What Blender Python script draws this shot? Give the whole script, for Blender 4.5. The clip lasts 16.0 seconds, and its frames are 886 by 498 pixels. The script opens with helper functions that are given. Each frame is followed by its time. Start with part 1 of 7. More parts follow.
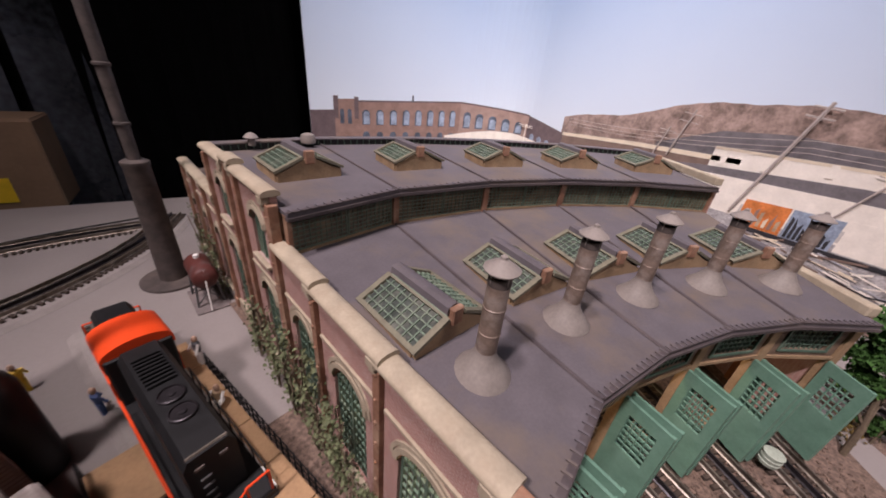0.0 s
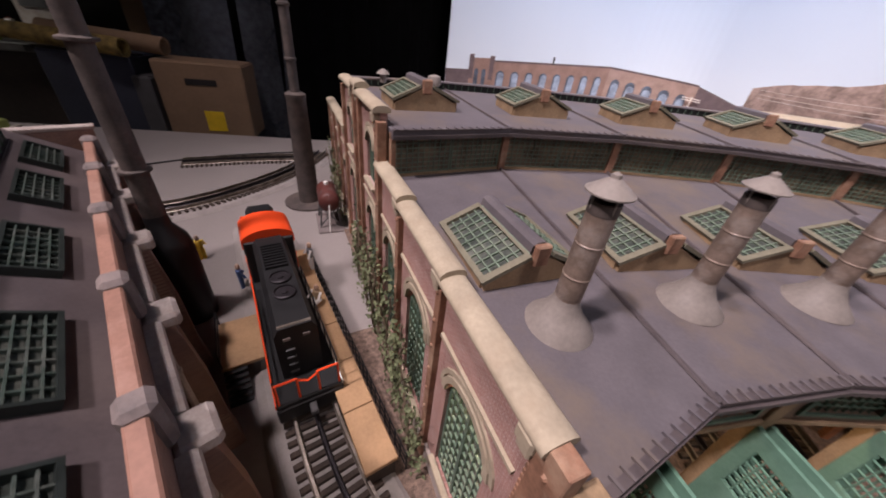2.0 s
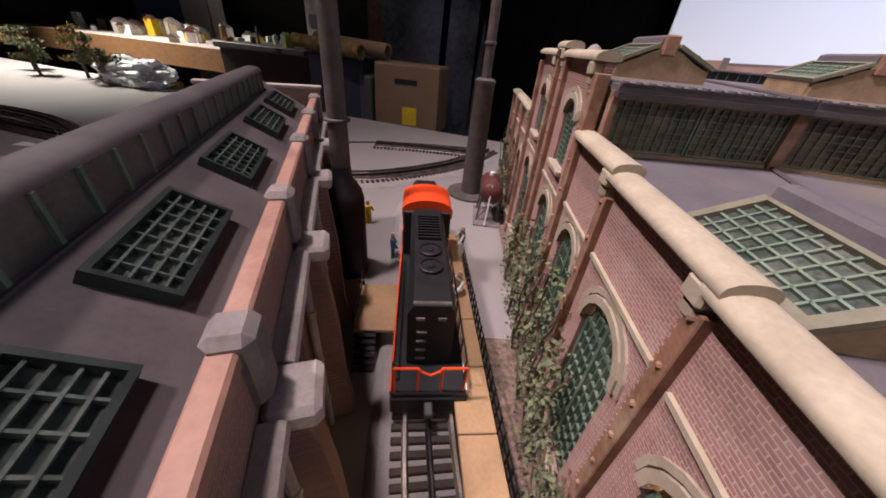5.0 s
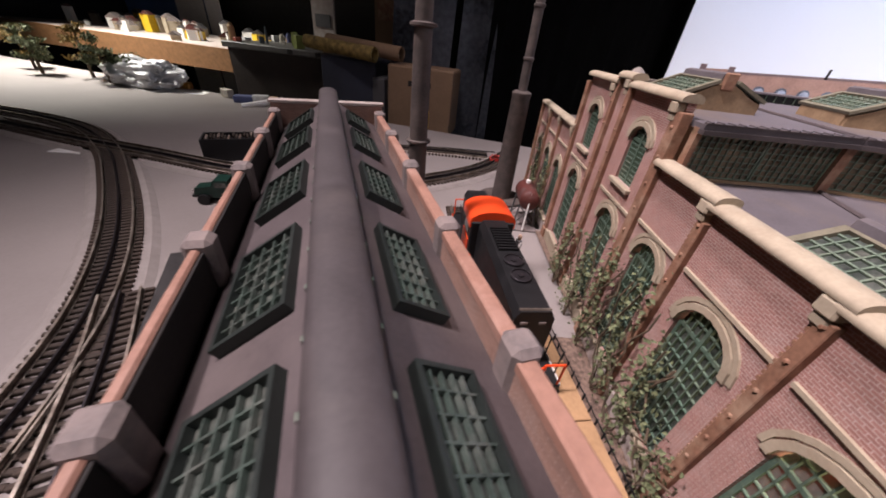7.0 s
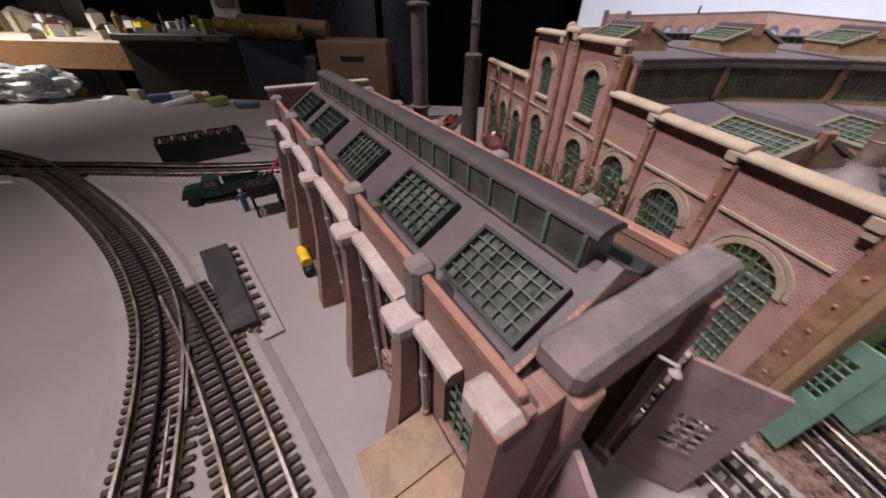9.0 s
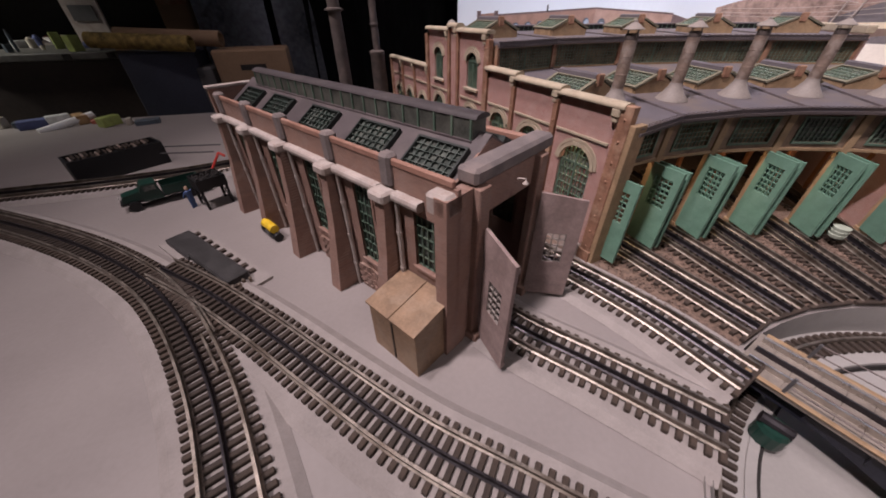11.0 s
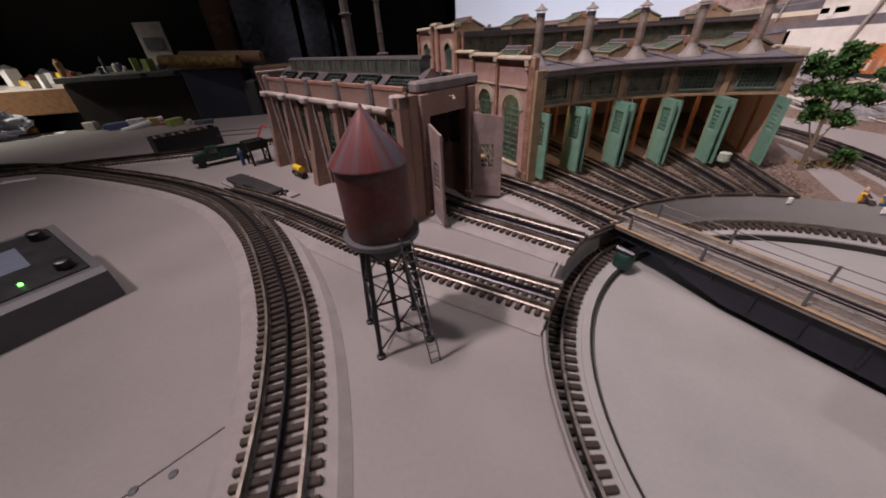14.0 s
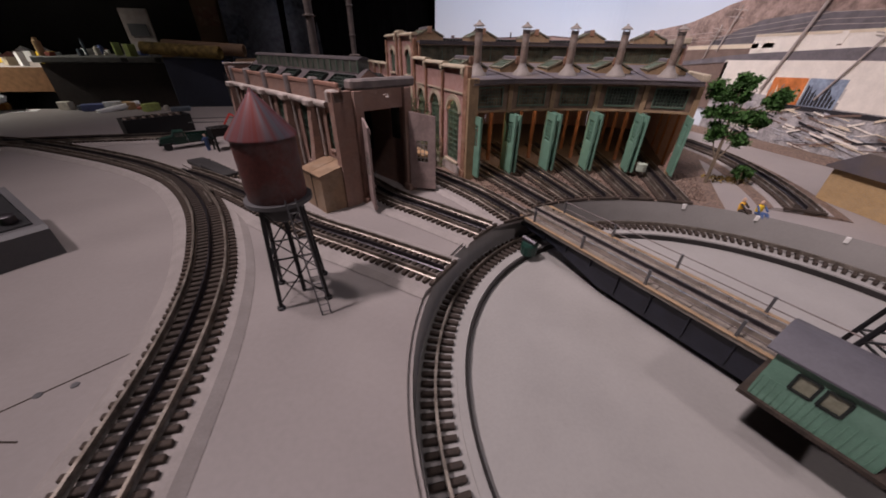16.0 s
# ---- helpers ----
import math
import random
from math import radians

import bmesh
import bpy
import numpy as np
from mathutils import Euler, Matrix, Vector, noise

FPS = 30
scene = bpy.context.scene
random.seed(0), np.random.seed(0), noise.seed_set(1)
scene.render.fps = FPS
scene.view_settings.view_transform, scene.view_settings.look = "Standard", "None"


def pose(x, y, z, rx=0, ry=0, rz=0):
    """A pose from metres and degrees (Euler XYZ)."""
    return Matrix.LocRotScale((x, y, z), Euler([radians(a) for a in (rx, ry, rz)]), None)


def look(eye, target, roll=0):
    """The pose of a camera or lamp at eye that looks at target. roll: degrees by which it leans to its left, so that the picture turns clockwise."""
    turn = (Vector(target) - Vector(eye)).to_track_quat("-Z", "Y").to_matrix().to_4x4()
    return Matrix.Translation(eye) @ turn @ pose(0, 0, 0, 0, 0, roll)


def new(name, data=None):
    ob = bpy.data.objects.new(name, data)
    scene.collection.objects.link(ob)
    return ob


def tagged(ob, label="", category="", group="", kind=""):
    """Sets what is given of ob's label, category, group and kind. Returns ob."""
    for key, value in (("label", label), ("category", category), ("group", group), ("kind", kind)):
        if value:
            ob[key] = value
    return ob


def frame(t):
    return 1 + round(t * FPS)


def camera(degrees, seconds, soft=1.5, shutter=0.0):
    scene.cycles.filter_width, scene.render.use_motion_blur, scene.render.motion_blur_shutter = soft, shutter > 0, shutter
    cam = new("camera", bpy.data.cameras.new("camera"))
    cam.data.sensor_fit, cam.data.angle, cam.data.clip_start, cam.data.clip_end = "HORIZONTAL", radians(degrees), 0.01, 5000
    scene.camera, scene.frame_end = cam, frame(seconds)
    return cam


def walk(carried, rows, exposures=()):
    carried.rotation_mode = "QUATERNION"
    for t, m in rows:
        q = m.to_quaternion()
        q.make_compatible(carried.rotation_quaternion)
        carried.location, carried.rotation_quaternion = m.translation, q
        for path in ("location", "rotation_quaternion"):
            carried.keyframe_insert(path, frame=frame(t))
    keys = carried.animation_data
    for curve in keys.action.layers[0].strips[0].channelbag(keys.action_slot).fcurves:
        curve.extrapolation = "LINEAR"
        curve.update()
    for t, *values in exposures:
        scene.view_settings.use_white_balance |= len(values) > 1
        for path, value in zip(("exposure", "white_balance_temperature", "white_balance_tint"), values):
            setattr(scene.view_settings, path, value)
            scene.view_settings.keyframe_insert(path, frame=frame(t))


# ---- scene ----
cam = camera(108.0, 16.0, soft=1.8, shutter=0.4)
PATH = [
    (0, (0.1360, 0.1679, 0.3363), (0.3811, 0.5388, 0.1073), 5.99),
    (0.5, (0.1230, 0.1482, 0.3554), (0.3450, 0.5242, 0.1118), 8.05),
    (1, (0.1273, 0.1465, 0.3420), (0.3141, 0.5300, 0.0812), 8.74),
    (1.5, (0.1376, 0.1567, 0.3182), (0.2779, 0.5533, 0.0479), 6.71),
    (2, (0.1535, 0.1625, 0.2974), (0.2425, 0.5726, 0.0256), 6.77),
    (2.5, (0.1644, 0.1726, 0.2739), (0.1957, 0.5887, -0.0017), 6.26),
    (3, (0.1636, 0.1759, 0.2601), (0.1487, 0.5994, -0.0052), 5.23),
    (3.5, (0.1526, 0.1853, 0.2521), (0.0958, 0.6043, -0.0148), 6.31),
    (4, (0.1405, 0.1977, 0.2412), (0.0391, 0.6063, -0.0286), 5.99),
    (4.2, (0.1381, 0.2053, 0.2380), (0.0188, 0.6095, -0.0311), 5.40),
    (6.5, (0.0845, 0.1805, 0.2625), (-0.0232, 0.5861, -0.0093), 6.59),
    (7, (0.0540, 0.1591, 0.2648), (-0.0479, 0.5645, -0.0096), 6.26),
    (7.5, (0.0302, 0.1420, 0.2648), (-0.0659, 0.5393, -0.0231), 5.28),
    (8, (0.0110, 0.1152, 0.2683), (-0.0606, 0.5155, -0.0226), 3.96),
    (8.5, (-0.0091, 0.0934, 0.2673), (-0.0498, 0.4934, -0.0299), 2.88),
    (9, (-0.0185, 0.0628, 0.2715), (-0.0328, 0.4611, -0.0305), 1.28),
    (9.5, (-0.0259, 0.0208, 0.2756), (0.0077, 0.4116, -0.0345), 2.60),
    (10, (-0.0316, -0.0192, 0.2746), (0.0372, 0.3698, -0.0319), 1.79),
    (10.2, (-0.0370, -0.0336, 0.2746), (0.0416, 0.3544, -0.0307), 1.67),
    (12.3, (-0.0514, -0.1648, 0.2394), (0.0409, 0.2377, -0.0426), -2.95),
    (12.5, (-0.0485, -0.1840, 0.2349), (0.0402, 0.2201, -0.0458), -3.10),
    (13, (-0.0461, -0.2223, 0.2342), (0.0287, 0.1896, -0.0392), -4.47),
    (13.5, (-0.0411, -0.2652, 0.2240), (0.0224, 0.1474, -0.0511), -4.54),
    (14, (-0.0246, -0.3101, 0.2206), (0.0407, 0.1044, -0.0513), -3.38),
    (14.5, (-0.0085, -0.3422, 0.2138), (0.0585, 0.0742, -0.0547), -2.99),
    (15, (0.0132, -0.3669, 0.2025), (0.0836, 0.0500, -0.0645), -2.68),
    (15.5, (0.0296, -0.3779, 0.2128), (0.1083, 0.0375, -0.0542), -0.72),
    (16, (0.0543, -0.3842, 0.2174), (0.1375, 0.0319, -0.0470), 0.85),
]
walk(cam, [(t, look(eye, target, roll)) for t, eye, target, roll in PATH], exposures=[(0.0, 0.02), (2.0, 0.14), (4.0, 0.30), (7.0, 0.55), (8.0, 0.38), (9.0, 0.2), (10.0, 0.12), (12.5, 0.08), (14.0, -0.08), (16.0, -0.2)])

# ---------- light of the room ----------
room_air = bpy.data.worlds.new("room_air")
scene.world = room_air
room_air.use_nodes = True
room_air.node_tree.nodes["Background"].inputs["Color"].default_value = (0.5, 0.48, 0.5, 1)
room_air.node_tree.nodes["Background"].inputs["Strength"].default_value = 0.007


def area_lamp(name, eye, target, watts, size, colour, spread=120):
    d = bpy.data.lights.new(name, "AREA")
    d.shape, d.size, d.energy, d.color, d.spread = "DISK", size, watts, colour, radians(spread)
    o = new(name, d)
    o.matrix_basis = look(eye, target)
    return o


area_lamp("track_light_main", (-1.28, -0.20, 2.60), (0.66, 0.04, 0.0), 9.0, 0.20, (1.0, 0.85, 0.885), 54)
area_lamp("track_light_middle", (-0.50, 0.25, 2.60), (0.14, 0.66, 0.0), 4.3, 0.20, (1.0, 0.85, 0.89), 56)
# added fill to lift the roundhouse front and right side, no known fitting
area_lamp("front_fill_light", (0.62, -1.35, 1.90), (0.75, 0.05, 0.0), 2.4, 0.16, (1.0, 0.86, 0.89), 80)
area_lamp("track_light_backdrop", (0.48, 0.36, 1.60), (0.96, 1.02, 0.30), 5.9, 0.2, (1.0, 0.90, 0.93), 75)
area_lamp("far_layout_light", (-2.45, 1.1, 1.3), (-2.0, 1.36, 0.1), 14.0, 0.2, (1.0, 0.95, 0.88), 72)
# ---------- tools ----------
W = {}


def world_of(ob):
    return W.get(ob.name, Matrix.Identity(4))


def thing(name, at, label, category, group="", kind="", turn=0.0):
    e = new(name)
    e.empty_display_size = 0.01
    m = pose(at[0], at[1], at[2] if len(at) > 2 else 0.0, 0, 0, turn)
    e.matrix_basis = m
    W[e.name] = m
    return tagged(e, label, category, group, kind)


def to_mesh(name, bm, material, smooth=False):
    bmesh.ops.recalc_face_normals(bm, faces=bm.faces)
    me = bpy.data.meshes.new(name)
    bm.to_mesh(me)
    bm.free()
    if smooth:
        for p in me.polygons:
            p.use_smooth = True
        me.set_sharp_from_angle(angle=radians(40))
    me.materials.append(material)
    return me


def part(name, bm, material, parent, label="", m=None, smooth=False):
    """A mesh under a thing or a part. m: its place in the world; with none, the mesh is in world coordinates."""
    me = bm if isinstance(bm, bpy.types.Mesh) else to_mesh(name, bm, material, smooth)
    ob = new(name, me)
    m = m or Matrix.Identity(4)
    ob.parent = parent
    ob.matrix_parent_inverse = world_of(parent).inverted()
    ob.matrix_basis = m
    W[ob.name] = m.copy()
    return tagged(ob, label)


def solo(name, bm, material, label, category, group="", kind="", m=None, smooth=False):
    """A thing that is one mesh."""
    ob = new(name, bm if isinstance(bm, bpy.types.Mesh) else to_mesh(name, bm, material, smooth))
    m = m or Matrix.Identity(4)
    ob.matrix_basis = m
    W[ob.name] = m.copy()
    return tagged(ob, label, category, group, kind)


def box(bm, x0, x1, y0, y1, z0, z1, m=None, bevel=0.0):
    r = bmesh.ops.create_cube(bm, size=1.0)
    vs = r["verts"]
    t = Matrix.LocRotScale(((x0 + x1) / 2, (y0 + y1) / 2, (z0 + z1) / 2), None, (abs(x1 - x0), abs(y1 - y0), abs(z1 - z0)))
    bmesh.ops.transform(bm, matrix=t, verts=vs)
    if bevel:
        es = list({e for v in vs for e in v.link_edges})
        r2 = bmesh.ops.bevel(bm, geom=es, offset=bevel, segments=1, affect="EDGES", profile=0.5)
        vs = list({v for f in r2["faces"] for v in f.verts} | {v for v in vs if v.is_valid})
    if m is not None:
        bmesh.ops.transform(bm, matrix=m, verts=vs)
    return vs


def prism(bm, pts, y0, y1, m=None):
    """Extrudes an outline in the x-z plane from y0 to y1."""
    a = [bm.verts.new((x, y0, z)) for x, z in pts]
    b = [bm.verts.new((x, y1, z)) for x, z in pts]
    n = len(pts)
    bm.faces.new(a)
    bm.faces.new(b[::-1])
    for i in range(n):
        bm.faces.new((a[i], b[i], b[(i + 1) % n], a[(i + 1) % n]))
    if m is not None:
        bmesh.ops.transform(bm, matrix=m, verts=a + b)
    return a + b


def lathe(bm, profile, n=24, m=None, cap=True):
    """Turns a profile of (radius, height) round the z axis."""
    rings = [[bm.verts.new((r * math.cos(2 * math.pi * i / n), r * math.sin(2 * math.pi * i / n), z)) for i in range(n)] for r, z in profile]
    for a, b in zip(rings, rings[1:]):
        for i in range(n):
            bm.faces.new((a[i], a[(i + 1) % n], b[(i + 1) % n], b[i]))
    if cap:
        bm.faces.new(rings[0][::-1])
        bm.faces.new(rings[-1])
    vs = [v for ring in rings for v in ring]
    if m is not None:
        bmesh.ops.transform(bm, matrix=m, verts=vs)
    return vs


def rod(bm, a, b, r, n=6):
    a, b = Vector(a), Vector(b)
    d = b - a
    m = Matrix.Translation(a) @ d.to_track_quat("Z", "Y").to_matrix().to_4x4()
    return lathe(bm, [(r, 0), (r, d.length)], n, m)


def panel(bm, outer, holes, depth, m=None):
    """A plate in the x-z plane with openings through it, from y=0 to y=-depth."""
    tmp = bmesh.new()
    edges = []
    for loop in [outer] + holes:
        vs = [tmp.verts.new((x, 0, z)) for x, z in loop]
        edges += [tmp.edges.new((vs[i], vs[(i + 1) % len(vs)])) for i in range(len(vs))]
    r = bmesh.ops.triangle_fill(tmp, use_beauty=True, use_dissolve=False, edges=edges)
    faces = [f for f in r["geom"] if isinstance(f, bmesh.types.BMFace)]
    ext = bmesh.ops.extrude_face_region(tmp, geom=faces)
    bmesh.ops.translate(tmp, vec=(0, -depth, 0), verts=[v for v in ext["geom"] if isinstance(v, bmesh.types.BMVert)])
    me = bpy.data.meshes.new("tmp")
    tmp.to_mesh(me)
    tmp.free()
    n0 = len(bm.verts)
    bm.from_mesh(me)
    bpy.data.meshes.remove(me)
    bm.verts.ensure_lookup_table()
    if m is not None:
        bmesh.ops.transform(bm, matrix=m, verts=bm.verts[n0:])


def arch_loop(x, z0, w, hgt, rise, n=8):
    """The outline of an opening with a round head, from its sill."""
    pts = [(x - w / 2, z0), (x + w / 2, z0), (x + w / 2, z0 + hgt - rise)]
    for i in range(1, n):
        a = math.pi * i / n
        pts.append((x + w / 2 * math.cos(a), z0 + hgt - rise + rise * math.sin(a)))
    pts.append((x - w / 2, z0 + hgt - rise))
    return pts


def arch_band(bm, x, z0, w, hgt, rise, width, y0, y1, m=None, n=10):
    """The raised surround over a round head."""
    zs = z0 + hgt - rise
    for i in range(n):
        pts = []
        for k, rr in ((i, 0), (i + 1, 0), (i + 1, width), (i, width)):
            a = math.pi * k / n
            pts.append((x + (w / 2 + rr) * math.cos(a), zs + (rise + rr) * math.sin(a)))
        prism(bm, pts, y0, y1, m)
    bmesh.ops.remove_doubles(bm, verts=bm.verts, dist=0.00002)
    bm.verts.index_update()
    seen = {}
    for f in bm.faces:
        seen.setdefault(tuple(sorted(v.index for v in f.verts)), []).append(f)
    bmesh.ops.delete(bm, geom=[f for fs in seen.values() if len(fs) > 1 for f in fs], context="FACES_ONLY")


def grid_bars(bm, x0, x1, z0, z1, nx, nz, t, y0, y1, m=None, frame_w=0.0):
    for i in range(nx + 1):
        x = x0 + (x1 - x0) * i / nx
        tt = frame_w if frame_w and i in (0, nx) else t
        box(bm, x - tt / 2, x + tt / 2, y0, y1, z0, z1, m)
    for i in range(nz + 1):
        z = z0 + (z1 - z0) * i / nz
        tt = frame_w if frame_w and i in (0, nz) else t
        box(bm, x0, x1, y0, y1, z - tt / 2, z + tt / 2, m)


def axes_at(origin, xdir_deg, z=0.0):
    """A frame whose x axis points along a compass of degrees from the world's x axis."""
    return pose(origin[0], origin[1], z, 0, 0, xdir_deg)


# ---------- materials ----------
def node_mat(name, base, rough=0.6, metal=0.0, vary=0.12, scale=60.0, fine=400.0, bump=0.15, bump_dist=0.0006, stain=None, stain_amt=0.0, stain_scale=12.0, spec=0.4):
    m = bpy.data.materials.new(name)
    m.use_nodes = True
    nt = m.node_tree
    n, l = nt.nodes, nt.links
    b = n["Principled BSDF"]
    b.inputs["Roughness"].default_value = rough
    b.inputs["Metallic"].default_value = metal
    b.inputs["Specular IOR Level"].default_value = spec
    tc = n.new("ShaderNodeTexCoord")
    n1, n2 = n.new("ShaderNodeTexNoise"), n.new("ShaderNodeTexNoise")
    n1.inputs["Scale"].default_value, n1.inputs["Detail"].default_value = scale, 5.0
    n2.inputs["Scale"].default_value, n2.inputs["Detail"].default_value = fine, 3.0
    for x in (n1, n2):
        l.new(tc.outputs["Object"], x.inputs["Vector"])
    mix = n.new("ShaderNodeMix")
    mix.data_type = "RGBA"
    mix.blend_type = "MIX"
    dark = tuple(c * (1 - 2.2 * vary) for c in base)
    light = tuple(min(1.0, c * (1 + 1.6 * vary)) for c in base)
    mix.inputs[6].default_value = (*dark, 1)
    mix.inputs[7].default_value = (*light, 1)
    add = n.new("ShaderNodeMath")
    add.operation = "MULTIPLY_ADD"
    add.inputs[1].default_value = 0.35
    l.new(n2.outputs["Fac"], add.inputs[0])
    sc = n.new("ShaderNodeMath")
    sc.operation = "MULTIPLY"
    sc.inputs[1].default_value = 0.65
    l.new(n1.outputs["Fac"], sc.inputs[0])
    l.new(sc.outputs[0], add.inputs[2])
    cr = n.new("ShaderNodeMapRange")
    cr.inputs["From Min"].default_value, cr.inputs["From Max"].default_value = 0.3, 0.7
    l.new(add.outputs[0], cr.inputs["Value"])
    l.new(cr.outputs["Result"], mix.inputs[0])
    out = mix.outputs[2]
    if stain:
        n3 = n.new("ShaderNodeTexNoise")
        n3.inputs["Scale"].default_value, n3.inputs["Detail"].default_value, n3.inputs["Roughness"].default_value = stain_scale, 6.0, 0.65
        l.new(tc.outputs["Object"], n3.inputs["Vector"])
        r3 = n.new("ShaderNodeMapRange")
        r3.inputs["From Min"].default_value, r3.inputs["From Max"].default_value = 0.48, 0.66
        r3.inputs["To Max"].default_value = stain_amt
        l.new(n3.outputs["Fac"], r3.inputs["Value"])
        mx = n.new("ShaderNodeMix")
        mx.data_type = "RGBA"
        l.new(r3.outputs["Result"], mx.inputs[0])
        l.new(out, mx.inputs[6])
        mx.inputs[7].default_value = (*stain, 1)
        out = mx.outputs[2]
    l.new(out, b.inputs["Base Color"])
    rr = n.new("ShaderNodeMapRange")
    rr.inputs["To Min"].default_value, rr.inputs["To Max"].default_value = max(0.02, rough - 0.12), min(1.0, rough + 0.12)
    l.new(n1.outputs["Fac"], rr.inputs["Value"])
    l.new(rr.outputs["Result"], b.inputs["Roughness"])
    if bump:
        bp = n.new("ShaderNodeBump")
        bp.inputs["Strength"].default_value, bp.inputs["Distance"].default_value = bump, bump_dist
        l.new(add.outputs[0], bp.inputs["Height"])
        l.new(bp.outputs["Normal"], b.inputs["Normal"])
    return m


def brick_mat(name, c1, c2, mortar, w=0.0052, h=0.0017, stain=(0.5, 0.44, 0.42), stain_amt=0.45, rot=None, mix=0.45):
    """Brickwork at model size, laid in the x-z plane of the part."""
    m = node_mat(name, c1, rough=0.85, vary=0.15, scale=90, bump=0.0, stain=stain, stain_amt=stain_amt, stain_scale=38)
    nt = m.node_tree
    n, l = nt.nodes, nt.links
    b = n["Principled BSDF"]
    old = b.inputs["Base Color"].links[0].from_socket
    tc = n.new("ShaderNodeTexCoord")
    mp = n.new("ShaderNodeMapping")
    mp.inputs["Rotation"].default_value = rot or (radians(-90), 0, 0)
    l.new(tc.outputs["Object"], mp.inputs["Vector"])
    br = n.new("ShaderNodeTexBrick")
    br.inputs["Scale"].default_value = 1.0
    br.inputs["Brick Width"].default_value, br.inputs["Row Height"].default_value = w, h
    br.inputs["Mortar Size"].default_value, br.inputs["Mortar Smooth"].default_value = h * 0.15, 0.3
    br.inputs["Color1"].default_value, br.inputs["Color2"].default_value, br.inputs["Mortar"].default_value = (*c1, 1), (*c2, 1), (*mortar, 1)
    l.new(mp.outputs["Vector"], br.inputs["Vector"])
    mx = n.new("ShaderNodeMix")
    mx.data_type = "RGBA"
    mx.inputs[0].default_value = mix
    l.new(br.outputs["Color"], mx.inputs[6])
    l.new(old, mx.inputs[7])
    l.new(mx.outputs[2], b.inputs["Base Color"])
    bp = n.new("ShaderNodeBump")
    bp.invert = True
    bp.inputs["Strength"].default_value, bp.inputs["Distance"].default_value = 0.5, 0.0004
    l.new(br.outputs["Fac"], bp.inputs["Height"])
    l.new(bp.outputs["Normal"], b.inputs["Normal"])
    return m


def glass_mat(name, tint=(0.75, 0.85, 0.8), rough=0.12):
    m = bpy.data.materials.new(name)
    m.use_nodes = True
    b = m.node_tree.nodes["Principled BSDF"]
    b.inputs["Base Color"].default_value = (*tint, 1)
    b.inputs["Transmission Weight"].default_value = 0.85
    b.inputs["Roughness"].default_value = rough
    b.inputs["IOR"].default_value = 1.25
    return m


def glow_mat(name, colour, strength):
    m = bpy.data.materials.new(name)
    m.use_nodes = True
    b = m.node_tree.nodes["Principled BSDF"]
    b.inputs["Base Color"].default_value = (*colour, 1)
    b.inputs["Emission Color"].default_value = (*colour, 1)
    b.inputs["Emission Strength"].default_value = strength
    return m


M_TABLE = node_mat("painted_tabletop", (0.25, 0.222, 0.212), rough=0.55, vary=0.05, scale=9, fine=220, bump=0.06, stain=(0.295, 0.265, 0.25), stain_amt=0.4, stain_scale=5)
M_ROADBED = node_mat("painted_roadbed", (0.272, 0.243, 0.229), rough=0.8, vary=0.08, scale=60, fine=500, bump=0.2)
M_TIE = node_mat("tie_brown", (0.048, 0.034, 0.026), rough=0.8, vary=0.3, scale=120, fine=900, bump=0.3)
M_RAIL = node_mat("rail_steel", (0.33, 0.29, 0.25), rough=0.48, metal=0.9, vary=0.3, scale=70, fine=600, bump=0.06, stain=(0.12, 0.085, 0.06), stain_amt=0.6, stain_scale=25)
M_RAIL_BRIGHT = node_mat("polished_rail", (0.62, 0.58, 0.54), rough=0.30, metal=1.0, vary=0.15, scale=80, fine=600, bump=0.04)
M_RAIL_DARK = node_mat("rail_blackened", (0.05, 0.045, 0.05), rough=0.35, metal=0.7, vary=0.2, scale=80, fine=600, bump=0.05)
M_ROOF = node_mat("roof_felt", (0.104, 0.091, 0.100), rough=0.75, vary=0.1, scale=45, fine=500, bump=0.2, stain=(0.155, 0.118, 0.088), stain_amt=0.75, stain_scale=10)
M_ROOF_SHED = node_mat("shed_roof_felt", (0.072, 0.058, 0.060), rough=0.55, vary=0.12, scale=45, fine=500, bump=0.15, stain=(0.13, 0.105, 0.10), stain_amt=0.5, stain_scale=16)
M_BRICK = brick_mat("pink_brick", (0.37, 0.195, 0.165), (0.25, 0.125, 0.110), (0.52, 0.42, 0.38), w=0.0046, h=0.0017, stain=(0.50, 0.38, 0.34), stain_amt=0.7, mix=0.38)
M_BRICK_SHED = brick_mat("weathered_stucco_brick", (0.25, 0.145, 0.110), (0.165, 0.098, 0.082), (0.33, 0.235, 0.19), stain=(0.30, 0.225, 0.195), stain_amt=0.75)
M_STONE = node_mat("cream_stone", (0.38, 0.32, 0.235), rough=0.75, vary=0.1, scale=70, fine=500, bump=0.25, stain=(0.30, 0.23, 0.16), stain_amt=0.5, stain_scale=40)
M_PALE = node_mat("pale_weathered_stone", (0.40, 0.345, 0.315), rough=0.8, vary=0.15, scale=80, fine=600, bump=0.35, stain=(0.2, 0.14, 0.115), stain_amt=0.6, stain_scale=40)
M_RUST = node_mat("rusty_pilaster", (0.25, 0.13, 0.082), rough=0.75, vary=0.2, scale=70, fine=500, bump=0.25, stain=(0.45, 0.33, 0.23), stain_amt=0.5, stain_scale=45)
M_COPING = node_mat("terracotta_coping", (0.28, 0.15, 0.11), rough=0.6, vary=0.12, scale=50, fine=400, bump=0.15, stain=(0.34, 0.235, 0.195), stain_amt=0.5, stain_scale=25)
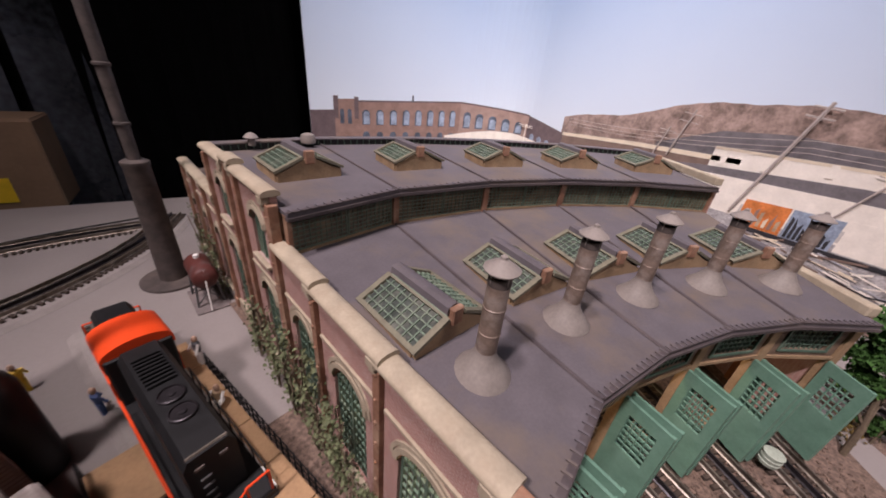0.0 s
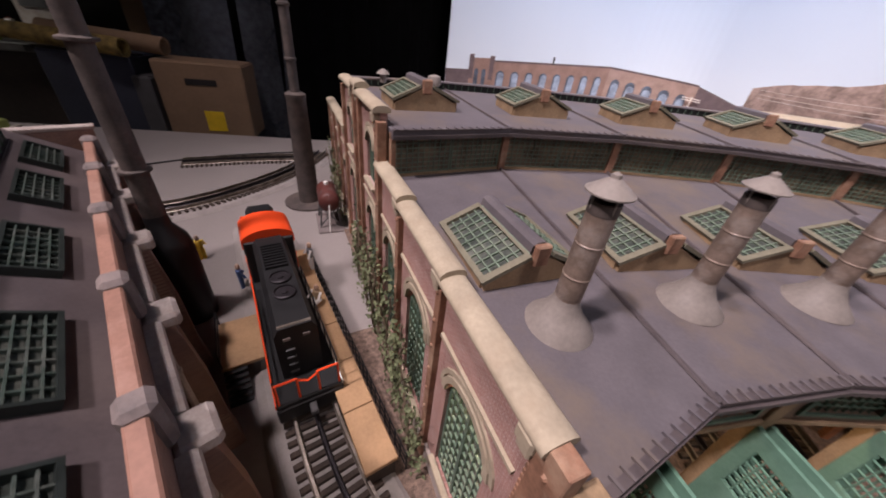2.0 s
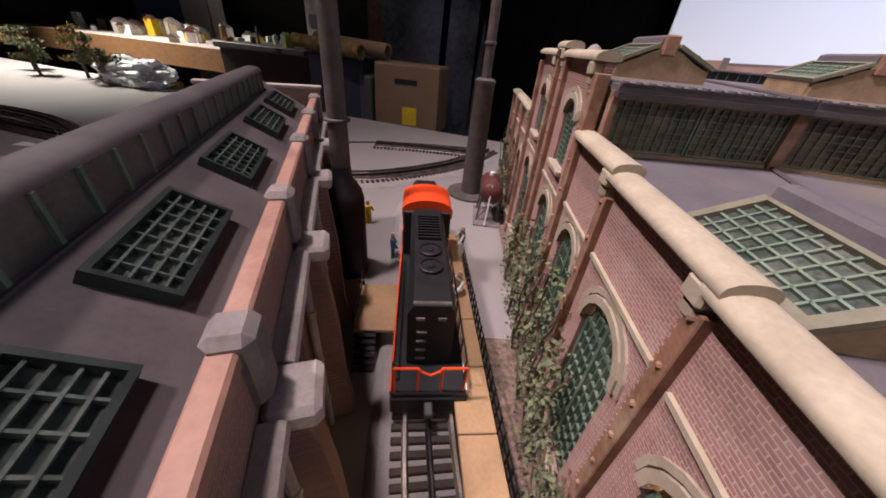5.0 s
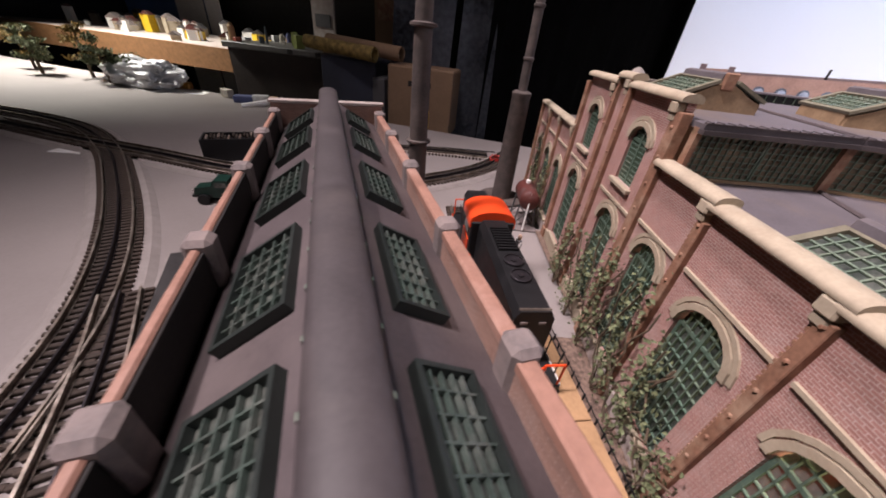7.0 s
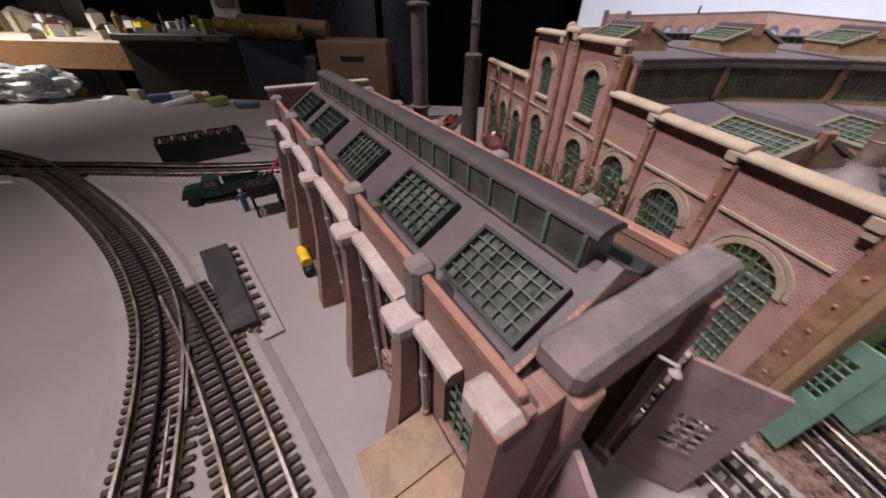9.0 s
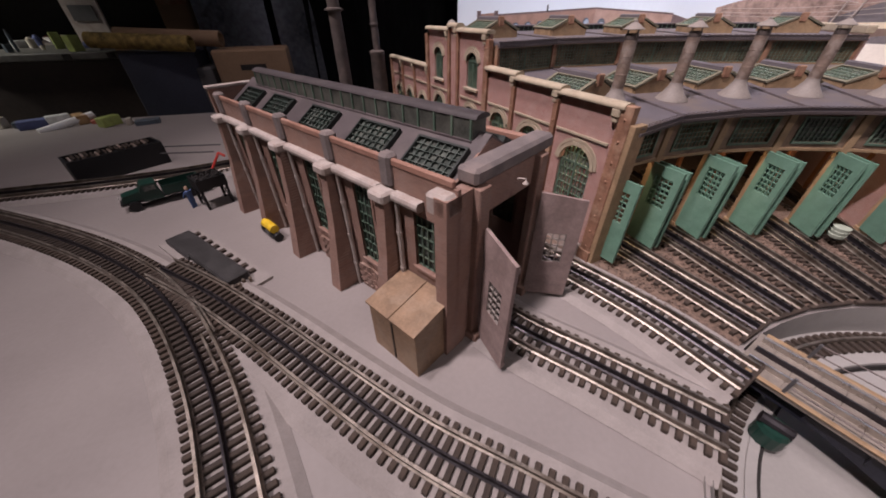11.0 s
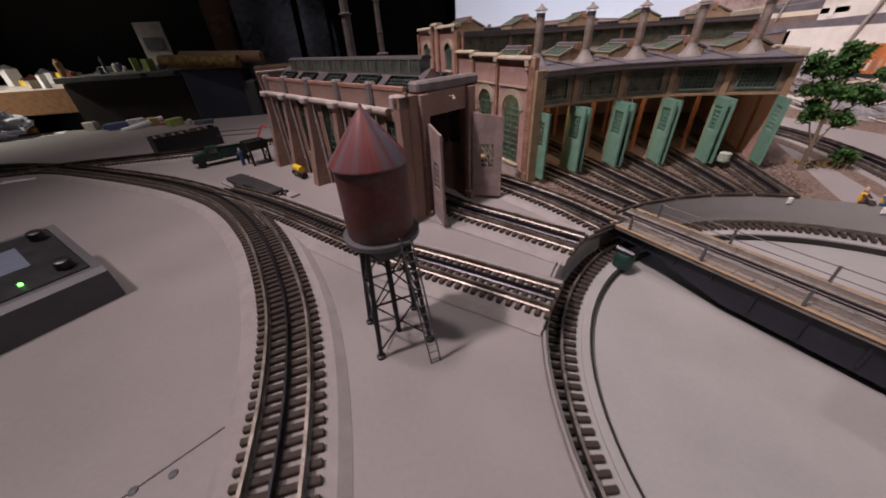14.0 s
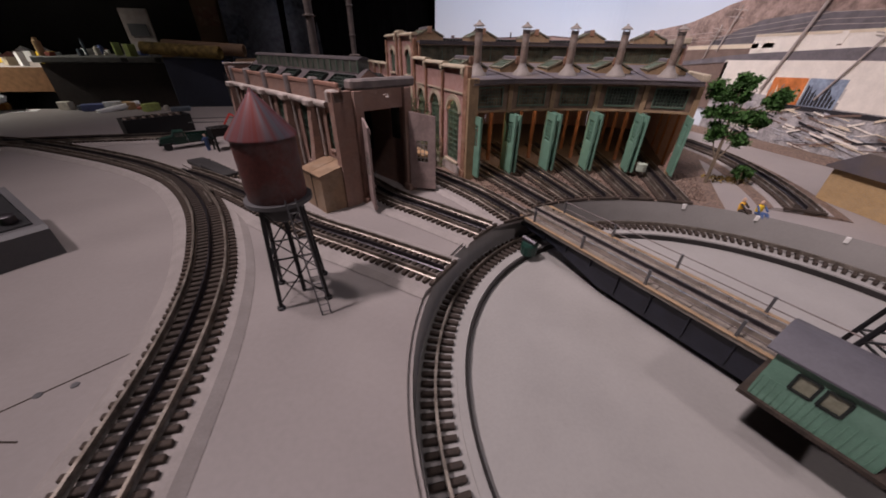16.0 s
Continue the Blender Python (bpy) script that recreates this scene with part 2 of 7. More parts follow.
M_GREEN = node_mat("green_window_frame", (0.085, 0.135, 0.10), rough=0.5, vary=0.15, scale=90, fine=700, bump=0.1, stain=(0.26, 0.30, 0.22), stain_amt=0.4, stain_scale=60)
M_DKGREEN = node_mat("dark_green_frame", (0.014, 0.019, 0.017), rough=0.5, vary=0.2, scale=90, fine=700, bump=0.1)
M_SASH = node_mat("weathered_sash", (0.042, 0.06, 0.05), rough=0.45, vary=0.25, scale=90, fine=700, bump=0.1, stain=(0.15, 0.15, 0.135), stain_amt=0.5, stain_scale=60)
M_DOOR = node_mat("green_door_paint", (0.13, 0.245, 0.18), rough=0.5, vary=0.1, scale=60, fine=600, bump=0.12, stain=(0.2, 0.33, 0.26), stain_amt=0.4, stain_scale=40)
M_GLAZE = node_mat("pale_green_bars", (0.135, 0.185, 0.135), rough=0.55, vary=0.15, scale=90, fine=700, bump=0.1, stain=(0.22, 0.23, 0.17), stain_amt=0.5, stain_scale=60)
M_TANPALE = node_mat("pale_tan_board", (0.165, 0.15, 0.105), rough=0.65, vary=0.15, scale=70, fine=500, bump=0.15, stain=(0.17, 0.17, 0.12), stain_amt=0.5, stain_scale=45)
M_GLASS = glass_mat("old_glass", (0.42, 0.46, 0.42), 0.18)
M_GLASS_DK = node_mat("grimy_glass", (0.06, 0.07, 0.062), rough=0.14, vary=0.35, scale=70, fine=400, bump=0.05, stain=(0.2, 0.2, 0.17), stain_amt=0.5, stain_scale=50, spec=0.6)
M_TAN = node_mat("tan_trim", (0.30, 0.205, 0.12), rough=0.7, vary=0.15, scale=70, fine=500, bump=0.15, stain=(0.25, 0.15, 0.08), stain_amt=0.4, stain_scale=50)
M_METAL = node_mat("weathered_chimney", (0.24, 0.18, 0.145), rough=0.55, metal=0.35, vary=0.2, scale=60, fine=500, bump=0.15, stain=(0.52, 0.47, 0.44), stain_amt=0.5, stain_scale=40)
M_FACADE = node_mat("grimy_front_wall", (0.17, 0.115, 0.082), rough=0.75, vary=0.25, scale=55, fine=500, bump=0.25, stain=(0.30, 0.22, 0.15), stain_amt=0.6, stain_scale=32)
# plain matt black; on the engine house parapet it paints in shade
M_LAMPBLACK = node_mat("lampblack", (0.02, 0.017, 0.016), rough=0.9, vary=0.2)
M_CONE = node_mat("flashing_grey", (0.23, 0.20, 0.18), rough=0.65, vary=0.1, scale=60, fine=500, bump=0.1)
M_SMOKE = node_mat("sooty_stack", (0.075, 0.06, 0.055), rough=0.75, vary=0.2, scale=60, fine=600, bump=0.3, stain=(0.13, 0.10, 0.085), stain_amt=0.5, stain_scale=30)
M_GRIMY = node_mat("grimy_brown_glass", (0.165, 0.12, 0.075), rough=0.3, vary=0.4, scale=60, fine=400, bump=0.04, stain=(0.17, 0.15, 0.11), stain_amt=0.5, stain_scale=40)
M_STACK = node_mat("concrete_stack", (0.16, 0.135, 0.13), rough=0.8, vary=0.15, scale=60, fine=600, bump=0.3, stain=(0.26, 0.2, 0.18), stain_amt=0.5, stain_scale=30)
M_BLACK = node_mat("black_paint", (0.009, 0.009, 0.010), rough=0.5, vary=0.15, scale=80, fine=600, bump=0.05)
M_ORANGE = node_mat("orange_red_paint", (0.75, 0.07, 0.015), rough=0.42, vary=0.06, scale=80, fine=600, bump=0.04)
M_WHITE = node_mat("white_plastic", (0.72, 0.70, 0.67), rough=0.5, vary=0.06, scale=60, fine=400, bump=0.05)
M_WOOD = node_mat("light_wood", (0.36, 0.22, 0.115), rough=0.6, vary=0.12, scale=40, fine=350, bump=0.12)
M_BALLAST = node_mat("brown_ballast", (0.16, 0.11, 0.085), rough=0.9, vary=0.35, scale=220, fine=900, bump=0.6, bump_dist=0.001)
M_PIT = node_mat("pit_grey", (0.29, 0.275, 0.262), rough=0.6, vary=0.05, scale=14, fine=300, bump=0.05, stain=(0.34, 0.32, 0.305), stain_amt=0.4, stain_scale=8)
M_LEAF = node_mat("dull_ivy", (0.13, 0.15, 0.075), rough=0.8, vary=0.35, scale=160, fine=900, bump=0.2)
M_LEAF_BRIGHT = node_mat("bright_leaf", (0.045, 0.115, 0.022), rough=0.8, vary=0.35, scale=160, fine=900, bump=0.2)
M_LEAF_AUTUMN = node_mat("autumn_leaf", (0.22, 0.15, 0.045), rough=0.85, vary=0.4, scale=60, fine=500, bump=0.2)
M_TRUNK = node_mat("twig", (0.12, 0.09, 0.06), rough=0.85, vary=0.2)
M_TANKRED = node_mat("rusty_tank", (0.095, 0.026, 0.021), rough=0.55, vary=0.2, scale=50, fine=400, bump=0.1, stain=(0.10, 0.085, 0.085), stain_amt=0.7, stain_scale=30)
M_ROOM = node_mat("dark_room_wall", (0.02, 0.02, 0.022), rough=0.7, vary=0.3, scale=3, fine=40, bump=0.0)
M_CARD = node_mat("cardboard", (0.22, 0.14, 0.085), rough=0.8, vary=0.08, scale=8, fine=120, bump=0.05)
M_NAVY = node_mat("dark_navy_cloth", (0.035, 0.038, 0.055), rough=0.8, vary=0.15, scale=10, fine=200, bump=0.1)
M_SHEEN = node_mat("dark_sheet_plastic", (0.10, 0.11, 0.13), rough=0.28, vary=0.42, scale=4, fine=60, bump=0.1, bump_dist=0.01)
M_INTERIOR = node_mat("interior_timber", (0.30, 0.12, 0.055), rough=0.8, vary=0.25, scale=60, fine=500, bump=0.1)
M_YELLOW = node_mat("yellow_paint", (0.75, 0.50, 0.03), rough=0.5, vary=0.08)
M_BLUE = node_mat("blue_cloth", (0.06, 0.10, 0.22), rough=0.7, vary=0.1)
M_SKIN = node_mat("matt_figure_paint", (0.5, 0.33, 0.24), rough=0.7, vary=0.05)
M_GREY = node_mat("grey_plastic", (0.085, 0.082, 0.085), rough=0.5, vary=0.08, scale=30, fine=300, bump=0.05)
M_PAPER = node_mat("white_paper", (0.8, 0.79, 0.77), rough=0.7, vary=0.03, bump=0.0)
M_DARKTRUCK = node_mat("dark_green_enamel", (0.010, 0.035, 0.026), rough=0.35, vary=0.1)
M_RED = node_mat("red_wire", (0.45, 0.04, 0.03), rough=0.5, vary=0.1)
M_REDWAGON = node_mat("red_wagon_paint", (0.42, 0.045, 0.03), rough=0.5, vary=0.12, scale=50, fine=400, bump=0.08)
M_LAMP = glow_mat("lit_bulb", (1.0, 0.93, 0.82), 14.0)
M_LED = glow_mat("green_led", (0.2, 1.0, 0.15), 4.0)
M_LEDRED = glow_mat("red_led", (1.0, 0.05, 0.02), 4.0)
M_SCREEN = node_mat("display_glass", (0.14, 0.16, 0.2), rough=0.15, vary=0.05)

# ---------- plan ----------
TT = Vector((0.388, -0.267))      # turntable centre
TT_R = 0.327
RC = Vector((0.36, -0.268))       # centre of the roundhouse arcs
ANG = [106.5 - 9.8 * i for i in range(6)]
R_FRONT, R_CLER, R_BACK = 0.508, 0.752, 0.985
WALL_O, WALL_DEG = Vector((0.210, 0.203)), 103.6   # outer face of the side wall
Z_EAVE, Z_LOW, Z_UP, Z_TOP = 0.172, 0.190, 0.231, 0.2325
SH_DEG = 124.5
SH_A = Vector((math.cos(radians(SH_DEG)), math.sin(radians(SH_DEG))))
SH_N = Vector((-SH_A.y, SH_A.x)) * -1.0


def polar(r, deg, c=RC):
    return Vector((c.x + r * math.cos(radians(deg)), c.y + r * math.sin(radians(deg))))


def sh(a, n, z):
    p = SH_A * a + SH_N * n
    return Vector((p.x, p.y, z))


# ---------- ground ----------
def ring_pts(c, r, n):
    return [(c.x + r * math.cos(2 * math.pi * i / n), c.y + r * math.sin(2 * math.pi * i / n)) for i in range(n)]


bm = bmesh.new()
outer = [(-2.9, -1.3), (1.2, -1.3), (1.2, 1.36), (0.33, 1.36), (0.33, 1.22), (-2.9, 1.22)]
loops = [outer, ring_pts(TT, TT_R, 96)]
edges = []
for loop in loops:
    vs = [bm.verts.new((x, y, 0)) for x, y in loop]
    edges += [bm.edges.new((vs[i], vs[(i + 1) % len(vs)])) for i in range(len(vs))]
bmesh.ops.triangle_fill(bm, use_beauty=True, edges=edges)
ext = bmesh.ops.extrude_face_region(bm, geom=list(bm.faces))
bmesh.ops.translate(bm, vec=(0, 0, -0.05), verts=[v for v in ext["geom"] if isinstance(v, bmesh.types.BMVert)])
solo("ground", bm, M_TABLE, "grey-beige painted plywood layout tabletop", "tabletop", kind="structure")

# turntable pit
pit = thing("turntable_pit", (TT.x, TT.y, -0.05), "round sunken grey turntable pit with ring rail", "turntable pit", kind="structure")
bm = bmesh.new()
lathe(bm, [(TT_R - 0.001, 0.0035), (TT_R - 0.001, -0.045), (TT_R + 0.004, -0.045), (TT_R + 0.004, 0.0035)], 96, pose(TT.x, TT.y, 0), cap=False)
part("pit_wall", bm, M_PIT, pit)
bm = bmesh.new()
lathe(bm, [(TT_R, -0.036), (0.290, -0.036), (0.290, -0.0345), (0.2825, -0.0345), (0.2805, -0.044), (0.002, -0.044)], 96, pose(TT.x, TT.y, 0), cap=False)
part("pit_floor", bm, M_PIT, pit)
bm = bmesh.new()
lathe(bm, [(0.2815, -0.036), (0.2795, -0.036), (0.2795, -0.0435), (0.2815, -0.0435)], 96, pose(TT.x, TT.y, 0), cap=False)
part("pit_ledge_edge", bm, M_LAMPBLACK, pit)
bm = bmesh.new()
lathe(bm, [(0.3105, -0.0315), (0.3105, -0.026), (0.3080, -0.026), (0.3080, -0.0315)], 96, pose(TT.x, TT.y, 0), cap=False)
part("ring_rail", bm, M_RAIL, pit)

tie_bm = bmesh.new()
box(tie_bm, -0.0265, 0.0265, -0.0023, 0.0023, 0, 0.0045, None, 0.0006)
TIE = to_mesh("sleeper", tie_bm, M_TIE)
tie_bm = bmesh.new()
box(tie_bm, -0.013, 0.013, -0.0023, 0.0023, 0, 0.0045, None, 0.0006)
TIE_SHORT = to_mesh("short_sleeper", tie_bm, M_TIE)
for i in range(200):
    a = 1.8 * i
    p = polar(0.3085, a, TT)
    part("sleeper", TIE_SHORT, None, pit, m=pose(p.x, p.y, -0.0358, 0, 0, a))


# ---------- tracks ----------
def smooth_line(pts, step=0.0092):
    """Points at even steps along a Catmull-Rom curve through pts."""
    P = [Vector(p) for p in pts]
    P = [P[0] * 2 - P[1]] + P + [P[-1] * 2 - P[-2]]
    fine = []
    for i in range(1, len(P) - 2):
        for k in range(40):
            t = k / 40
            a, b, c, d = P[i - 1], P[i], P[i + 1], P[i + 2]
            fine.append(0.5 * ((2 * b) + (c - a) * t + (2 * a - 5 * b + 4 * c - d) * t * t + (3 * b - a - 3 * c + d) * t ** 3))
    fine.append(P[-2])
    out, acc = [fine[0]], 0.0
    for a, b in zip(fine, fine[1:]):
        d = (b - a).length
        while acc + d >= step:
            f = (step - acc) / d
            a = a + (b - a) * f
            out.append(a.copy())
            d = (b - a).length
            acc = 0.0
        acc += d
    return out


def sweep(bm, line, section, z):
    """Sweeps a section of (offset to the right, height) along a line."""
    n = len(section)
    rings = []
    for i, p in enumerate(line):
        d = (line[min(i + 1, len(line) - 1)] - line[max(i - 1, 0)]).normalized()
        r = Vector((d.y, -d.x))
        rings.append([bm.verts.new((p.x + r.x * o, p.y + r.y * o, z + h)) for o, h in section])
    for a, b in zip(rings, rings[1:]):
        for i in range(n):
            bm.faces.new((a[i], a[(i + 1) % n], b[(i + 1) % n], b[i]))
    bm.faces.new(rings[0])
    bm.faces.new(rings[-1][::-1])


HALF_GAUGE = 0.0168


def track(pts, label, bed=True, z=0.0, sleepers=True, rails=(-1, 0, 1)):
    line = smooth_line(pts)
    tr = thing("railway_track", (line[0].x, line[0].y, z), label, "railway track", "tracks of the yard")
    z0 = z
    if bed:
        bm = bmesh.new()
        sweep(bm, line, [(-0.043, 0), (-0.035, 0.005), (0.035, 0.005), (0.043, 0)], z + 0.0004)
        part("roadbed", bm, M_ROADBED, tr)
        z0 = z + 0.005
    if sleepers:
        for i, p in enumerate(line):
            d = (line[min(i + 1, len(line) - 1)] - line[max(i - 1, 0)])
            part("sleeper", TIE, None, tr, m=pose(p.x, p.y, z0 - 0.0002, 0, 0, math.degrees(math.atan2(d.y, d.x)) - 90 + random.uniform(-1, 1)))
    for k in rails:
        bm = bmesh.new()
        o = k * HALF_GAUGE
        w = 0.0011 if k else 0.0008
        sweep(bm, line, [(o - 0.0022, 0.0), (o - 0.0006, 0.001), (o - 0.0006, 0.0042), (o - w, 0.0045), (o - w, 0.006), (o + w, 0.006), (o + w, 0.0045), (o + 0.0006, 0.0042), (o + 0.0006, 0.001), (o + 0.0022, 0.0)], z0 + 0.0042)
        part("rail", bm, M_RAIL if k else M_RAIL_DARK, tr)
    return tr


track([(-0.112, -0.36), (-0.114, -0.26), (-0.117, -0.19), (-0.125, -0.125), (-0.142, -0.05), (-0.175, 0.04), (-0.215, 0.125), (-0.275, 0.22), (-0.345, 0.30), (-0.46, 0.395), (-0.62, 0.50), (-0.80, 0.60), (-1.0, 0.665), (-1.25, 0.66), (-1.5, 0.60)], "curved three-rail main track on pale roadbed with brown sleepers")
track([(0.112, -0.102), (0.07, -0.065), (0.02, -0.022), (-0.045, 0.033), (-0.11, 0.10), (-0.175, 0.17), (-0.25, 0.245), (-0.325, 0.31)], "three-rail lead track from turntable pit joining the main curve", z=0.0007)
a0, a1 = Vector((0.186, -0.018)), Vector((0.066, 0.125))
track([a0, a0.lerp(a1, 0.5), a1, sh(0.2, 0.137, 0).xy, sh(0.4, 0.133, 0).xy], "three-rail track running into the engine house", z=0.0004)
track([(0.246, 0.012), (0.216, 0.10), (0.168, 0.195), (0.117, 0.283), (0.082, 0.36), (0.03, 0.483), (-0.028, 0.62), (-0.055, 0.685)], "three-rail siding under the diesel locomotive")
track([(-1.15, 0.60), (-0.9, 0.605), (-0.69, 0.62), (-0.53, 0.628), (-0.39, 0.652), (-0.265, 0.70), (-0.185, 0.745), (-0.11, 0.835), (-0.055, 0.94), (-0.02, 1.08)], "three-rail track curving behind the engine house")
track([(-0.30, 0.96), (-0.19, 1.0), (-0.07, 1.03)], "short loose piece of brassy three-rail track", bed=False)
track([(0.705, -0.038), (0.742, 0.012), (0.80, 0.11), (0.855, 0.24), (0.88, 0.4)], "curved track beside the roundhouse on brown ballast")

for i in range(5):
    mid = (ANG[i] + ANG[i + 1]) / 2
    far = polar(0.70, mid)
    d = (far - TT).normalized()
    track([TT + d * (TT_R + 0.004), TT + d * 0.45, far], "stall track running from the pit into the roundhouse", bed=False, z=0.0035)

# frog castings and guard rails of the turnout
for a, b, lab in (((-0.235, 0.178), (-0.205, 0.128), "rail"), ((-0.262, 0.238), (-0.222, 0.178), "rail")):
    g = solo("guard_rail", bmesh.new(), M_RAIL, "short worn steel guard rail of the turnout", "guard rail", "turnout rails")
    gb = bmesh.new()
    rod(gb, (a[0], a[1], 0.0135), (b[0], b[1], 0.0135), 0.0014, 6)
    gb.to_mesh(g.data)
    gb.free()

# ballast in front of the roundhouse
bm = bmesh.new()
rows = []
for i in range(25):
    deg = 114 - (114 - 50) * i / 24
    inner = polar(TT_R + 0.004, deg - 2 + 4 * i / 24, TT)
    out = polar(0.74, deg if i else 108)
    rows.append([bm.verts.new((*inner.lerp(out, k / 6), 0.0032 + 0.0012 * noise.noise((i * 0.9, k * 1.3, 0)))) for k in range(7)])
for a, b in zip(rows, rows[1:]):
    for k in range(6):
        bm.faces.new((a[k], a[k + 1], b[k + 1], b[k]))
solo("ballast", bm, M_BALLAST, "brown gravel ballast between the stall tracks", "ballast", kind="stuff")
bm = bmesh.new()
rnd = random.Random(4)
for _ in range(2600):
    p = polar(rnd.uniform(0.37, 0.52), rnd.uniform(52, 112), RC)
    if (p - TT).length < TT_R + 0.006:
        continue
    s = rnd.uniform(0.0009, 0.0021)
    r = bmesh.ops.create_icosphere(bm, subdivisions=1, radius=s)
    for v in r["verts"]:
        v.co = v.co * rnd.uniform(0.7, 1.25) + Vector((p.x, p.y, 0.0042))
solo("gravel", bm, M_BALLAST, "loose brown gravel stones between the rails", "gravel", kind="stuff")
bm = bmesh.new()
line = smooth_line([(0.705, -0.038), (0.742, 0.012), (0.80, 0.11), (0.855, 0.24), (0.88, 0.42)], 0.02)
sweep(bm, line, [(-0.055, 0), (-0.04, 0.004), (0.04, 0.004), (0.06, 0)], 0.0002)
solo("ballast_strip", bm, M_BALLAST, "brown ballast strip under the curved track", "ballast", kind="stuff")

# ---------- turntable bridge ----------
M_DECK = node_mat("deck_planks", (0.20, 0.172, 0.148), rough=0.7, vary=0.15, scale=50, fine=400, bump=0.2, stain=(0.28, 0.24, 0.205), stain_amt=0.5, stain_scale=30)
M_GIRDER = node_mat("blue_black_girder", (0.016, 0.017, 0.026), rough=0.45, vary=0.2, scale=60, fine=500, bump=0.05)
BR_DEG = math.degrees(math.atan2(0.302, -0.105))
bridge = thing("turntable_bridge", (TT.x, TT.y, -0.044), "grey-tan deck girder turntable bridge with handrails", "turntable bridge")
BM = pose(TT.x, TT.y, 0, 0, 0, BR_DEG)
L = TT_R - 0.006
bm = bmesh.new()
box(bm, -L, L, -0.032, 0.032, 0.001, 0.006, BM, 0.0008)
part("deck", bm, M_DECK, bridge, "grimy grey-brown deck")
for s in (-1, 1):
    bm = bmesh.new()
    prism(bm, [(-L, 0.001), (L, 0.001), (L, -0.012), (L * 0.8, -0.014), (L * 0.55, -0.034), (-L * 0.55, -0.034), (-L * 0.8, -0.014), (-L, -0.012)], s * 0.022, s * 0.025, BM)
    for i in range(15):
        x = -0.27 + 0.54 * i / 14
        box(bm, x - 0.001, x + 0.001, s * 0.025, s * 0.0275, -0.028 if abs(x) < 0.18 else -0.012, 0.001, BM)
    part("girder", bm, M_GIRDER, bridge, "dark blue-black plate girder")
    rail = bmesh.new()
    for i in range(8):
        x = -0.29 + 0.58 * i / 7
        post = bmesh.new()
        box(post, x - 0.0012, x + 0.0012, s * 0.0305 - 0.0012, s * 0.0305 + 0.0012, 0.006, 0.026, BM)
        part("handrail_post", post, M_GREY, bridge)
    for z in (0.0145, 0.025):
        rod(rail, BM @ Vector((-0.29, s * 0.0305, z)), BM @ Vector((0.29, s * 0.0305, z)), 0.0006, 6)
    part("handrail", rail, M_STACK, bridge, "thin grey handrail wires")
for k in (-1, 0, 1):
    bm = bmesh.new()
    o = k * HALF_GAUGE
    box(bm, -L, L, o - 0.001, o + 0.001, 0.0068, 0.0125, BM)
    part("rail", bm, M_RAIL_BRIGHT if k else M_RAIL_DARK, bridge)
for y0, y1 in ((-0.0335, -0.0285), (0.0285, 0.0335)):
    bm = bmesh.new()
    box(bm, -L, L, y0, y1, 0.0062, 0.0076, BM, 0.0004)
    part("edge_board", bm, M_TAN, bridge, "tan deck edge board")
for k in range(40):
    bm = bmesh.new()
    x = -L + 0.004 + (2 * L - 0.008) * k / 39
    box(bm, x - 0.0078, x + 0.0078, -0.0283, 0.0283, 0.0060, 0.0070 + 0.0003 * (k % 2), BM)
    part("deck_plank", bm, M_DECK, bridge)
# arch over the bridge
ARX = -0.035
for s in (-1, 1):
    bars = [((ARX + dx, s * 0.034, 0.004), (ARX + dx * 0.35, s * 0.03, 0.13), 0.0018) for dx in (-0.03, 0.03)]
    for k in range(5):
        z0, z1 = 0.004 + 0.025 * k, 0.004 + 0.025 * (k + 1)
        w0, w1 = 0.03 * (1 - 0.13 * k), 0.03 * (1 - 0.13 * (k + 1))
        bars.append(((ARX - w0, s * 0.033, z0), (ARX + w1, s * 0.032, z1), 0.001))
        bars.append(((ARX + w0, s * 0.033, z0), (ARX - w1, s * 0.032, z1), 0.001))
    for p, q, r in bars:
        bm = bmesh.new()
        rod(bm, BM @ Vector(p), BM @ Vector(q), r, 6)
        part("arch_leg" if r > 0.0015 else "lattice_bar", bm, M_BLACK, bridge, "black lattice arch leg" if r > 0.0015 else "")
bm = bmesh.new()
rod(bm, BM @ Vector((ARX, -0.034, 0.132)), BM @ Vector((ARX, 0.034, 0.132)), 0.0035, 8)
part("arch_beam", bm, M_BLACK, bridge)

# green operator's cabin hung on the bridge
# pale olive base colour stands for the reflection in the cabin's panes
M_PANE_REFLECT = node_mat("reflection_toned_pane", (0.24, 0.235, 0.17), rough=0.2, vary=0.2, scale=60, fine=300, bump=0.03)
CM = pose(0, 0, 0)
cabin = thing("operator_cabin", (*(BM @ Vector((-0.020, 0.058, 0.006))).xy, 0.006), "green clapboard operator's cabin with dark curved roof", "cabin")
cx0, cx1, cy0, cy1 = -0.052, 0.012, 0.036, 0.082
bm = bmesh.new()
box(bm, cx0 - 0.006, cx1 + 0.005, 0.031, cy1 + 0.003, 0.001, 0.0045, BM)
part("platform", bm, M_TIE, cabin, "dark timber cabin platform")
batten = bmesh.new()
box(batten, -0.0003, 0.0003, -0.0006, 0.0, 0.0, 0.020)
BATTEN = to_mesh("batten", batten, M_DOOR)
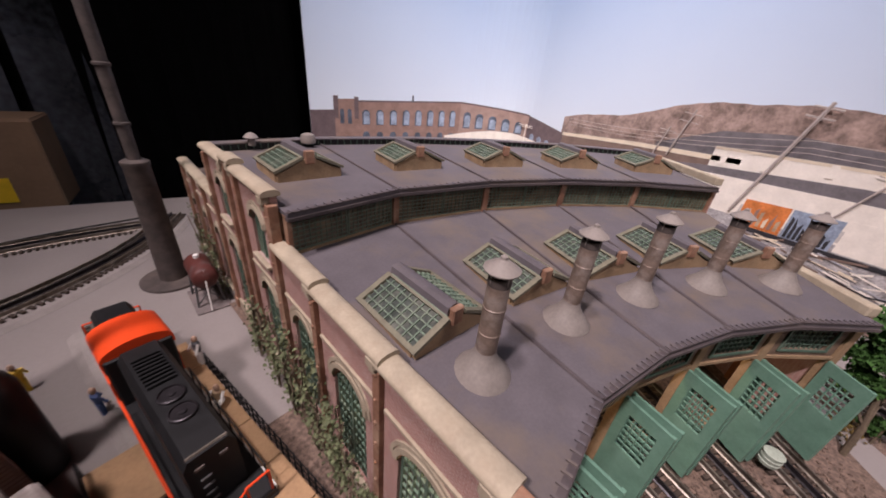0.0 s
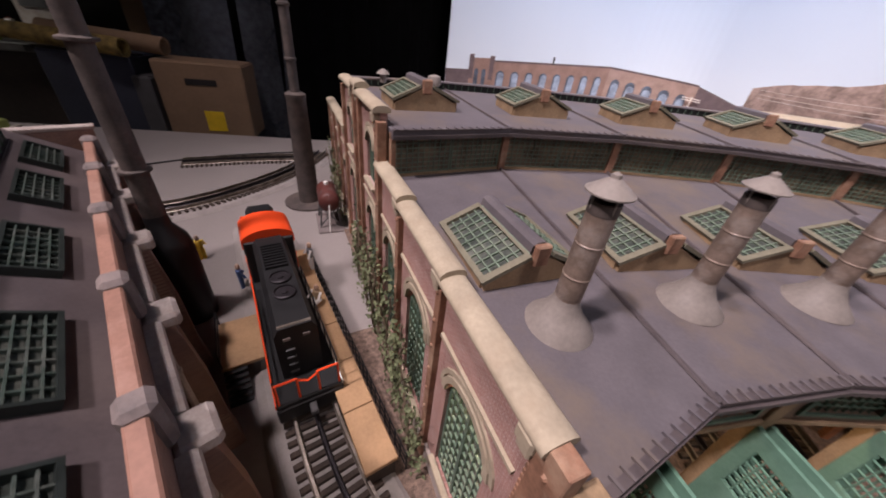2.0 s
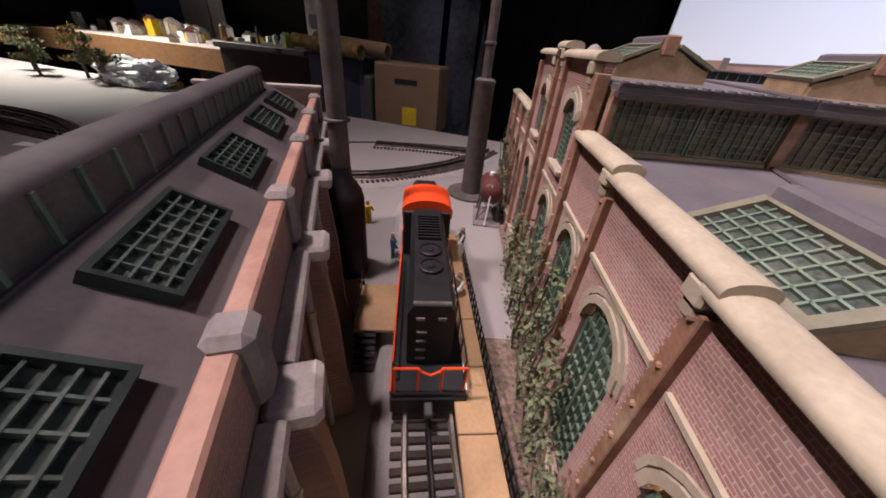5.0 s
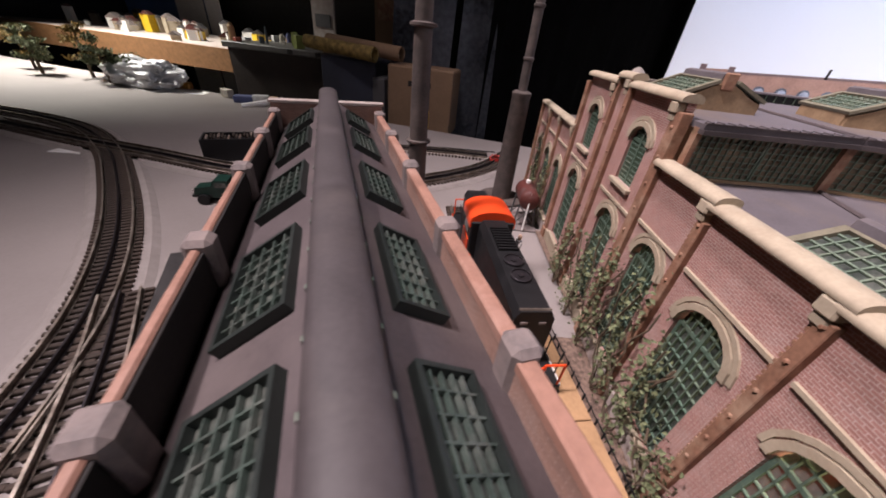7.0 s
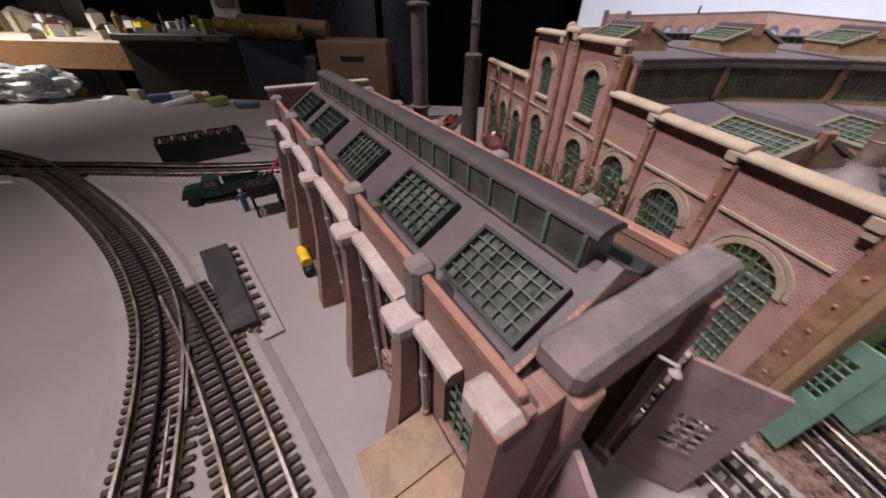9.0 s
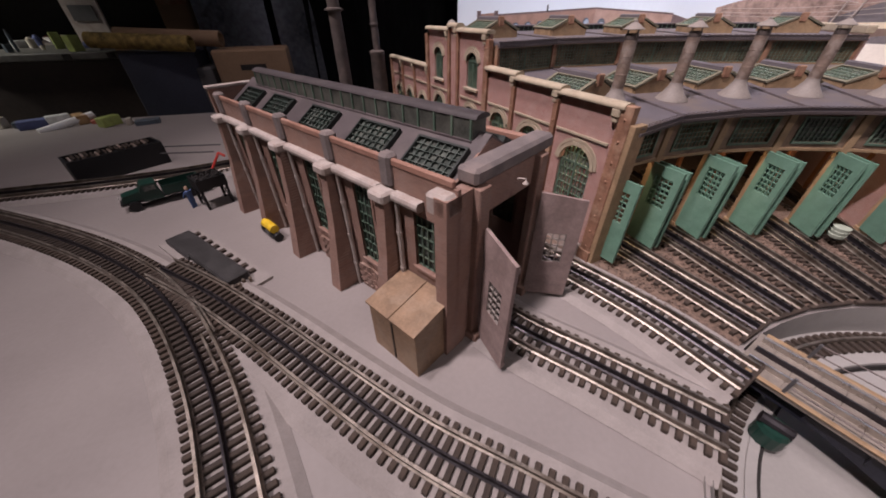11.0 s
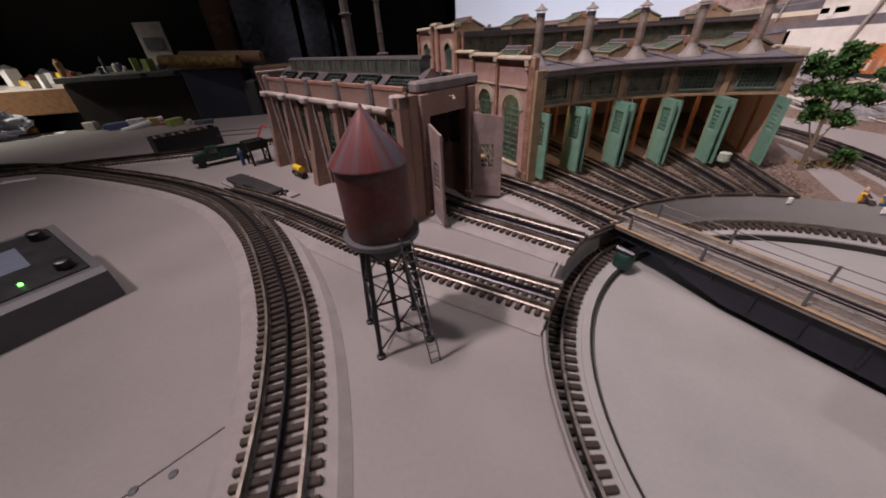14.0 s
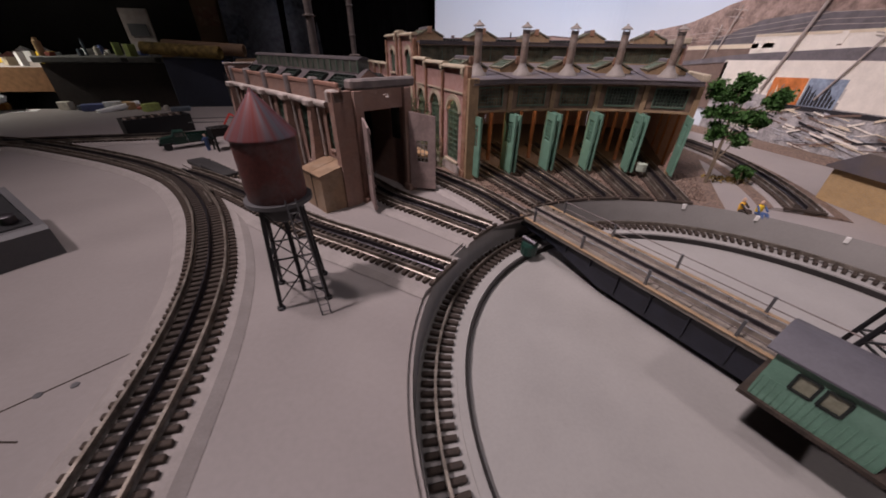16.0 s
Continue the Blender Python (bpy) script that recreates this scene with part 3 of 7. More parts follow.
for y, holes in ((cy1, True), (cy0 + 0.002, True)):
    bm = bmesh.new()
    panel(bm, [(cx0, 0.0045), (cx1, 0.0045), (cx1, 0.049), (cx0, 0.049)], [[(a, 0.026), (b, 0.026), (b, 0.040), (a, 0.040)] for a, b in ((-0.027, -0.016), (-0.013, -0.002))], 0.002, BM @ pose(0, y, 0))
    wl = part("cabin_wall", bm, M_DOOR, cabin)
    for k in range(17):
        part("batten", BATTEN, None, wl, m=BM @ pose(cx0 + 0.001 + (cx1 - cx0 - 0.002) * k / 16, cy1 + 0.0005 if y == cy1 else cy0, 0.005))
for x in (cx0, cx1 - 0.002):
    bm = bmesh.new()
    box(bm, x, x + 0.002, cy0 + 0.002, cy1 - 0.002, 0.0045, 0.049, BM)
    wl = part("cabin_wall", bm, M_DOOR, cabin)
    for k in range(11):
        part("batten", BATTEN, None, wl, m=BM @ pose(x + (0.0025 if x > 0 else 0.0), cy0 + 0.003 + 0.004 * k, 0.005, 0, 0, 90 if x < 0 else -90))
for x0, x1 in ((-0.027, -0.016), (-0.013, -0.002)):
    w = part("window", to_mesh("window", (lambda b: (grid_bars(b, x0, x1, 0.026, 0.040, 1, 1, 0.0016, cy1 - 0.001, cy1 + 0.0008, BM), b)[1])(bmesh.new()), M_DKGREEN), None, cabin)
    bm = bmesh.new()
    box(bm, x0, x1, cy1 - 0.0012, cy1 - 0.0008, 0.026, 0.040, BM)
    part("pane", bm, M_PANE_REFLECT, w)
bm = bmesh.new()
prof = [(-0.027 + 0.054 * k / 10, 0.049 + 0.0085 * math.sin(math.pi * k / 10)) for k in range(11)]
prism(bm, prof + [(0.027, 0.0475), (-0.027, 0.0475)], cx0 - 0.006, cx1 + 0.006, BM @ pose(0, (cy0 + cy1) / 2, 0) @ pose(0, 0, 0, 0, 0, -90) @ Matrix.Diagonal((1, 1, 1, 1)))
part("roof", bm, node_mat("cabin_roof_felt", (0.10, 0.095, 0.11), rough=0.6, vary=0.1), cabin, "dark blue-grey curved roof")
# motor box under the bridge end
bm = bmesh.new()
lathe(bm, [(0.012, 0), (0.012, 0.014), (0.010, 0.018)], 14, BM @ pose(0.278, 0.045, -0.034))
mot = solo("drive_motor", bm, M_DARKTRUCK, "small dark green drive motor in the pit", "motor")
bm = bmesh.new()
rod(bm, BM @ Vector((0.268, 0.043, -0.016)), BM @ Vector((0.290, 0.047, -0.014)), 0.005, 10)
part("motor_can", bm, M_RAIL_DARK, mot, "dark metal motor can")

# ---------- roundhouse ----------
rh = thing("roundhouse", (*polar(0.75, 82), 0), "five-stall red-brick roundhouse with grey roof and green doors", "roundhouse")
WM = pose(WALL_O.x, WALL_O.y, 0, 0, 0, WALL_DEG)   # x back along the wall, y outward
# bays: from, to, wall top, windows (centre, sill, width, height, rise)
BAYS = [
    (0.012, 0.094, 0.1890, [(0.053, 0.026, 0.050, 0.112, 0.022)]),
    (0.100, 0.180, 0.1925, [(0.140, 0.026, 0.046, 0.114, 0.021)]),
    (0.186, 0.250, 0.1965, [(0.218, 0.026, 0.038, 0.116, 0.018)]),
    (0.262, 0.340, 0.2415, [(0.301, 0.026, 0.040, 0.108, 0.018), (0.301, 0.163, 0.034, 0.052, 0.013)]),
    (0.352, 0.372, 0.2475, []),
    (0.384, 0.462, 0.2415, [(0.423, 0.026, 0.040, 0.108, 0.018), (0.423, 0.163, 0.034, 0.052, 0.013)]),
    (0.474, 0.540, 0.177, [(0.507, 0.024, 0.034, 0.096, 0.016)]),
    (0.548, 0.612, 0.177, [(0.580, 0.024, 0.034, 0.096, 0.016)]),
    (0.620, 0.684, 0.177, [(0.652, 0.024, 0.034, 0.096, 0.016)]),
]
for x0, x1, top, wins in BAYS:
    bm = bmesh.new()
    panel(bm, [(x0 - 0.006, 0.0), (x1 + 0.006, 0.0), (x1 + 0.006, top), (x0 - 0.006, top)], [arch_loop(*w) for w in wins], 0.006)
    part("wall", bm, M_BRICK, rh, m=WM)
    bm = bmesh.new()
    for zz in ((0.1495, 0.1520) if top < 0.2 and top > 0.18 else (0.1440, 0.1465),) if wins else ():
        box(bm, x0 + 0.002, x1 - 0.002, 0.0002, 0.0022, *zz)
    if wins:
        part("string_course", bm, M_STONE, rh, m=WM)
    else:
        bm.free()
    bm = bmesh.new()
    box(bm, x0 - 0.002, x1 + 0.002, 0.0002, 0.003, 0.0, 0.020)
    part("stone_base", bm, M_STONE if top > 0.2 else M_PALE, rh, "pale stone base course", m=WM)
    for w in wins:
        cx, sill, ww, hh, rise = w
        bm = bmesh.new()
        arch_band(bm, cx, sill, ww, hh, rise, 0.0045, -0.002, 0.0022)
        arch_band(bm, cx, sill + 0.0055, ww + 0.010, hh, rise + 0.004, 0.0032, -0.002, 0.0014)
        win = part("window", bm, M_STONE, rh, "arched window with cream stone surround", m=WM)
        bm = bmesh.new()
        box(bm, cx - ww / 2 - 0.004, cx + ww / 2 + 0.004, -0.001, 0.0045, sill - 0.004, sill, None, 0.0006)
        part("sill", bm, M_STONE, win, m=WM)
        bm = bmesh.new()
        grid_bars(bm, cx - ww / 2 + 0.0012, cx + ww / 2 - 0.0012, sill + 0.001, sill + hh - rise, 8, 9, 0.0009, -0.0042, -0.0026, None, 0.0026)
        box(bm, cx - 0.0012, cx + 0.0012, -0.0045, -0.002, sill, sill + hh)
        for k in range(1, 8):
            xx = cx - ww / 2 + ww * k / 8
            zt = rise * math.sqrt(max(0.0, 1 - ((xx - cx) / (ww / 2)) ** 2))
            box(bm, xx - 0.00045, xx + 0.00045, -0.0042, -0.0026, sill + hh - rise, sill + hh - rise + zt)
        box(bm, cx - ww * 0.42, cx + ww * 0.42, -0.0042, -0.0026, sill + hh - rise * 0.55, sill + hh - rise * 0.5)
        part("glazing_grid", bm, M_GREEN, win, "green steel glazing bars", m=WM)
        bm = bmesh.new()
        panel(bm, arch_loop(cx, sill, ww, hh, rise), [], 0.0006)
        part("pane", bm, M_GLASS if x0 < 0.05 else M_GLASS_DK, win, m=WM @ pose(0, -0.0048, 0)).visible_shadow = False
    # coping
    bm = bmesh.new()
    prof = [(-0.0080, 0.0), (-0.0086, 0.0012), (-0.0084, 0.0030), (-0.0070, 0.0046), (-0.0040, 0.0056), (0.0, 0.0058), (0.0042, 0.0050), (0.0066, 0.0034), (0.0072, 0.0014), (0.0068, 0.0)]
    prism(bm, [(y, top + z) for y, z in prof], x0 - 0.0085, x1 + 0.0048, Matrix(((0, 1, 0, 0), (1, 0, 0, 0), (0, 0, 1, 0), (0, 0, 0, 1))))
    part("coping_stone", bm, M_STONE, rh, "rounded cream coping stone", m=WM, smooth=True)
    bm = bmesh.new()
    box(bm, x0 - 0.0045, x0 + 0.0055, -0.001, 0.0070, top - 0.0085, top - 0.0002, None, 0.0012)
    box(bm, x0 - 0.0035, x0 + 0.0045, -0.001, 0.0055, top - 0.0140, top - 0.0086, None, 0.0010)
    part("corbel", bm, M_STONE, rh, "stepped cream corbel under the coping", m=WM)
# pilasters
for x0, x1, top in ((-0.006, 0.008, 0.193), (0.094, 0.101, 0.183), (0.180, 0.187, 0.183), (0.250, 0.262, 0.235), (0.342, 0.350, 0.246), (0.374, 0.382, 0.246), (0.464, 0.474, 0.235), (0.541, 0.547, 0.171), (0.613, 0.619, 0.171), (0.686, 0.694, 0.177)):
    bm = bmesh.new()
    box(bm, x0, x1, -0.004, 0.0045, 0.0, top, None, 0.0005)
    box(bm, x0 - 0.002, x1 + 0.002, -0.003, 0.006, 0.0, 0.02, None, 0.0006)
    pl = part("pilaster", bm, M_RUST, rh, "rust-brown pilaster strip", m=WM)
    bm = bmesh.new()
    for k in range(int(top / 0.022)):
        lathe(bm, [(0.0016, 0), (0.0009, 0.0013)], 6, pose((x0 + x1) / 2, 0.0045, 0.026 + 0.022 * k, -90))
    part("tie_bolt", bm, M_RUST, pl, m=WM)
    if x1 - x0 < 0.02:
        bm = bmesh.new()
        for k in range(int((top - 0.02) / 0.0042)):
            box(bm, x1 - 0.0002, x1 + 0.0016, -0.001, 0.0035, 0.022 + 0.0042 * k, 0.0243 + 0.0042 * k)
        part("quoin_edge", bm, M_RUST, pl, m=WM)
# front corner pier
bm = bmesh.new()
box(bm, -0.012, -0.004, -0.016, 0.003, 0, 0.176, WM, 0.0006)
part("corner_pier", bm, M_TAN, rh, "tan weathered corner pier")


def seam(i, r):
    """Where a stall's dividing line meets a radius; the first follows the side wall."""
    if i == 0:
        d = Vector((math.cos(radians(WALL_DEG)), math.sin(radians(WALL_DEG))))
        n = Vector((d.y, -d.x)) * 0.0055
        return WALL_O + n + d * (r - R_FRONT)
    return polar(r, ANG[i])


def roof_quad(bm, i, r0, z0, r1, z1, thick, inset=0.0):
    a, b = seam(i, r0), seam(i + 1, r0)
    c, d = seam(i + 1, r1), seam(i, r1)
    if inset:
        a, b, c, d = a.lerp(b, inset), b.lerp(a, inset), c.lerp(d, inset), d.lerp(c, inset)
    top = [bm.verts.new((*p, z)) for p, z in ((a, z0), (b, z0), (c, z1), (d, z1))]
    bot = [bm.verts.new((v.co.x, v.co.y, v.co.z - thick)) for v in top]
    bm.faces.new(top)
    bm.faces.new(bot[::-1])
    for k in range(4):
        bm.faces.new((top[k], bot[k], bot[(k + 1) % 4], top[(k + 1) % 4]))


def frame_at(p, deg, z=0.0):
    return pose(p.x, p.y, z, 0, 0, deg)


def skylight(r0, r1, half, z, ridge, mid, bars):
    """A gabled rooflight whose ridge runs outward from the centre."""
    p = polar((r0 + r1) / 2, mid)
    m = frame_at(p, mid - 90, z)          # y outward, x across
    ln = (r1 - r0) / 2
    bm = bmesh.new()
    for y, w in ((-ln, 0.003), (ln - 0.003, 0.003)):
        prism(bm, [(-half, -0.012), (half, -0.012), (half, 0.0045), (half * 0.62, ridge * 0.55), (half * 0.34, ridge * 0.84), (half * 0.12, ridge), (-half * 0.12, ridge), (-half * 0.34, ridge * 0.84), (-half * 0.62, ridge * 0.55), (-half, 0.0045)], y, y + w)
    for s in (-1, 1):
        box(bm, s * half - 0.0015, s * half + 0.0015, -ln + 0.003, ln - 0.003, -0.012, 0.0062)
    sk = part("skylight", bm, M_TAN, rh, "tan-framed gabled rooflight with green glazing", m=m)
    for s in (-1, 1):
        ang = math.degrees(math.atan2(ridge - 0.006, half * 0.8))
        mm = m @ pose(s * half, 0, 0.0065, 0, s * ang if s > 0 else s * ang, 0)
        wdt = math.hypot(half * 0.8, ridge - 0.006)
        bm = bmesh.new()
        sg = -s
        for k in range(bars + 1):
            y = -ln + 0.002 + (2 * ln - 0.004) * k / bars
            t = 0.0011 if k in (0, bars) else 0.0005
            box(bm, 0, sg * wdt, y - t, y + t, 0, 0.0016)
        for k in range(6):
            x = sg * wdt * k / 5
            t = 0.0011 if k in (0, 5) else 0.0005
            box(bm, x - t, x + t, -ln + 0.002, ln - 0.002, 0, 0.0016)
        part("glazing_grid", bm, M_GLAZE, sk, m=mm)
        bm = bmesh.new()
        e0, e1 = sorted((-sg * 0.0022, sg * wdt))
        panel(bm, [(e0, -ln - 0.0015), (e1, -ln - 0.0015), (e1, ln + 0.0015), (e0, ln + 0.0015)], [[(e0 + (0.0036 if sg > 0 else 0.002), -ln + 0.0032), (e1 - (0.002 if sg > 0 else 0.0036), -ln + 0.0032), (e1 - (0.002 if sg > 0 else 0.0036), ln - 0.0032), (e0 + (0.0036 if sg > 0 else 0.002), ln - 0.0032)]], 0.0026, Matrix(((1, 0, 0, 0), (0, 0, 1, 0), (0, -1, 0, 0.0002), (0, 0, 0, 1))))
        part("glazing_frame", bm, M_TANPALE, sk, "pale tan frame round the glazing", m=mm)
        bm = bmesh.new()
        box(bm, 0, sg * wdt, -ln + 0.002, ln - 0.002, -0.0006, 0.0002)
        part("pane", bm, M_GLASS_DK, sk, m=mm)
    bm = bmesh.new()
    prism(bm, [(-half * 0.21, ridge - 0.004), (half * 0.21, ridge - 0.004), (half * 0.15, ridge + 0.007), (half * 0.05, ridge + 0.0085), (-half * 0.05, ridge + 0.0085), (-half * 0.15, ridge + 0.007)], -ln + 0.0032, ln + 0.001)
    part("ridge_vent", bm, M_ROOF, sk, "grey ridge vent", m=m)
    bm = bmesh.new()
    box(bm, -half * 0.15, half * 0.15, -ln - 0.002, -ln + 0.003, ridge * 0.72, ridge + 0.0085, None, 0.001)
    part("vent_end", bm, M_RUST, sk, "brown vent end block", m=m)


for i in range(5):
    mid = (ANG[i] + ANG[i + 1]) / 2
    # roofs
    bm = bmesh.new()
    roof_quad(bm, i, R_FRONT - 0.012, Z_EAVE, R_CLER + 0.004, Z_LOW, 0.004, 0.002)
    part("roof", bm, M_ROOF, rh, "grey weathered felt roof")
    bm = bmesh.new()
    roof_quad(bm, i, R_CLER - 0.007, Z_UP, R_BACK, Z_TOP, 0.004, 0.002)
    part("roof", bm, M_ROOF, rh, "grey weathered felt upper roof")
    # seam strips
    if i:
        for r0, z0, r1, z1 in ((R_FRONT - 0.012, Z_EAVE, R_CLER, Z_LOW), (R_CLER - 0.007, Z_UP, R_BACK, Z_TOP)):
            a, b = seam(i, r0), seam(i, r1)
            bm = bmesh.new()
            rod(bm, (*a, z0 + 0.0006), (*b, z1 + 0.0006), 0.0016, 6)
            part("roof_seam", bm, M_ROOF_SHED, rh)
    # eave board with rafter ends
    for r0, z0, nm in ((R_FRONT - 0.012, Z_EAVE, 13), (R_CLER - 0.007, Z_UP, 15)):
        a, b = seam(i, r0), seam(i + 1, r0)
        d = b - a
        m = pose(a.x, a.y, z0, 0, 0, math.degrees(math.atan2(d.y, d.x)))
        bm = bmesh.new()
        box(bm, 0, d.length, -0.002, 0.004, -0.0065, -0.0035, m)
        box(bm, 0.001, d.length - 0.001, -0.001, 0.003, 0.0, 0.0012, m)
        part("eave_board", bm, M_ROOF_SHED, rh)
        for k in range(nm):
            bm = bmesh.new()
            x = d.length * (k + 0.5) / nm
            box(bm, x - 0.0007, x + 0.0007, -0.001, 0.0050, 0.0006, 0.0020, m)
            part("roof_batten", bm, M_ROOF, rh)
    # clerestory window band
    a, b = seam(i, R_CLER), seam(i + 1, R_CLER)
    d = b - a
    m = pose(a.x, a.y, 0, 0, 0, math.degrees(math.atan2(d.y, d.x)))
    ln = d.length
    bm = bmesh.new()
    box(bm, 0, ln, -0.001, 0.003, Z_LOW - 0.003, Z_LOW + 0.002, m)
    box(bm, 0, ln, -0.001, 0.003, Z_UP - 0.008, Z_UP - 0.004, m)
    cl = part("clerestory", bm, M_TAN, rh, "band of green clerestory windows")
    bm = bmesh.new()
    grid_bars(bm, 0.005, ln / 2 - 0.0012, Z_LOW + 0.003, Z_UP - 0.008, 10, 7, 0.00055, 0.0, 0.0012, m, 0.0012)
    grid_bars(bm, ln / 2 + 0.0012, ln - 0.005, Z_LOW + 0.003, Z_UP - 0.008, 10, 7, 0.00055, 0.0, 0.0012, m, 0.0012)
    part("glazing_grid", bm, M_GLAZE, cl)
    bm = bmesh.new()
    box(bm, 0.004, ln - 0.004, 0.0015, 0.0019, Z_LOW + 0.002, Z_UP - 0.008, m)
    part("pane", bm, M_GRIMY, cl)
    for x in (0.0, ln - 0.004):
        bm = bmesh.new()
        box(bm, x, x + 0.004, -0.003, 0.003, Z_LOW - 0.002, Z_UP - 0.003, m)
        part("clerestory_post", bm, M_RUST, cl)
    # skylights and smoke jack
    skylight(0.584, 0.652, 0.034, Z_EAVE + 0.0065, 0.019, mid, 9)
    skylight(0.812, 0.878, 0.034, Z_UP + 0.004, 0.018, mid, 9)
    p = polar(0.554, mid + 0.4)
    JM = pose(p.x, p.y, 0.1752)
    bm = bmesh.new()
    lathe(bm, [(0.0192, 0), (0.0190, 0.0010), (0.0118, 0.0088), (0.0074, 0.0165), (0.0068, 0.020)], 32)
    jack = part("smoke_jack", bm, M_CONE, rh, "grey conical roof flashing", m=JM, smooth=True)
    bm = bmesh.new()
    prof = [(0.0067, 0.016)]
    for zz in (0.034, 0.052):
        prof += [(0.0066, zz - 0.0006), (0.0069, zz - 0.0003), (0.0069, zz + 0.0003), (0.0066, zz + 0.0006)]
    lathe(bm, prof + [(0.0065, 0.0725), (0.0056, 0.0725), (0.0056, 0.03)], 26, cap=False)
    part("pipe", bm, M_METAL, jack, "rust-streaked metal pipe", m=JM, smooth=True)
    bm = bmesh.new()
    lathe(bm, [(0.0067, 0.0670), (0.0067, 0.0727), (0.0055, 0.0729), (0.0055, 0.050)], 26, cap=False)
    part("sooty_rim", bm, M_SMOKE, jack, "soot-blackened pipe mouth", m=JM, smooth=True)
    bm = bmesh.new()
    lathe(bm, [(0.0102, 0.0762), (0.0103, 0.0769), (0.0054, 0.0804), (0.0022, 0.0826), (0.0020, 0.0842), (0.0006, 0.0850)], 26)
    for k in range(4):
        aa = math.pi / 2 * k
        rod(bm, (0.0061 * math.cos(aa), 0.0061 * math.sin(aa), 0.068), (0.0070 * math.cos(aa), 0.0070 * math.sin(aa), 0.0785), 0.0006, 5)
    part("rain_cap", bm, M_CONE, jack, "low conical metal rain cap", m=JM, smooth=True)
    # front: posts, lintel, transom window
    a, b = seam(i, R_FRONT) if i else polar(R_FRONT, ANG[0]), polar(R_FRONT, ANG[i + 1])
    d = b - a
    deg = math.degrees(math.atan2(d.y, d.x))
    m = pose(a.x, a.y, 0, 0, 0, deg)
    ln = d.length
    wx0, wx1, wz0, wz1 = ln * 0.20, ln * 0.80, 0.1290, 0.1580
    bm = bmesh.new()
    panel(bm, [(0.0005, 0.1175), (ln - 0.0005, 0.1175), (ln - 0.0005, 0.1675), (0.0005, 0.1675)], [[(wx0, wz0), (wx1, wz0), (wx1, wz1), (wx0, wz1)]], 0.005, m @ pose(0, 0.005, 0))
    lint = part("front_wall", bm, M_FACADE, rh, "grimy brown front wall above the stall doors")
    for z0, z1, pr in ((0.1175, 0.1215, 0.0022), (0.1635, 0.1665, 0.0018)):
        bm = bmesh.new()
        box(bm, 0.0045, ln - 0.0045, -pr, -0.0002, z0, z1, m, 0.0004)
        part("lintel", bm, M_TAN, lint, "weathered tan lintel")
    win = bmesh.new()
    panel(win, [(wx0 - 0.0022, wz0 - 0.0026), (wx1 + 0.0022, wz0 - 0.0026), (wx1 + 0.0022, wz1 + 0.0022), (wx0 - 0.0022, wz1 + 0.0022)], [[(wx0, wz0), (wx1, wz0), (wx1, wz1), (wx0, wz1)]], 0.0015, m @ pose(0, -0.0001, 0))
    win = part("transom_window", win, M_GREEN, lint, "green many-paned transom window")
    for k in range(1, 9):
        bm = bmesh.new()
        x = wx0 + (wx1 - wx0) * k / 9
        box(bm, x - 0.0003, x + 0.0003, 0.0006, 0.0020, wz0, wz1, m)
        part("glazing_bar", bm, M_GREEN, win)
    for k in range(1, 5):
        bm = bmesh.new()
        z = wz0 + (wz1 - wz0) * k / 5
        box(bm, wx0, wx1, 0.0004, 0.0022, z - 0.0003, z + 0.0003, m)
        part("glazing_bar", bm, M_GREEN, win)
    bm = bmesh.new()
    box(bm, wx0 + 0.0002, wx1 - 0.0002, 0.0024, 0.0028, wz0, wz1, m)
    part("pane", bm, M_GRIMY if i < 3 else M_GLASS_DK, lint)
    for x, last in ((0.0, False), (ln, True)):
        if last and i < 4:
            continue
        bm = bmesh.new()
        box(bm, x - 0.0045, x + 0.0045, -0.003, 0.006, 0.004, 0.166, m, 0.0006)
        box(bm, x - 0.006, x + 0.006, -0.006, 0.008, 0.0, 0.012, m, 0.0008)
        part("door_post", bm, M_TAN, rh, "tan timber door post on stone base")
    # doors, swung open
    for s, swing in ((0, -86.5 + 1.2 * (i % 3)), (1, -94.5 - 1.0 * (i % 2))):
        hx = 0.005 if s == 0 else ln - 0.005
        dm = m @ pose(hx, -0.003, 0, 0, 0, swing)
        dw = (ln - 0.012) / 2 * 1.1
        bm = bmesh.new()
        zt0, zt1 = 0.066, 0.104
        xx0, xx1 = dw * 0.2, dw * 0.8
        panel(bm, [(0, 0.012), (dw, 0.012), (dw, 0.117), (0, 0.117)], [[(xx0, zt0), (xx1, zt0), (xx1, zt1), (xx0, zt1)]], 0.0025)
        for bx in (0, dw - 0.003):
            box(bm, bx, bx + 0.003, 0.0, 0.001, 0.012, 0.117)
        for bz in (0.012, 0.058, 0.111):
            box(bm, 0, dw, 0.0, 0.001, bz, bz + 0.004)
        rod(bm, (0.003, 0.0006, 0.058), (dw - 0.003, 0.0006, 0.016), 0.0009, 5)
        dr = part("door", bm, M_DOOR, rh, "green plank door swung open", m=dm)
        bm = bmesh.new()
        grid_bars(bm, xx0, xx1, zt0, zt1, 4, 6, 0.0009, -0.002, -0.0004, None, 0.0014)
        part("glazing_grid", bm, M_DOOR, dr, m=dm)
        bm = bmesh.new()
        for hz in (0.02, 0.062, 0.108):
            box(bm, -0.001, dw * 0.5, 0.0011, 0.0018, hz, hz + 0.0022)
        part("strap_hinge", bm, M_DKGREEN, dr, m=dm)
    # inside: brick piers, work pit floor, lamp
    bm = bmesh.new()
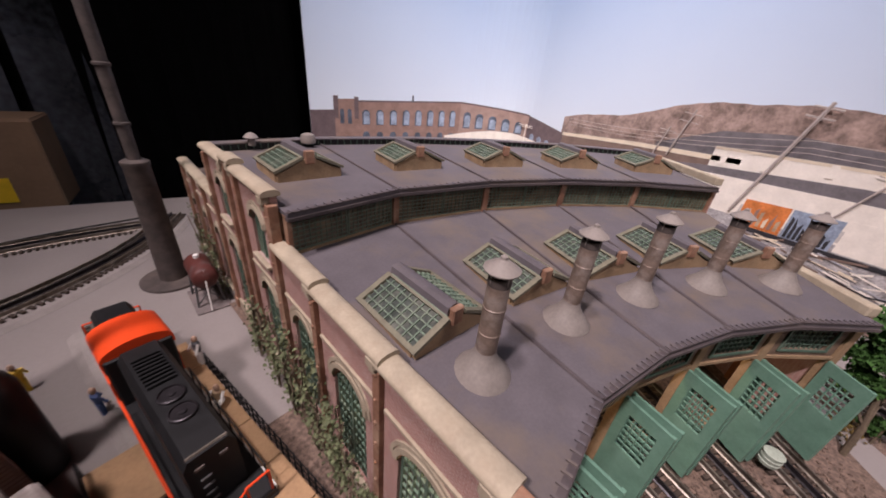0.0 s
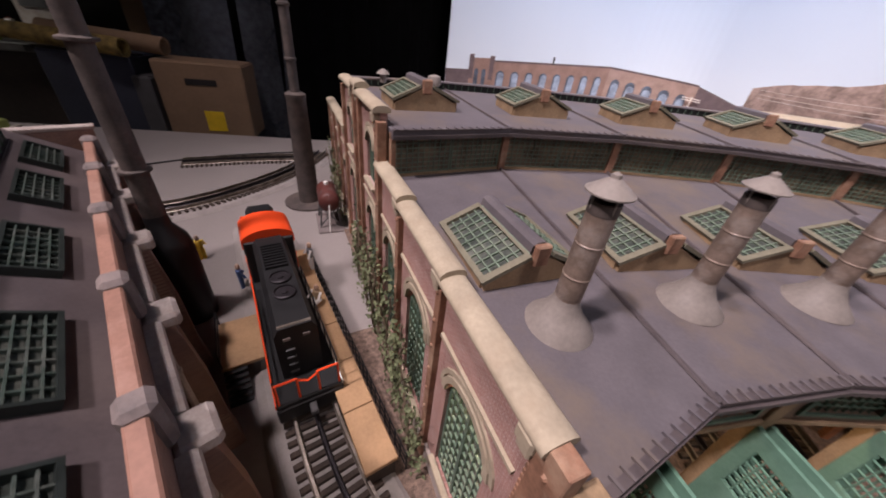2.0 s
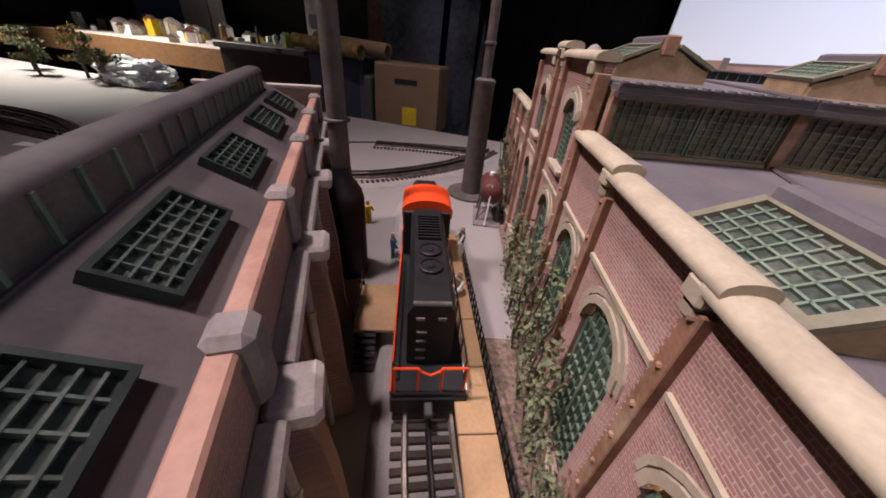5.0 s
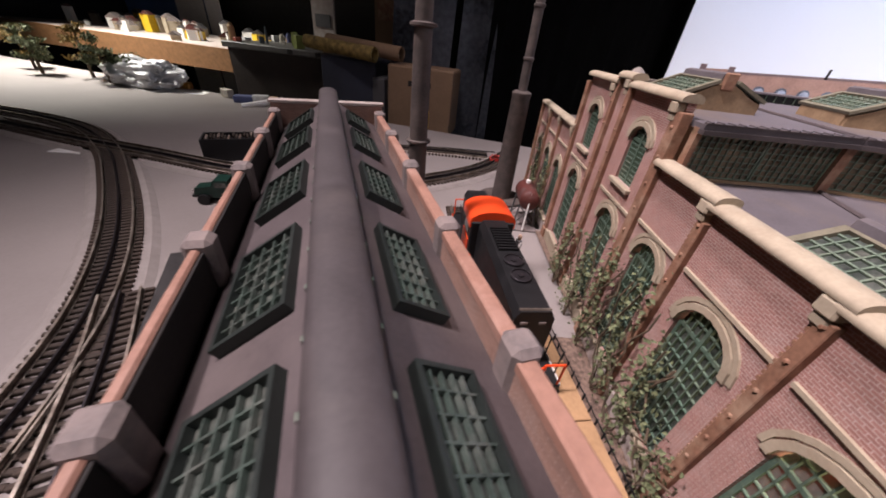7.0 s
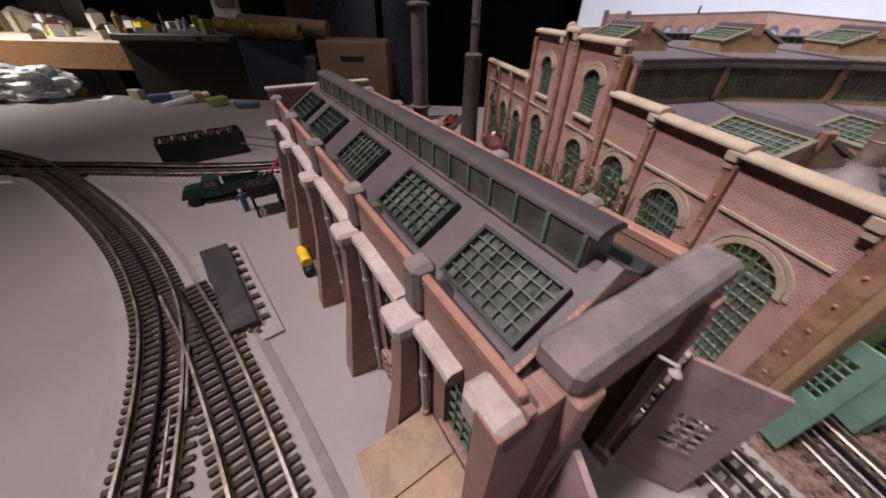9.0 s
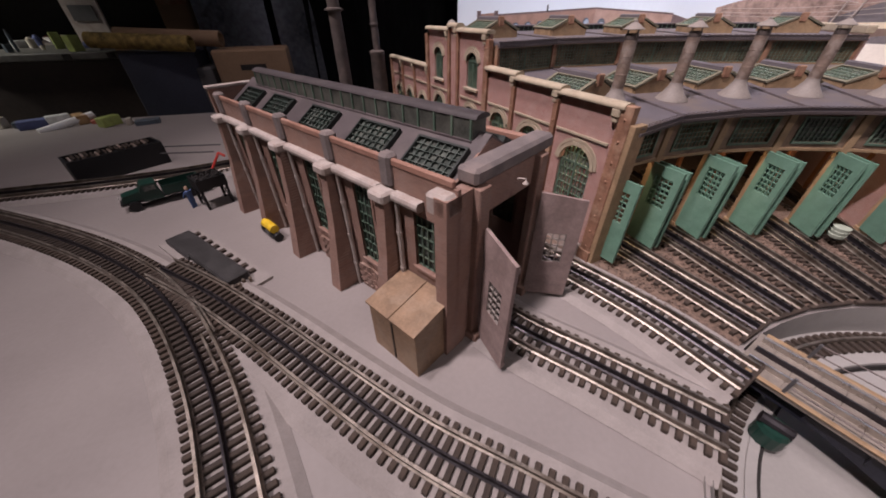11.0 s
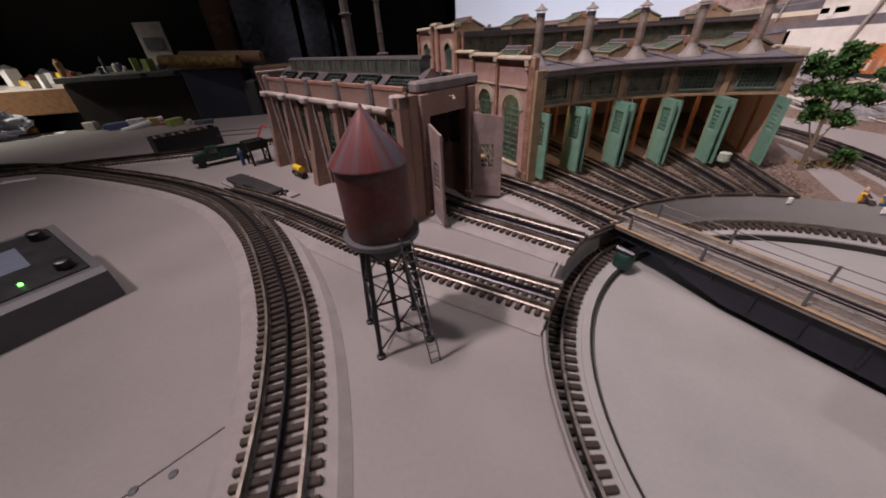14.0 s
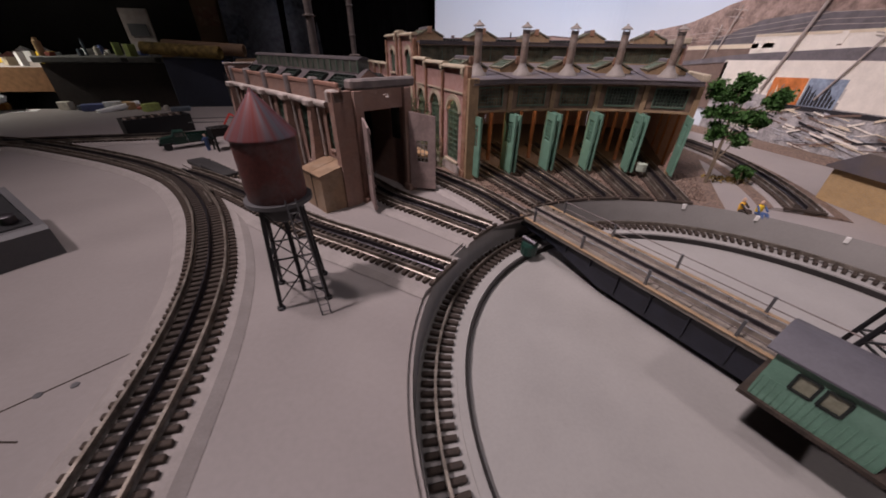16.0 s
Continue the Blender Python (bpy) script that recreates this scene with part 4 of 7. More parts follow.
    for r in (0.58, 0.66, 0.74):
        q = polar(r, ANG[i + 1])
        box(bm, -0.003, 0.003, -0.003, 0.003, 0.0, Z_EAVE - 0.004, frame_at(q, ANG[i + 1]))
    part("inner_post", bm, M_INTERIOR, rh, "reddish timber post inside the stalls")
# back wall, end wall and parapet
for i in range(5):
    a, b = seam(i, R_BACK), seam(i + 1, R_BACK)
    d = b - a
    m = pose(a.x, a.y, 0, 0, 0, math.degrees(math.atan2(d.y, d.x)))
    bm = bmesh.new()
    box(bm, 0.001, d.length - 0.001, 0.0, 0.005, 0, Z_TOP - 0.003, m)
    part("back_wall", bm, M_BRICK, rh)
    bm = bmesh.new()
    box(bm, 0.001, d.length - 0.001, -0.003, 0.008, Z_TOP, Z_TOP + 0.008, m)
    bk = part("back_parapet", bm, M_DKGREEN, rh, "dark green louvred back monitor")
    bm = bmesh.new()
    box(bm, 0, d.length, -0.006, 0.011, Z_TOP + 0.008, Z_TOP + 0.0105, m, 0.0005)
    part("parapet_cap", bm, M_ROOF, bk)
    bm = bmesh.new()
    for k in range(16):
        x = d.length * (k + 0.5) / 16
        box(bm, x - 0.0006, x + 0.0006, -0.0042, -0.003, Z_TOP + 0.001, Z_TOP + 0.008, m)
    part("louvre", bm, M_GREEN, bk)
for r0, r1, z in ((R_FRONT, R_CLER, Z_EAVE - 0.004), (R_CLER, R_BACK, Z_UP - 0.002)):
    a, b = polar(r0, ANG[5]), polar(r1, ANG[5])
    d = b - a
    m = pose(a.x, a.y, 0, 0, 0, math.degrees(math.atan2(d.y, d.x)))
    bm = bmesh.new()
    box(bm, 0, d.length, -0.005, 0.0, 0, z + (0.004 if r0 < 0.6 else 0.0), m)
    part("end_wall", bm, M_BRICK, rh)
    bm = bmesh.new()
    box(bm, 0, d.length, -0.008, 0.004, z + 0.004, z + 0.016, m, 0.0015)
    part("end_coping", bm, M_STONE, rh, "cream end coping")
bm = bmesh.new()
roof_quad(bm, 0, R_BACK + 0.005, 0.166, R_BACK + 0.22, 0.158, 0.004)
roof_quad(bm, 1, R_BACK + 0.005, 0.166, R_BACK + 0.22, 0.158, 0.004)
part("rear_roof", bm, M_ROOF, rh, "grey rear lean-to roof")
a, b = seam(0, R_BACK + 0.21), seam(2, R_BACK + 0.21)
d = b - a
bm = bmesh.new()
box(bm, 0, d.length, -0.004, 0.0, 0, 0.155, pose(a.x, a.y, 0, 0, 0, math.degrees(math.atan2(d.y, d.x))))
part("rear_wall", bm, M_BRICK, rh)
# floor inside
bm = bmesh.new()
rows = [[bm.verts.new((*polar(r, ANG[0] + (ANG[5] - ANG[0]) * k / 10), 0.0045)) for r in (R_FRONT + 0.008, R_BACK - 0.01)] for k in range(11)]
for a, b in zip(rows, rows[1:]):
    bm.faces.new((a[0], a[1], b[1], b[0]))
part("floor", bm, M_BALLAST, rh, "dirty stall floor")
# two roof vents at the back
for deg, r, s in ((102.5, 0.965, 1.0), (98.0, 0.97, 1.3)):
    p = polar(r, deg)
    bm = bmesh.new()
    if s < 1.2:
        lathe(bm, [(0.0045, 0), (0.0045, 0.010), (0.009, 0.0105), (0.005, 0.015), (0.001, 0.017)], 16, pose(p.x, p.y, Z_TOP + 0.006))
    else:
        lathe(bm, [(0.010, 0), (0.011, 0.006), (0.009, 0.012), (0.003, 0.014)], 12, pose(p.x, p.y, Z_TOP + 0.006))
    part("roof_vent", bm, M_CONE, rh, "small grey roof ventilator", smooth=True)
# small lit bulbs inside the stalls
for i, r in ((0, 0.53), (1, 0.60), (2, 0.53), (3, 0.53)):
    mid = (ANG[i] + ANG[i + 1]) / 2
    p = polar(r, mid + 1.5)
    bm = bmesh.new()
    bmesh.ops.create_icosphere(bm, subdivisions=2, radius=0.0015, matrix=pose(p.x, p.y, 0.150))
    bulb = solo("stall_bulb", bm, M_LAMP, "tiny lit bulb hanging inside a stall", "bulb", "stall bulbs")
    bm = bmesh.new()
    rod(bm, (p.x, p.y, 0.151), (p.x, p.y, 0.1685), 0.0005, 5)
    part("wire", bm, M_BLACK, bulb)
    ld = bpy.data.lights.new("stall_bulb_light", "POINT")
    ld.energy, ld.color, ld.shadow_soft_size = 0.09, (1.0, 0.72, 0.45), 0.003
    lo = new("stall_bulb_light", ld)
    lo.location = (p.x, p.y, 0.144)

# red wagon standing in the first stall
mid = (ANG[0] + ANG[1]) / 2
RW = pose(*polar(0.585, mid), 0.0, 0, 0, mid)
wg = thing("railway_wagon", (*polar(0.65, mid), 0.013), "dark red railway wagon standing inside a roundhouse stall", "wagon")
bm = bmesh.new()
box(bm, 0.0, 0.14, -0.024, 0.024, 0.028, 0.085, RW, 0.002)
part("body", bm, M_REDWAGON, wg)
bm = bmesh.new()
prism(bm, [(-0.026, 0.085), (0.026, 0.085), (0.014, 0.094), (-0.014, 0.094)], -0.142, 0.002, RW @ pose(0, 0, 0, 0, 0, 90))
part("roof", bm, M_GREY, wg)
for x in (0.03, 0.11):
    bm = bmesh.new()
    box(bm, x - 0.018, x + 0.018, -0.018, 0.018, 0.0145, 0.028, RW)
    part("bogie", bm, M_BLACK, wg)

# ---------- engine house ----------
eh = thing("engine_house", (*sh(0.31, 0.147, 0).xy, 0), "long narrow weathered stone engine house with dark skylit roof", "engine house")
SM = pose(0, 0, 0, 0, 0, SH_DEG)     # x along the house, y towards its west side
A0, A1, NL, NR = 0.088, 0.554, 0.070, 0.193
EAVE, CAP = 0.158, 0.1765


def eh_wall(y, out, wins):
    m = SM @ pose(0, y, 0) if out > 0 else SM @ pose(0, y, 0) @ Matrix.Diagonal((1, -1, 1, 1))
    bm = bmesh.new()
    panel(bm, [(A0, 0), (A1, 0), (A1, CAP - 0.006), (A0, CAP - 0.006)], [[(c - w / 2, z0), (c + w / 2, z0), (c + w / 2, z1), (c - w / 2, z1)] for c, w, z0, z1 in wins], 0.0034 if out > 0 else 0.006)
    part("wall", bm, M_BRICK_SHED, eh, "weathered pinkish stone wall", m=m)
    for c, w, z0, z1 in wins:
        bm = bmesh.new()
        grid_bars(bm, c - w / 2, c + w / 2, z0, z1, 4, 8 if z1 - z0 > 0.07 else 5, 0.0009, -0.0030, -0.0014, None, 0.002)
        win = part("window", bm, M_GREEN, eh, "green many-paned steel window", m=m)
        bm = bmesh.new()
        box(bm, c - w / 2, c + w / 2, -0.0045, -0.0038, z0, z1)
        part("pane", bm, M_GLASS_DK, win, m=m)
        bm = bmesh.new()
        box(bm, c - w / 2 - 0.003, c + w / 2 + 0.003, -0.001, 0.003, z0 - 0.004, z0, None, 0.0006)
        box(bm, c - w / 2 - 0.0035, c - w / 2, -0.001, 0.0012, z0, z1 + 0.003)
        box(bm, c + w / 2, c + w / 2 + 0.0035, -0.001, 0.0012, z0, z1 + 0.003)
        part("sill", bm, M_BRICK_SHED, win, m=m)
    # coping along the top
    bm = bmesh.new()
    box(bm, A0 + 0.004, A1, -0.0034 if out > 0 else -0.0065, 0.0010, CAP - 0.006, CAP, None, 0.001)
    part("coping", bm, M_COPING, eh, "worn terracotta coping", m=m)
    # stepped plinth of rough brick
    for k in range(5):
        c = 0.205 + 0.085 * k
        bm = bmesh.new()
        for row in range(7):
            for j in range(6):
                x = c - 0.026 + j * 0.0088 + (0.0044 if row % 2 else 0)
                box(bm, x, x + 0.008, 0.0, 0.0016 + 0.0006 * ((j * 7 + row * 3) % 3), 0.001 + row * 0.0048, 0.0052 + row * 0.0048)
        part("brick_plinth", bm, M_BRICK_SHED, eh, m=m)
    return m


WINW = [(0.121, 0.026, 0.082, 0.135), (0.206, 0.026, 0.048, 0.140), (0.300, 0.026, 0.048, 0.140), (0.392, 0.026, 0.048, 0.140), (0.488, 0.026, 0.048, 0.140)]
for y, out in ((-NL, 1), (-NR, -1)):
    m = eh_wall(y, out, WINW)
    zc = 0.150
    prev = 0.088
    for k, a in enumerate((0.163, 0.250, 0.347, 0.440, 0.530)):
        bm = bmesh.new()
        w0, w1 = 0.010, 0.0075
        dp = 1.0 if out > 0 else 0.7
        vs = []
        for z, w, d in ((0, w0, 0.030 * dp), (0.03, w0 * 0.95, 0.0255 * dp), (0.085, w1 * 0.9, 0.017), (zc - 0.0086, w1 * 0.9, 0.0125)):
            vs.append([bm.verts.new((a - w, 0, z)), bm.verts.new((a + w, 0, z)), bm.verts.new((a + w * 0.9, d, z)), bm.verts.new((a - w * 0.9, d, z))])
        for p, q in zip(vs, vs[1:]):
            for j in range(4):
                bm.faces.new((p[j], p[(j + 1) % 4], q[(j + 1) % 4], q[j]))
        bm.faces.new(vs[0][::-1])
        bm.faces.new(vs[-1])
        bt = part("buttress", bm, M_BRICK_SHED, eh, "tapered weathered stone buttress", m=m)
        bm = bmesh.new()
        box(bm, a - 0.0100, a + 0.0100, 0.0005, 0.0172, zc - 0.0085, zc + 0.0015, None, 0.0022)
        part("buttress_cap", bm, M_PALE, bt, "chalky pale stone cap", m=m)
        bm = bmesh.new()
        box(bm, a - 0.0068, a + 0.0068, -0.008, 0.0045, zc + 0.0016, CAP + 0.0035, None, 0.0026)
        part("parapet_block", bm, M_STACK, bt, "grey block on the parapet", m=m)
        # pale rounded gutter between the buttresses
        bm = bmesh.new()
        x0, x1 = (prev + 0.0102 if k else 0.122), a - 0.0102
        prism(bm, [(0.0003, 0.1425), (0.0062, 0.1425), (0.0080, 0.1442), (0.0086, 0.1470), (0.0078, 0.1496), (0.0060, 0.1508), (0.0003, 0.1508)], x0, x1, Matrix(((0, 1, 0, 0), (1, 0, 0, 0), (0, 0, 1, 0), (0, 0, 0, 1))))
        part("gutter_stone", bm, M_PALE, eh, "chalky pale string course", m=m)
        bm = bmesh.new()
        rod(bm, (a - 0.0125, 0.004, 0.0), (a - 0.0125, 0.004, 0.146), 0.0022, 8)
        for z in (0.03, 0.07, 0.11):
            rod(bm, (a - 0.0125, 0.004, z), (a - 0.0125, 0.004, z + 0.003), 0.0029, 8)
        part("downpipe", bm, M_PALE, eh, "weathered downpipe", m=m)
        prev = a
# roof slopes, monitor, skylights
SLOPES = ((-1, 0.0737, 0.151, 0.1322, 0.1905), (1, 0.187, 0.158, 0.1328, 0.1905))
for s, n0, z0, n1, z1 in SLOPES:
    bm = bmesh.new()
    prism(bm, [(n0, z0), (n1, z1), (n1, z1 - 0.004), (n0, z0 - 0.004)], A0 + 0.0175, A1 - 0.004, SM @ Matrix(((0, 1, 0, 0), (-1, 0, 0, 0), (0, 0, 1, 0), (0, 0, 0, 1))))
    part("roof", bm, M_ROOF_SHED, eh, "dark purplish-grey felt roof slope")
    slope = math.degrees(math.atan2(z1 - z0, abs(n1 - n0)))
    ln = math.hypot(z1 - z0, n1 - n0)
    for a0_, a1_ in ((0.114, 0.167), (0.194, 0.250), (0.290, 0.343), (0.388, 0.440), (0.472, 0.522)):
        if s > 0:
            a0_, a1_ = a0_ - 0.008, a1_ - 0.008
        mm = SM @ pose(0, -n0, z0) @ pose(0, 0, 0, (-slope if s < 0 else slope), 0, 0)
        sg = -1 if s < 0 else 1
        b0, b1 = (0.0185, 0.0498) if s < 0 else (0.021, 0.043)
        bm = bmesh.new()
        q0, q1 = min(sg * b0, sg * b1), max(sg * b0, sg * b1)
        e = 0.0010
        panel(bm, [(a0_ - e, q0 - e), (a1_ + e, q0 - e), (a1_ + e, q1 + e), (a0_ - e, q1 + e)], [[(a0_ + e, q0 + e), (a1_ - e, q0 + e), (a1_ - e, q1 - e), (a0_ + e, q1 - e)]], 0.0050, Matrix(((1, 0, 0, 0), (0, 0, 1, 0), (0, -1, 0, 0), (0, 0, 0, 1))))
        sk = part("skylight", bm, M_DKGREEN, eh, "dark green framed roof skylight", m=mm)
        for k in range(1, 7):
            bm = bmesh.new()
            x = a0_ + (a1_ - a0_) * k / 7
            box(bm, x - 0.0004, x + 0.0004, sg * b0, sg * b1, 0.0018, 0.0036)
            part("glazing_bar", bm, M_SASH, sk, m=mm)
        for k in range(1, 5):
            bm = bmesh.new()
            yy = b0 + (b1 - b0) * k / 5
            box(bm, a0_, a1_, sg * yy - 0.0004, sg * yy + 0.0004, 0.0018, 0.0038)
            part("glazing_bar", bm, M_SASH, sk, m=mm)
        bm = bmesh.new()
        box(bm, a0_, a1_, sg * b0, sg * b1, 0.0004, 0.0014)
        part("pane", bm, M_GLASS_DK, sk, m=mm)
# thin black strip: shade on the west parapet's inner face, put in as colour
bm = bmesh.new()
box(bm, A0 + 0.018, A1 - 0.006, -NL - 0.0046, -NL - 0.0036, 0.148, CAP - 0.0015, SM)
part("shade_lining", bm, M_LAMPBLACK, eh, "black lining that paints shade on the parapet's inner face")
MM = SM @ pose(0.118, -0.1325, 0)     # the monitor along the ridge
bm = bmesh.new()
box(bm, 0.0, 0.400, -0.0085, 0.0085, 0.180, 0.2015, MM)
mon = part("roof_monitor", bm, node_mat("grimy_monitor_panes", (0.075, 0.078, 0.068), rough=0.4, vary=0.3, scale=60, fine=400, bump=0.05, stain=(0.13, 0.12, 0.10), stain_amt=0.5, stain_scale=40), eh, "long dark green ridge monitor")
bm = bmesh.new()
prof = [(-0.0094 * math.cos(math.pi * k / 8), 0.0045 * math.sin(math.pi * k / 8)) for k in range(9)]
prism(bm, [(x, 0.2012 + z) for x, z in prof], -0.003, 0.404, MM @ Matrix(((0, 1, 0, 0), (-1, 0, 0, 0), (0, 0, 1, 0), (0, 0, 0, 1))))
part("monitor_roof", bm, node_mat("monitor_felt", (0.048, 0.040, 0.042), rough=0.6, vary=0.15, scale=45, fine=500, bump=0.15, stain=(0.085, 0.07, 0.066), stain_amt=0.5, stain_scale=18), mon, "rounded dark felt monitor roof", smooth=True)
for k in range(21):
    a = 0.002 + 0.396 * k / 20
    for y in (-0.0088, 0.0088):
        bm = bmesh.new()
        box(bm, a - 0.0009, a + 0.0009, y - 0.0010, y + 0.0010, 0.183, 0.2010, MM)
        part("monitor_rib", bm, M_GREEN, mon)
for y in (-0.0098, 0.0098):
    bm = bmesh.new()
    box(bm, 0.0, 0.400, y - 0.0012, y + 0.0012, 0.1815, 0.1850, MM)
    part("monitor_sill", bm, M_ROOF_SHED, mon)
# end walls and portal
bm = bmesh.new()
box(bm, A1 - 0.004, A1 + 0.003, -NR - 0.004, -NL + 0.004, 0, 0.182, SM, 0.0006)
part("end_wall", bm, M_BRICK_SHED, eh)
bm = bmesh.new()
box(bm, A1 - 0.006, A1 + 0.005, -NR - 0.006, -NL + 0.006, 0.182, 0.186, SM, 0.0008)
part("end_coping", bm, M_PALE, eh)
M_SHEDDOOR = node_mat("weathered_door_planks", (0.27, 0.20, 0.185), rough=0.75, vary=0.15, scale=70, fine=500, bump=0.25, stain=(0.16, 0.11, 0.10), stain_amt=0.5, stain_scale=45)
FM = SM @ pose(A0, 0, 0, 0, 0, 90)       # x towards the west side is plus; panel faces the front
bm = bmesh.new()
panel(bm, [(-NR - 0.002, 0), (-0.180, 0), (-0.180, 0.138), (-0.100, 0.138), (-0.100, 0), (-NL + 0.012, 0), (-NL + 0.012, 0.166), (-NR - 0.002, 0.166)], [], 0.012)
part("front_wall", bm, M_BRICK_SHED, eh, "weathered brown weathered front wall", m=FM)
bm = bmesh.new()
box(bm, A0 - 0.003, A0 + 0.017, -NR - 0.010, -NL - 0.017, 0.1665, 0.1800, SM, 0.0028)
part("portal_beam", bm, M_STACK, eh, "thick grey portal beam")
bm = bmesh.new()
box(bm, A0 + 0.0, A0 + 0.022, -NL - 0.008, -NL + 0.012, 0.150, 0.168, SM, 0.003)
part("corner_block", bm, M_PALE, eh, "chipped grey corner block")
for yy, w in ((-0.184, 0.007), (-0.095, 0.007)):
    bm = bmesh.new()
    box(bm, A0 - 0.0065, A0 + 0.002, yy - w, yy + w, 0, 0.1662, SM, 0.001)
    box(bm, A0 - 0.013, A0 + 0.002, yy - w - 0.002, yy + w + 0.002, 0, 0.012, SM, 0.001)
    part("portal_pilaster", bm, M_BRICK_SHED, eh)
bm = bmesh.new()
for row in range(28):
    w = 0.0105 if row % 2 else 0.007
    box(bm, A0 + 0.0005, A0 + w, -NL - 0.0005, -NL + 0.0022, 0.003 + row * 0.0052, 0.0076 + row * 0.0052, SM)
part("quoin_bricks", bm, M_COPING, eh, "orange brick quoins")
for hy, ang, dw in ((-0.097, 155, 0.044), (-0.182, 212, 0.044)):
    dm = SM @ pose(A0 - 0.010, hy, 0, 0, 0, ang)
    bm = bmesh.new()
    panel(bm, [(0, 0.006), (dw, 0.006), (dw, 0.126), (0, 0.132)], [[(0.012, 0.052), (dw - 0.012, 0.052), (dw - 0.012, 0.088), (0.012, 0.088)]], 0.003)
    d = part("door", bm, M_SHEDDOOR, eh, "grey-pink weathered plank door standing open", m=dm)
    for z in (0.008, 0.043, 0.118):
        bm = bmesh.new()
        box(bm, 0, dw, 0.0003, 0.0015, z, z + 0.005)
        part("ledge", bm, M_SHEDDOOR, d, m=dm)
    bm = bmesh.new()
    grid_bars(bm, 0.012, dw - 0.012, 0.052, 0.088, 3, 5, 0.0009, -0.0025, -0.0008, None, 0.0014)
    part("glazing_grid", bm, M_CONE, d, m=dm)
    bm = bmesh.new()
    for z in (0.02, 0.108):
        box(bm, 0.0, dw * 0.6, 0.0013, 0.002, z, z + 0.003)
    rod(bm, (dw - 0.006, 0.002, 0.056), (dw - 0.006, 0.005, 0.066), 0.0008, 5)
    part("door_hardware", bm, M_GREY, d, m=dm)
bm = bmesh.new()
prism(bm, [(-0.187, 0.158), (-0.077, 0.158), (-0.132, 0.1885)], A0 + 0.0172, A0 + 0.0192, SM @ Matrix(((0, 1, 0, 0), (1, 0, 0, 0), (0, 0, 1, 0), (0, 0, 0, 1))))
part("front_gable", bm, M_BRICK_SHED, eh)
# small lamp over the portal
bm = bmesh.new()
rod(bm, SM @ Vector((A0 - 0.006, -0.139, 0.158)), SM @ Vector((A0 - 0.014, -0.139, 0.160)), 0.0008, 6)
lathe(bm, [(0.0006, 0.0028), (0.0026, 0.0), (0.0024, -0.0006), (0.0006, 0.002)], 12, SM @ pose(A0 - 0.014, -0.139, 0.156))
part("gooseneck_lamp", bm, M_PALE, eh, "small pale gooseneck lamp")

M_LOCKER = node_mat("stained_plywood", (0.24, 0.155, 0.095), rough=0.6, vary=0.18, scale=45, fine=400, bump=0.15, stain=(0.34, 0.26, 0.19), stain_amt=0.5, stain_scale=28)
# plywood locker against the engine house
LM = SM
lk = thing("storage_locker", (*sh(0.12, 0.05, 0).xy, 0), "plain plywood locker with sloping lid beside the wall", "locker")
bm = bmesh.new()
prism(bm, [(-0.023, 0), (-0.068, 0), (-0.068, 0.066), (-0.023, 0.057)], 0.092, 0.152, SM @ Matrix(((0, 1, 0, 0), (1, 0, 0, 0), (0, 0, 1, 0), (0, 0, 0, 1))))
part("body", bm, M_LOCKER, lk)
for a0_, a1_ in ((0.0905, 0.1215), (0.1225, 0.1535)):
    bm = bmesh.new()
    prism(bm, [(-0.0205, 0.0566), (-0.0690, 0.0664), (-0.0690, 0.0684), (-0.0205, 0.0586)], a0_, a1_, SM @ Matrix(((0, 1, 0, 0), (1, 0, 0, 0), (0, 0, 1, 0), (0, 0, 0, 1))))
    part("lid", bm, M_LOCKER, lk, "weathered plywood lid")
bm = bmesh.new()
box(bm, 0.1205, 0.1225, -0.0229, -0.0222, 0.002, 0.056, SM)
part("door_gap", bm, M_TIE, lk)


# ---------- tall stacks ----------
def stack(name, x, y, profile, pad, label, mat):
    st = thing(name, (x, y, 0), label, "smokestack", "smokestacks")
    bm = bmesh.new()
    lathe(bm, profile, 28)
    part("shaft", bm, mat, st, m=pose(x, y, 0), smooth=True)
    if pad:
        bm = bmesh.new()
        lathe(bm, [(pad, 0), (pad, 0.004), (pad - 0.002, 0.005)], 28)
        part("pad", bm, M_SMOKE, st, "round grey base pad", m=pose(x, y, 0))
    return st


s1 = stack("smokestack", 0.006, 0.783, [(0.0185, 0.004), (0.0185, 0.02), (0.0155, 0.19), (0.0165, 0.192), (0.0165, 0.197), (0.012, 0.200)], 0.045, "tall dark concrete smokestack with slim ringed upper pipe", M_SMOKE)
bm = bmesh.new()
lathe(bm, [(0.0075, 0.198), (0.0068, 0.52)], 20)
up = part("upper_pipe", bm, M_SMOKE, s1, m=pose(0.006, 0.783, 0), smooth=True)
for z in (0.245, 0.315, 0.40):
    bm = bmesh.new()
    lathe(bm, [(0.0074, z), (0.0092, z + 0.001), (0.0092, z + 0.004), (0.0074, z + 0.005)], 20)
    part("band", bm, M_SMOKE, up, m=pose(0.006, 0.783, 0))
s2 = stack("smokestack", -0.064, 0.475, [(0.0215, 0.0), (0.0215, 0.095), (0.019, 0.104), (0.0105, 0.118), (0.0095, 0.13)], 0, "black boiler smokestack rising beside the engine house", M_BLACK)
bm = bmesh.new()
lathe(bm, [(0.0095, 0.125), (0.0082, 0.275)], 20)
up = part("upper_pipe", bm, M_SMOKE, s2, "grey-brown pipe", m=pose(-0.064, 0.475, 0), smooth=True)
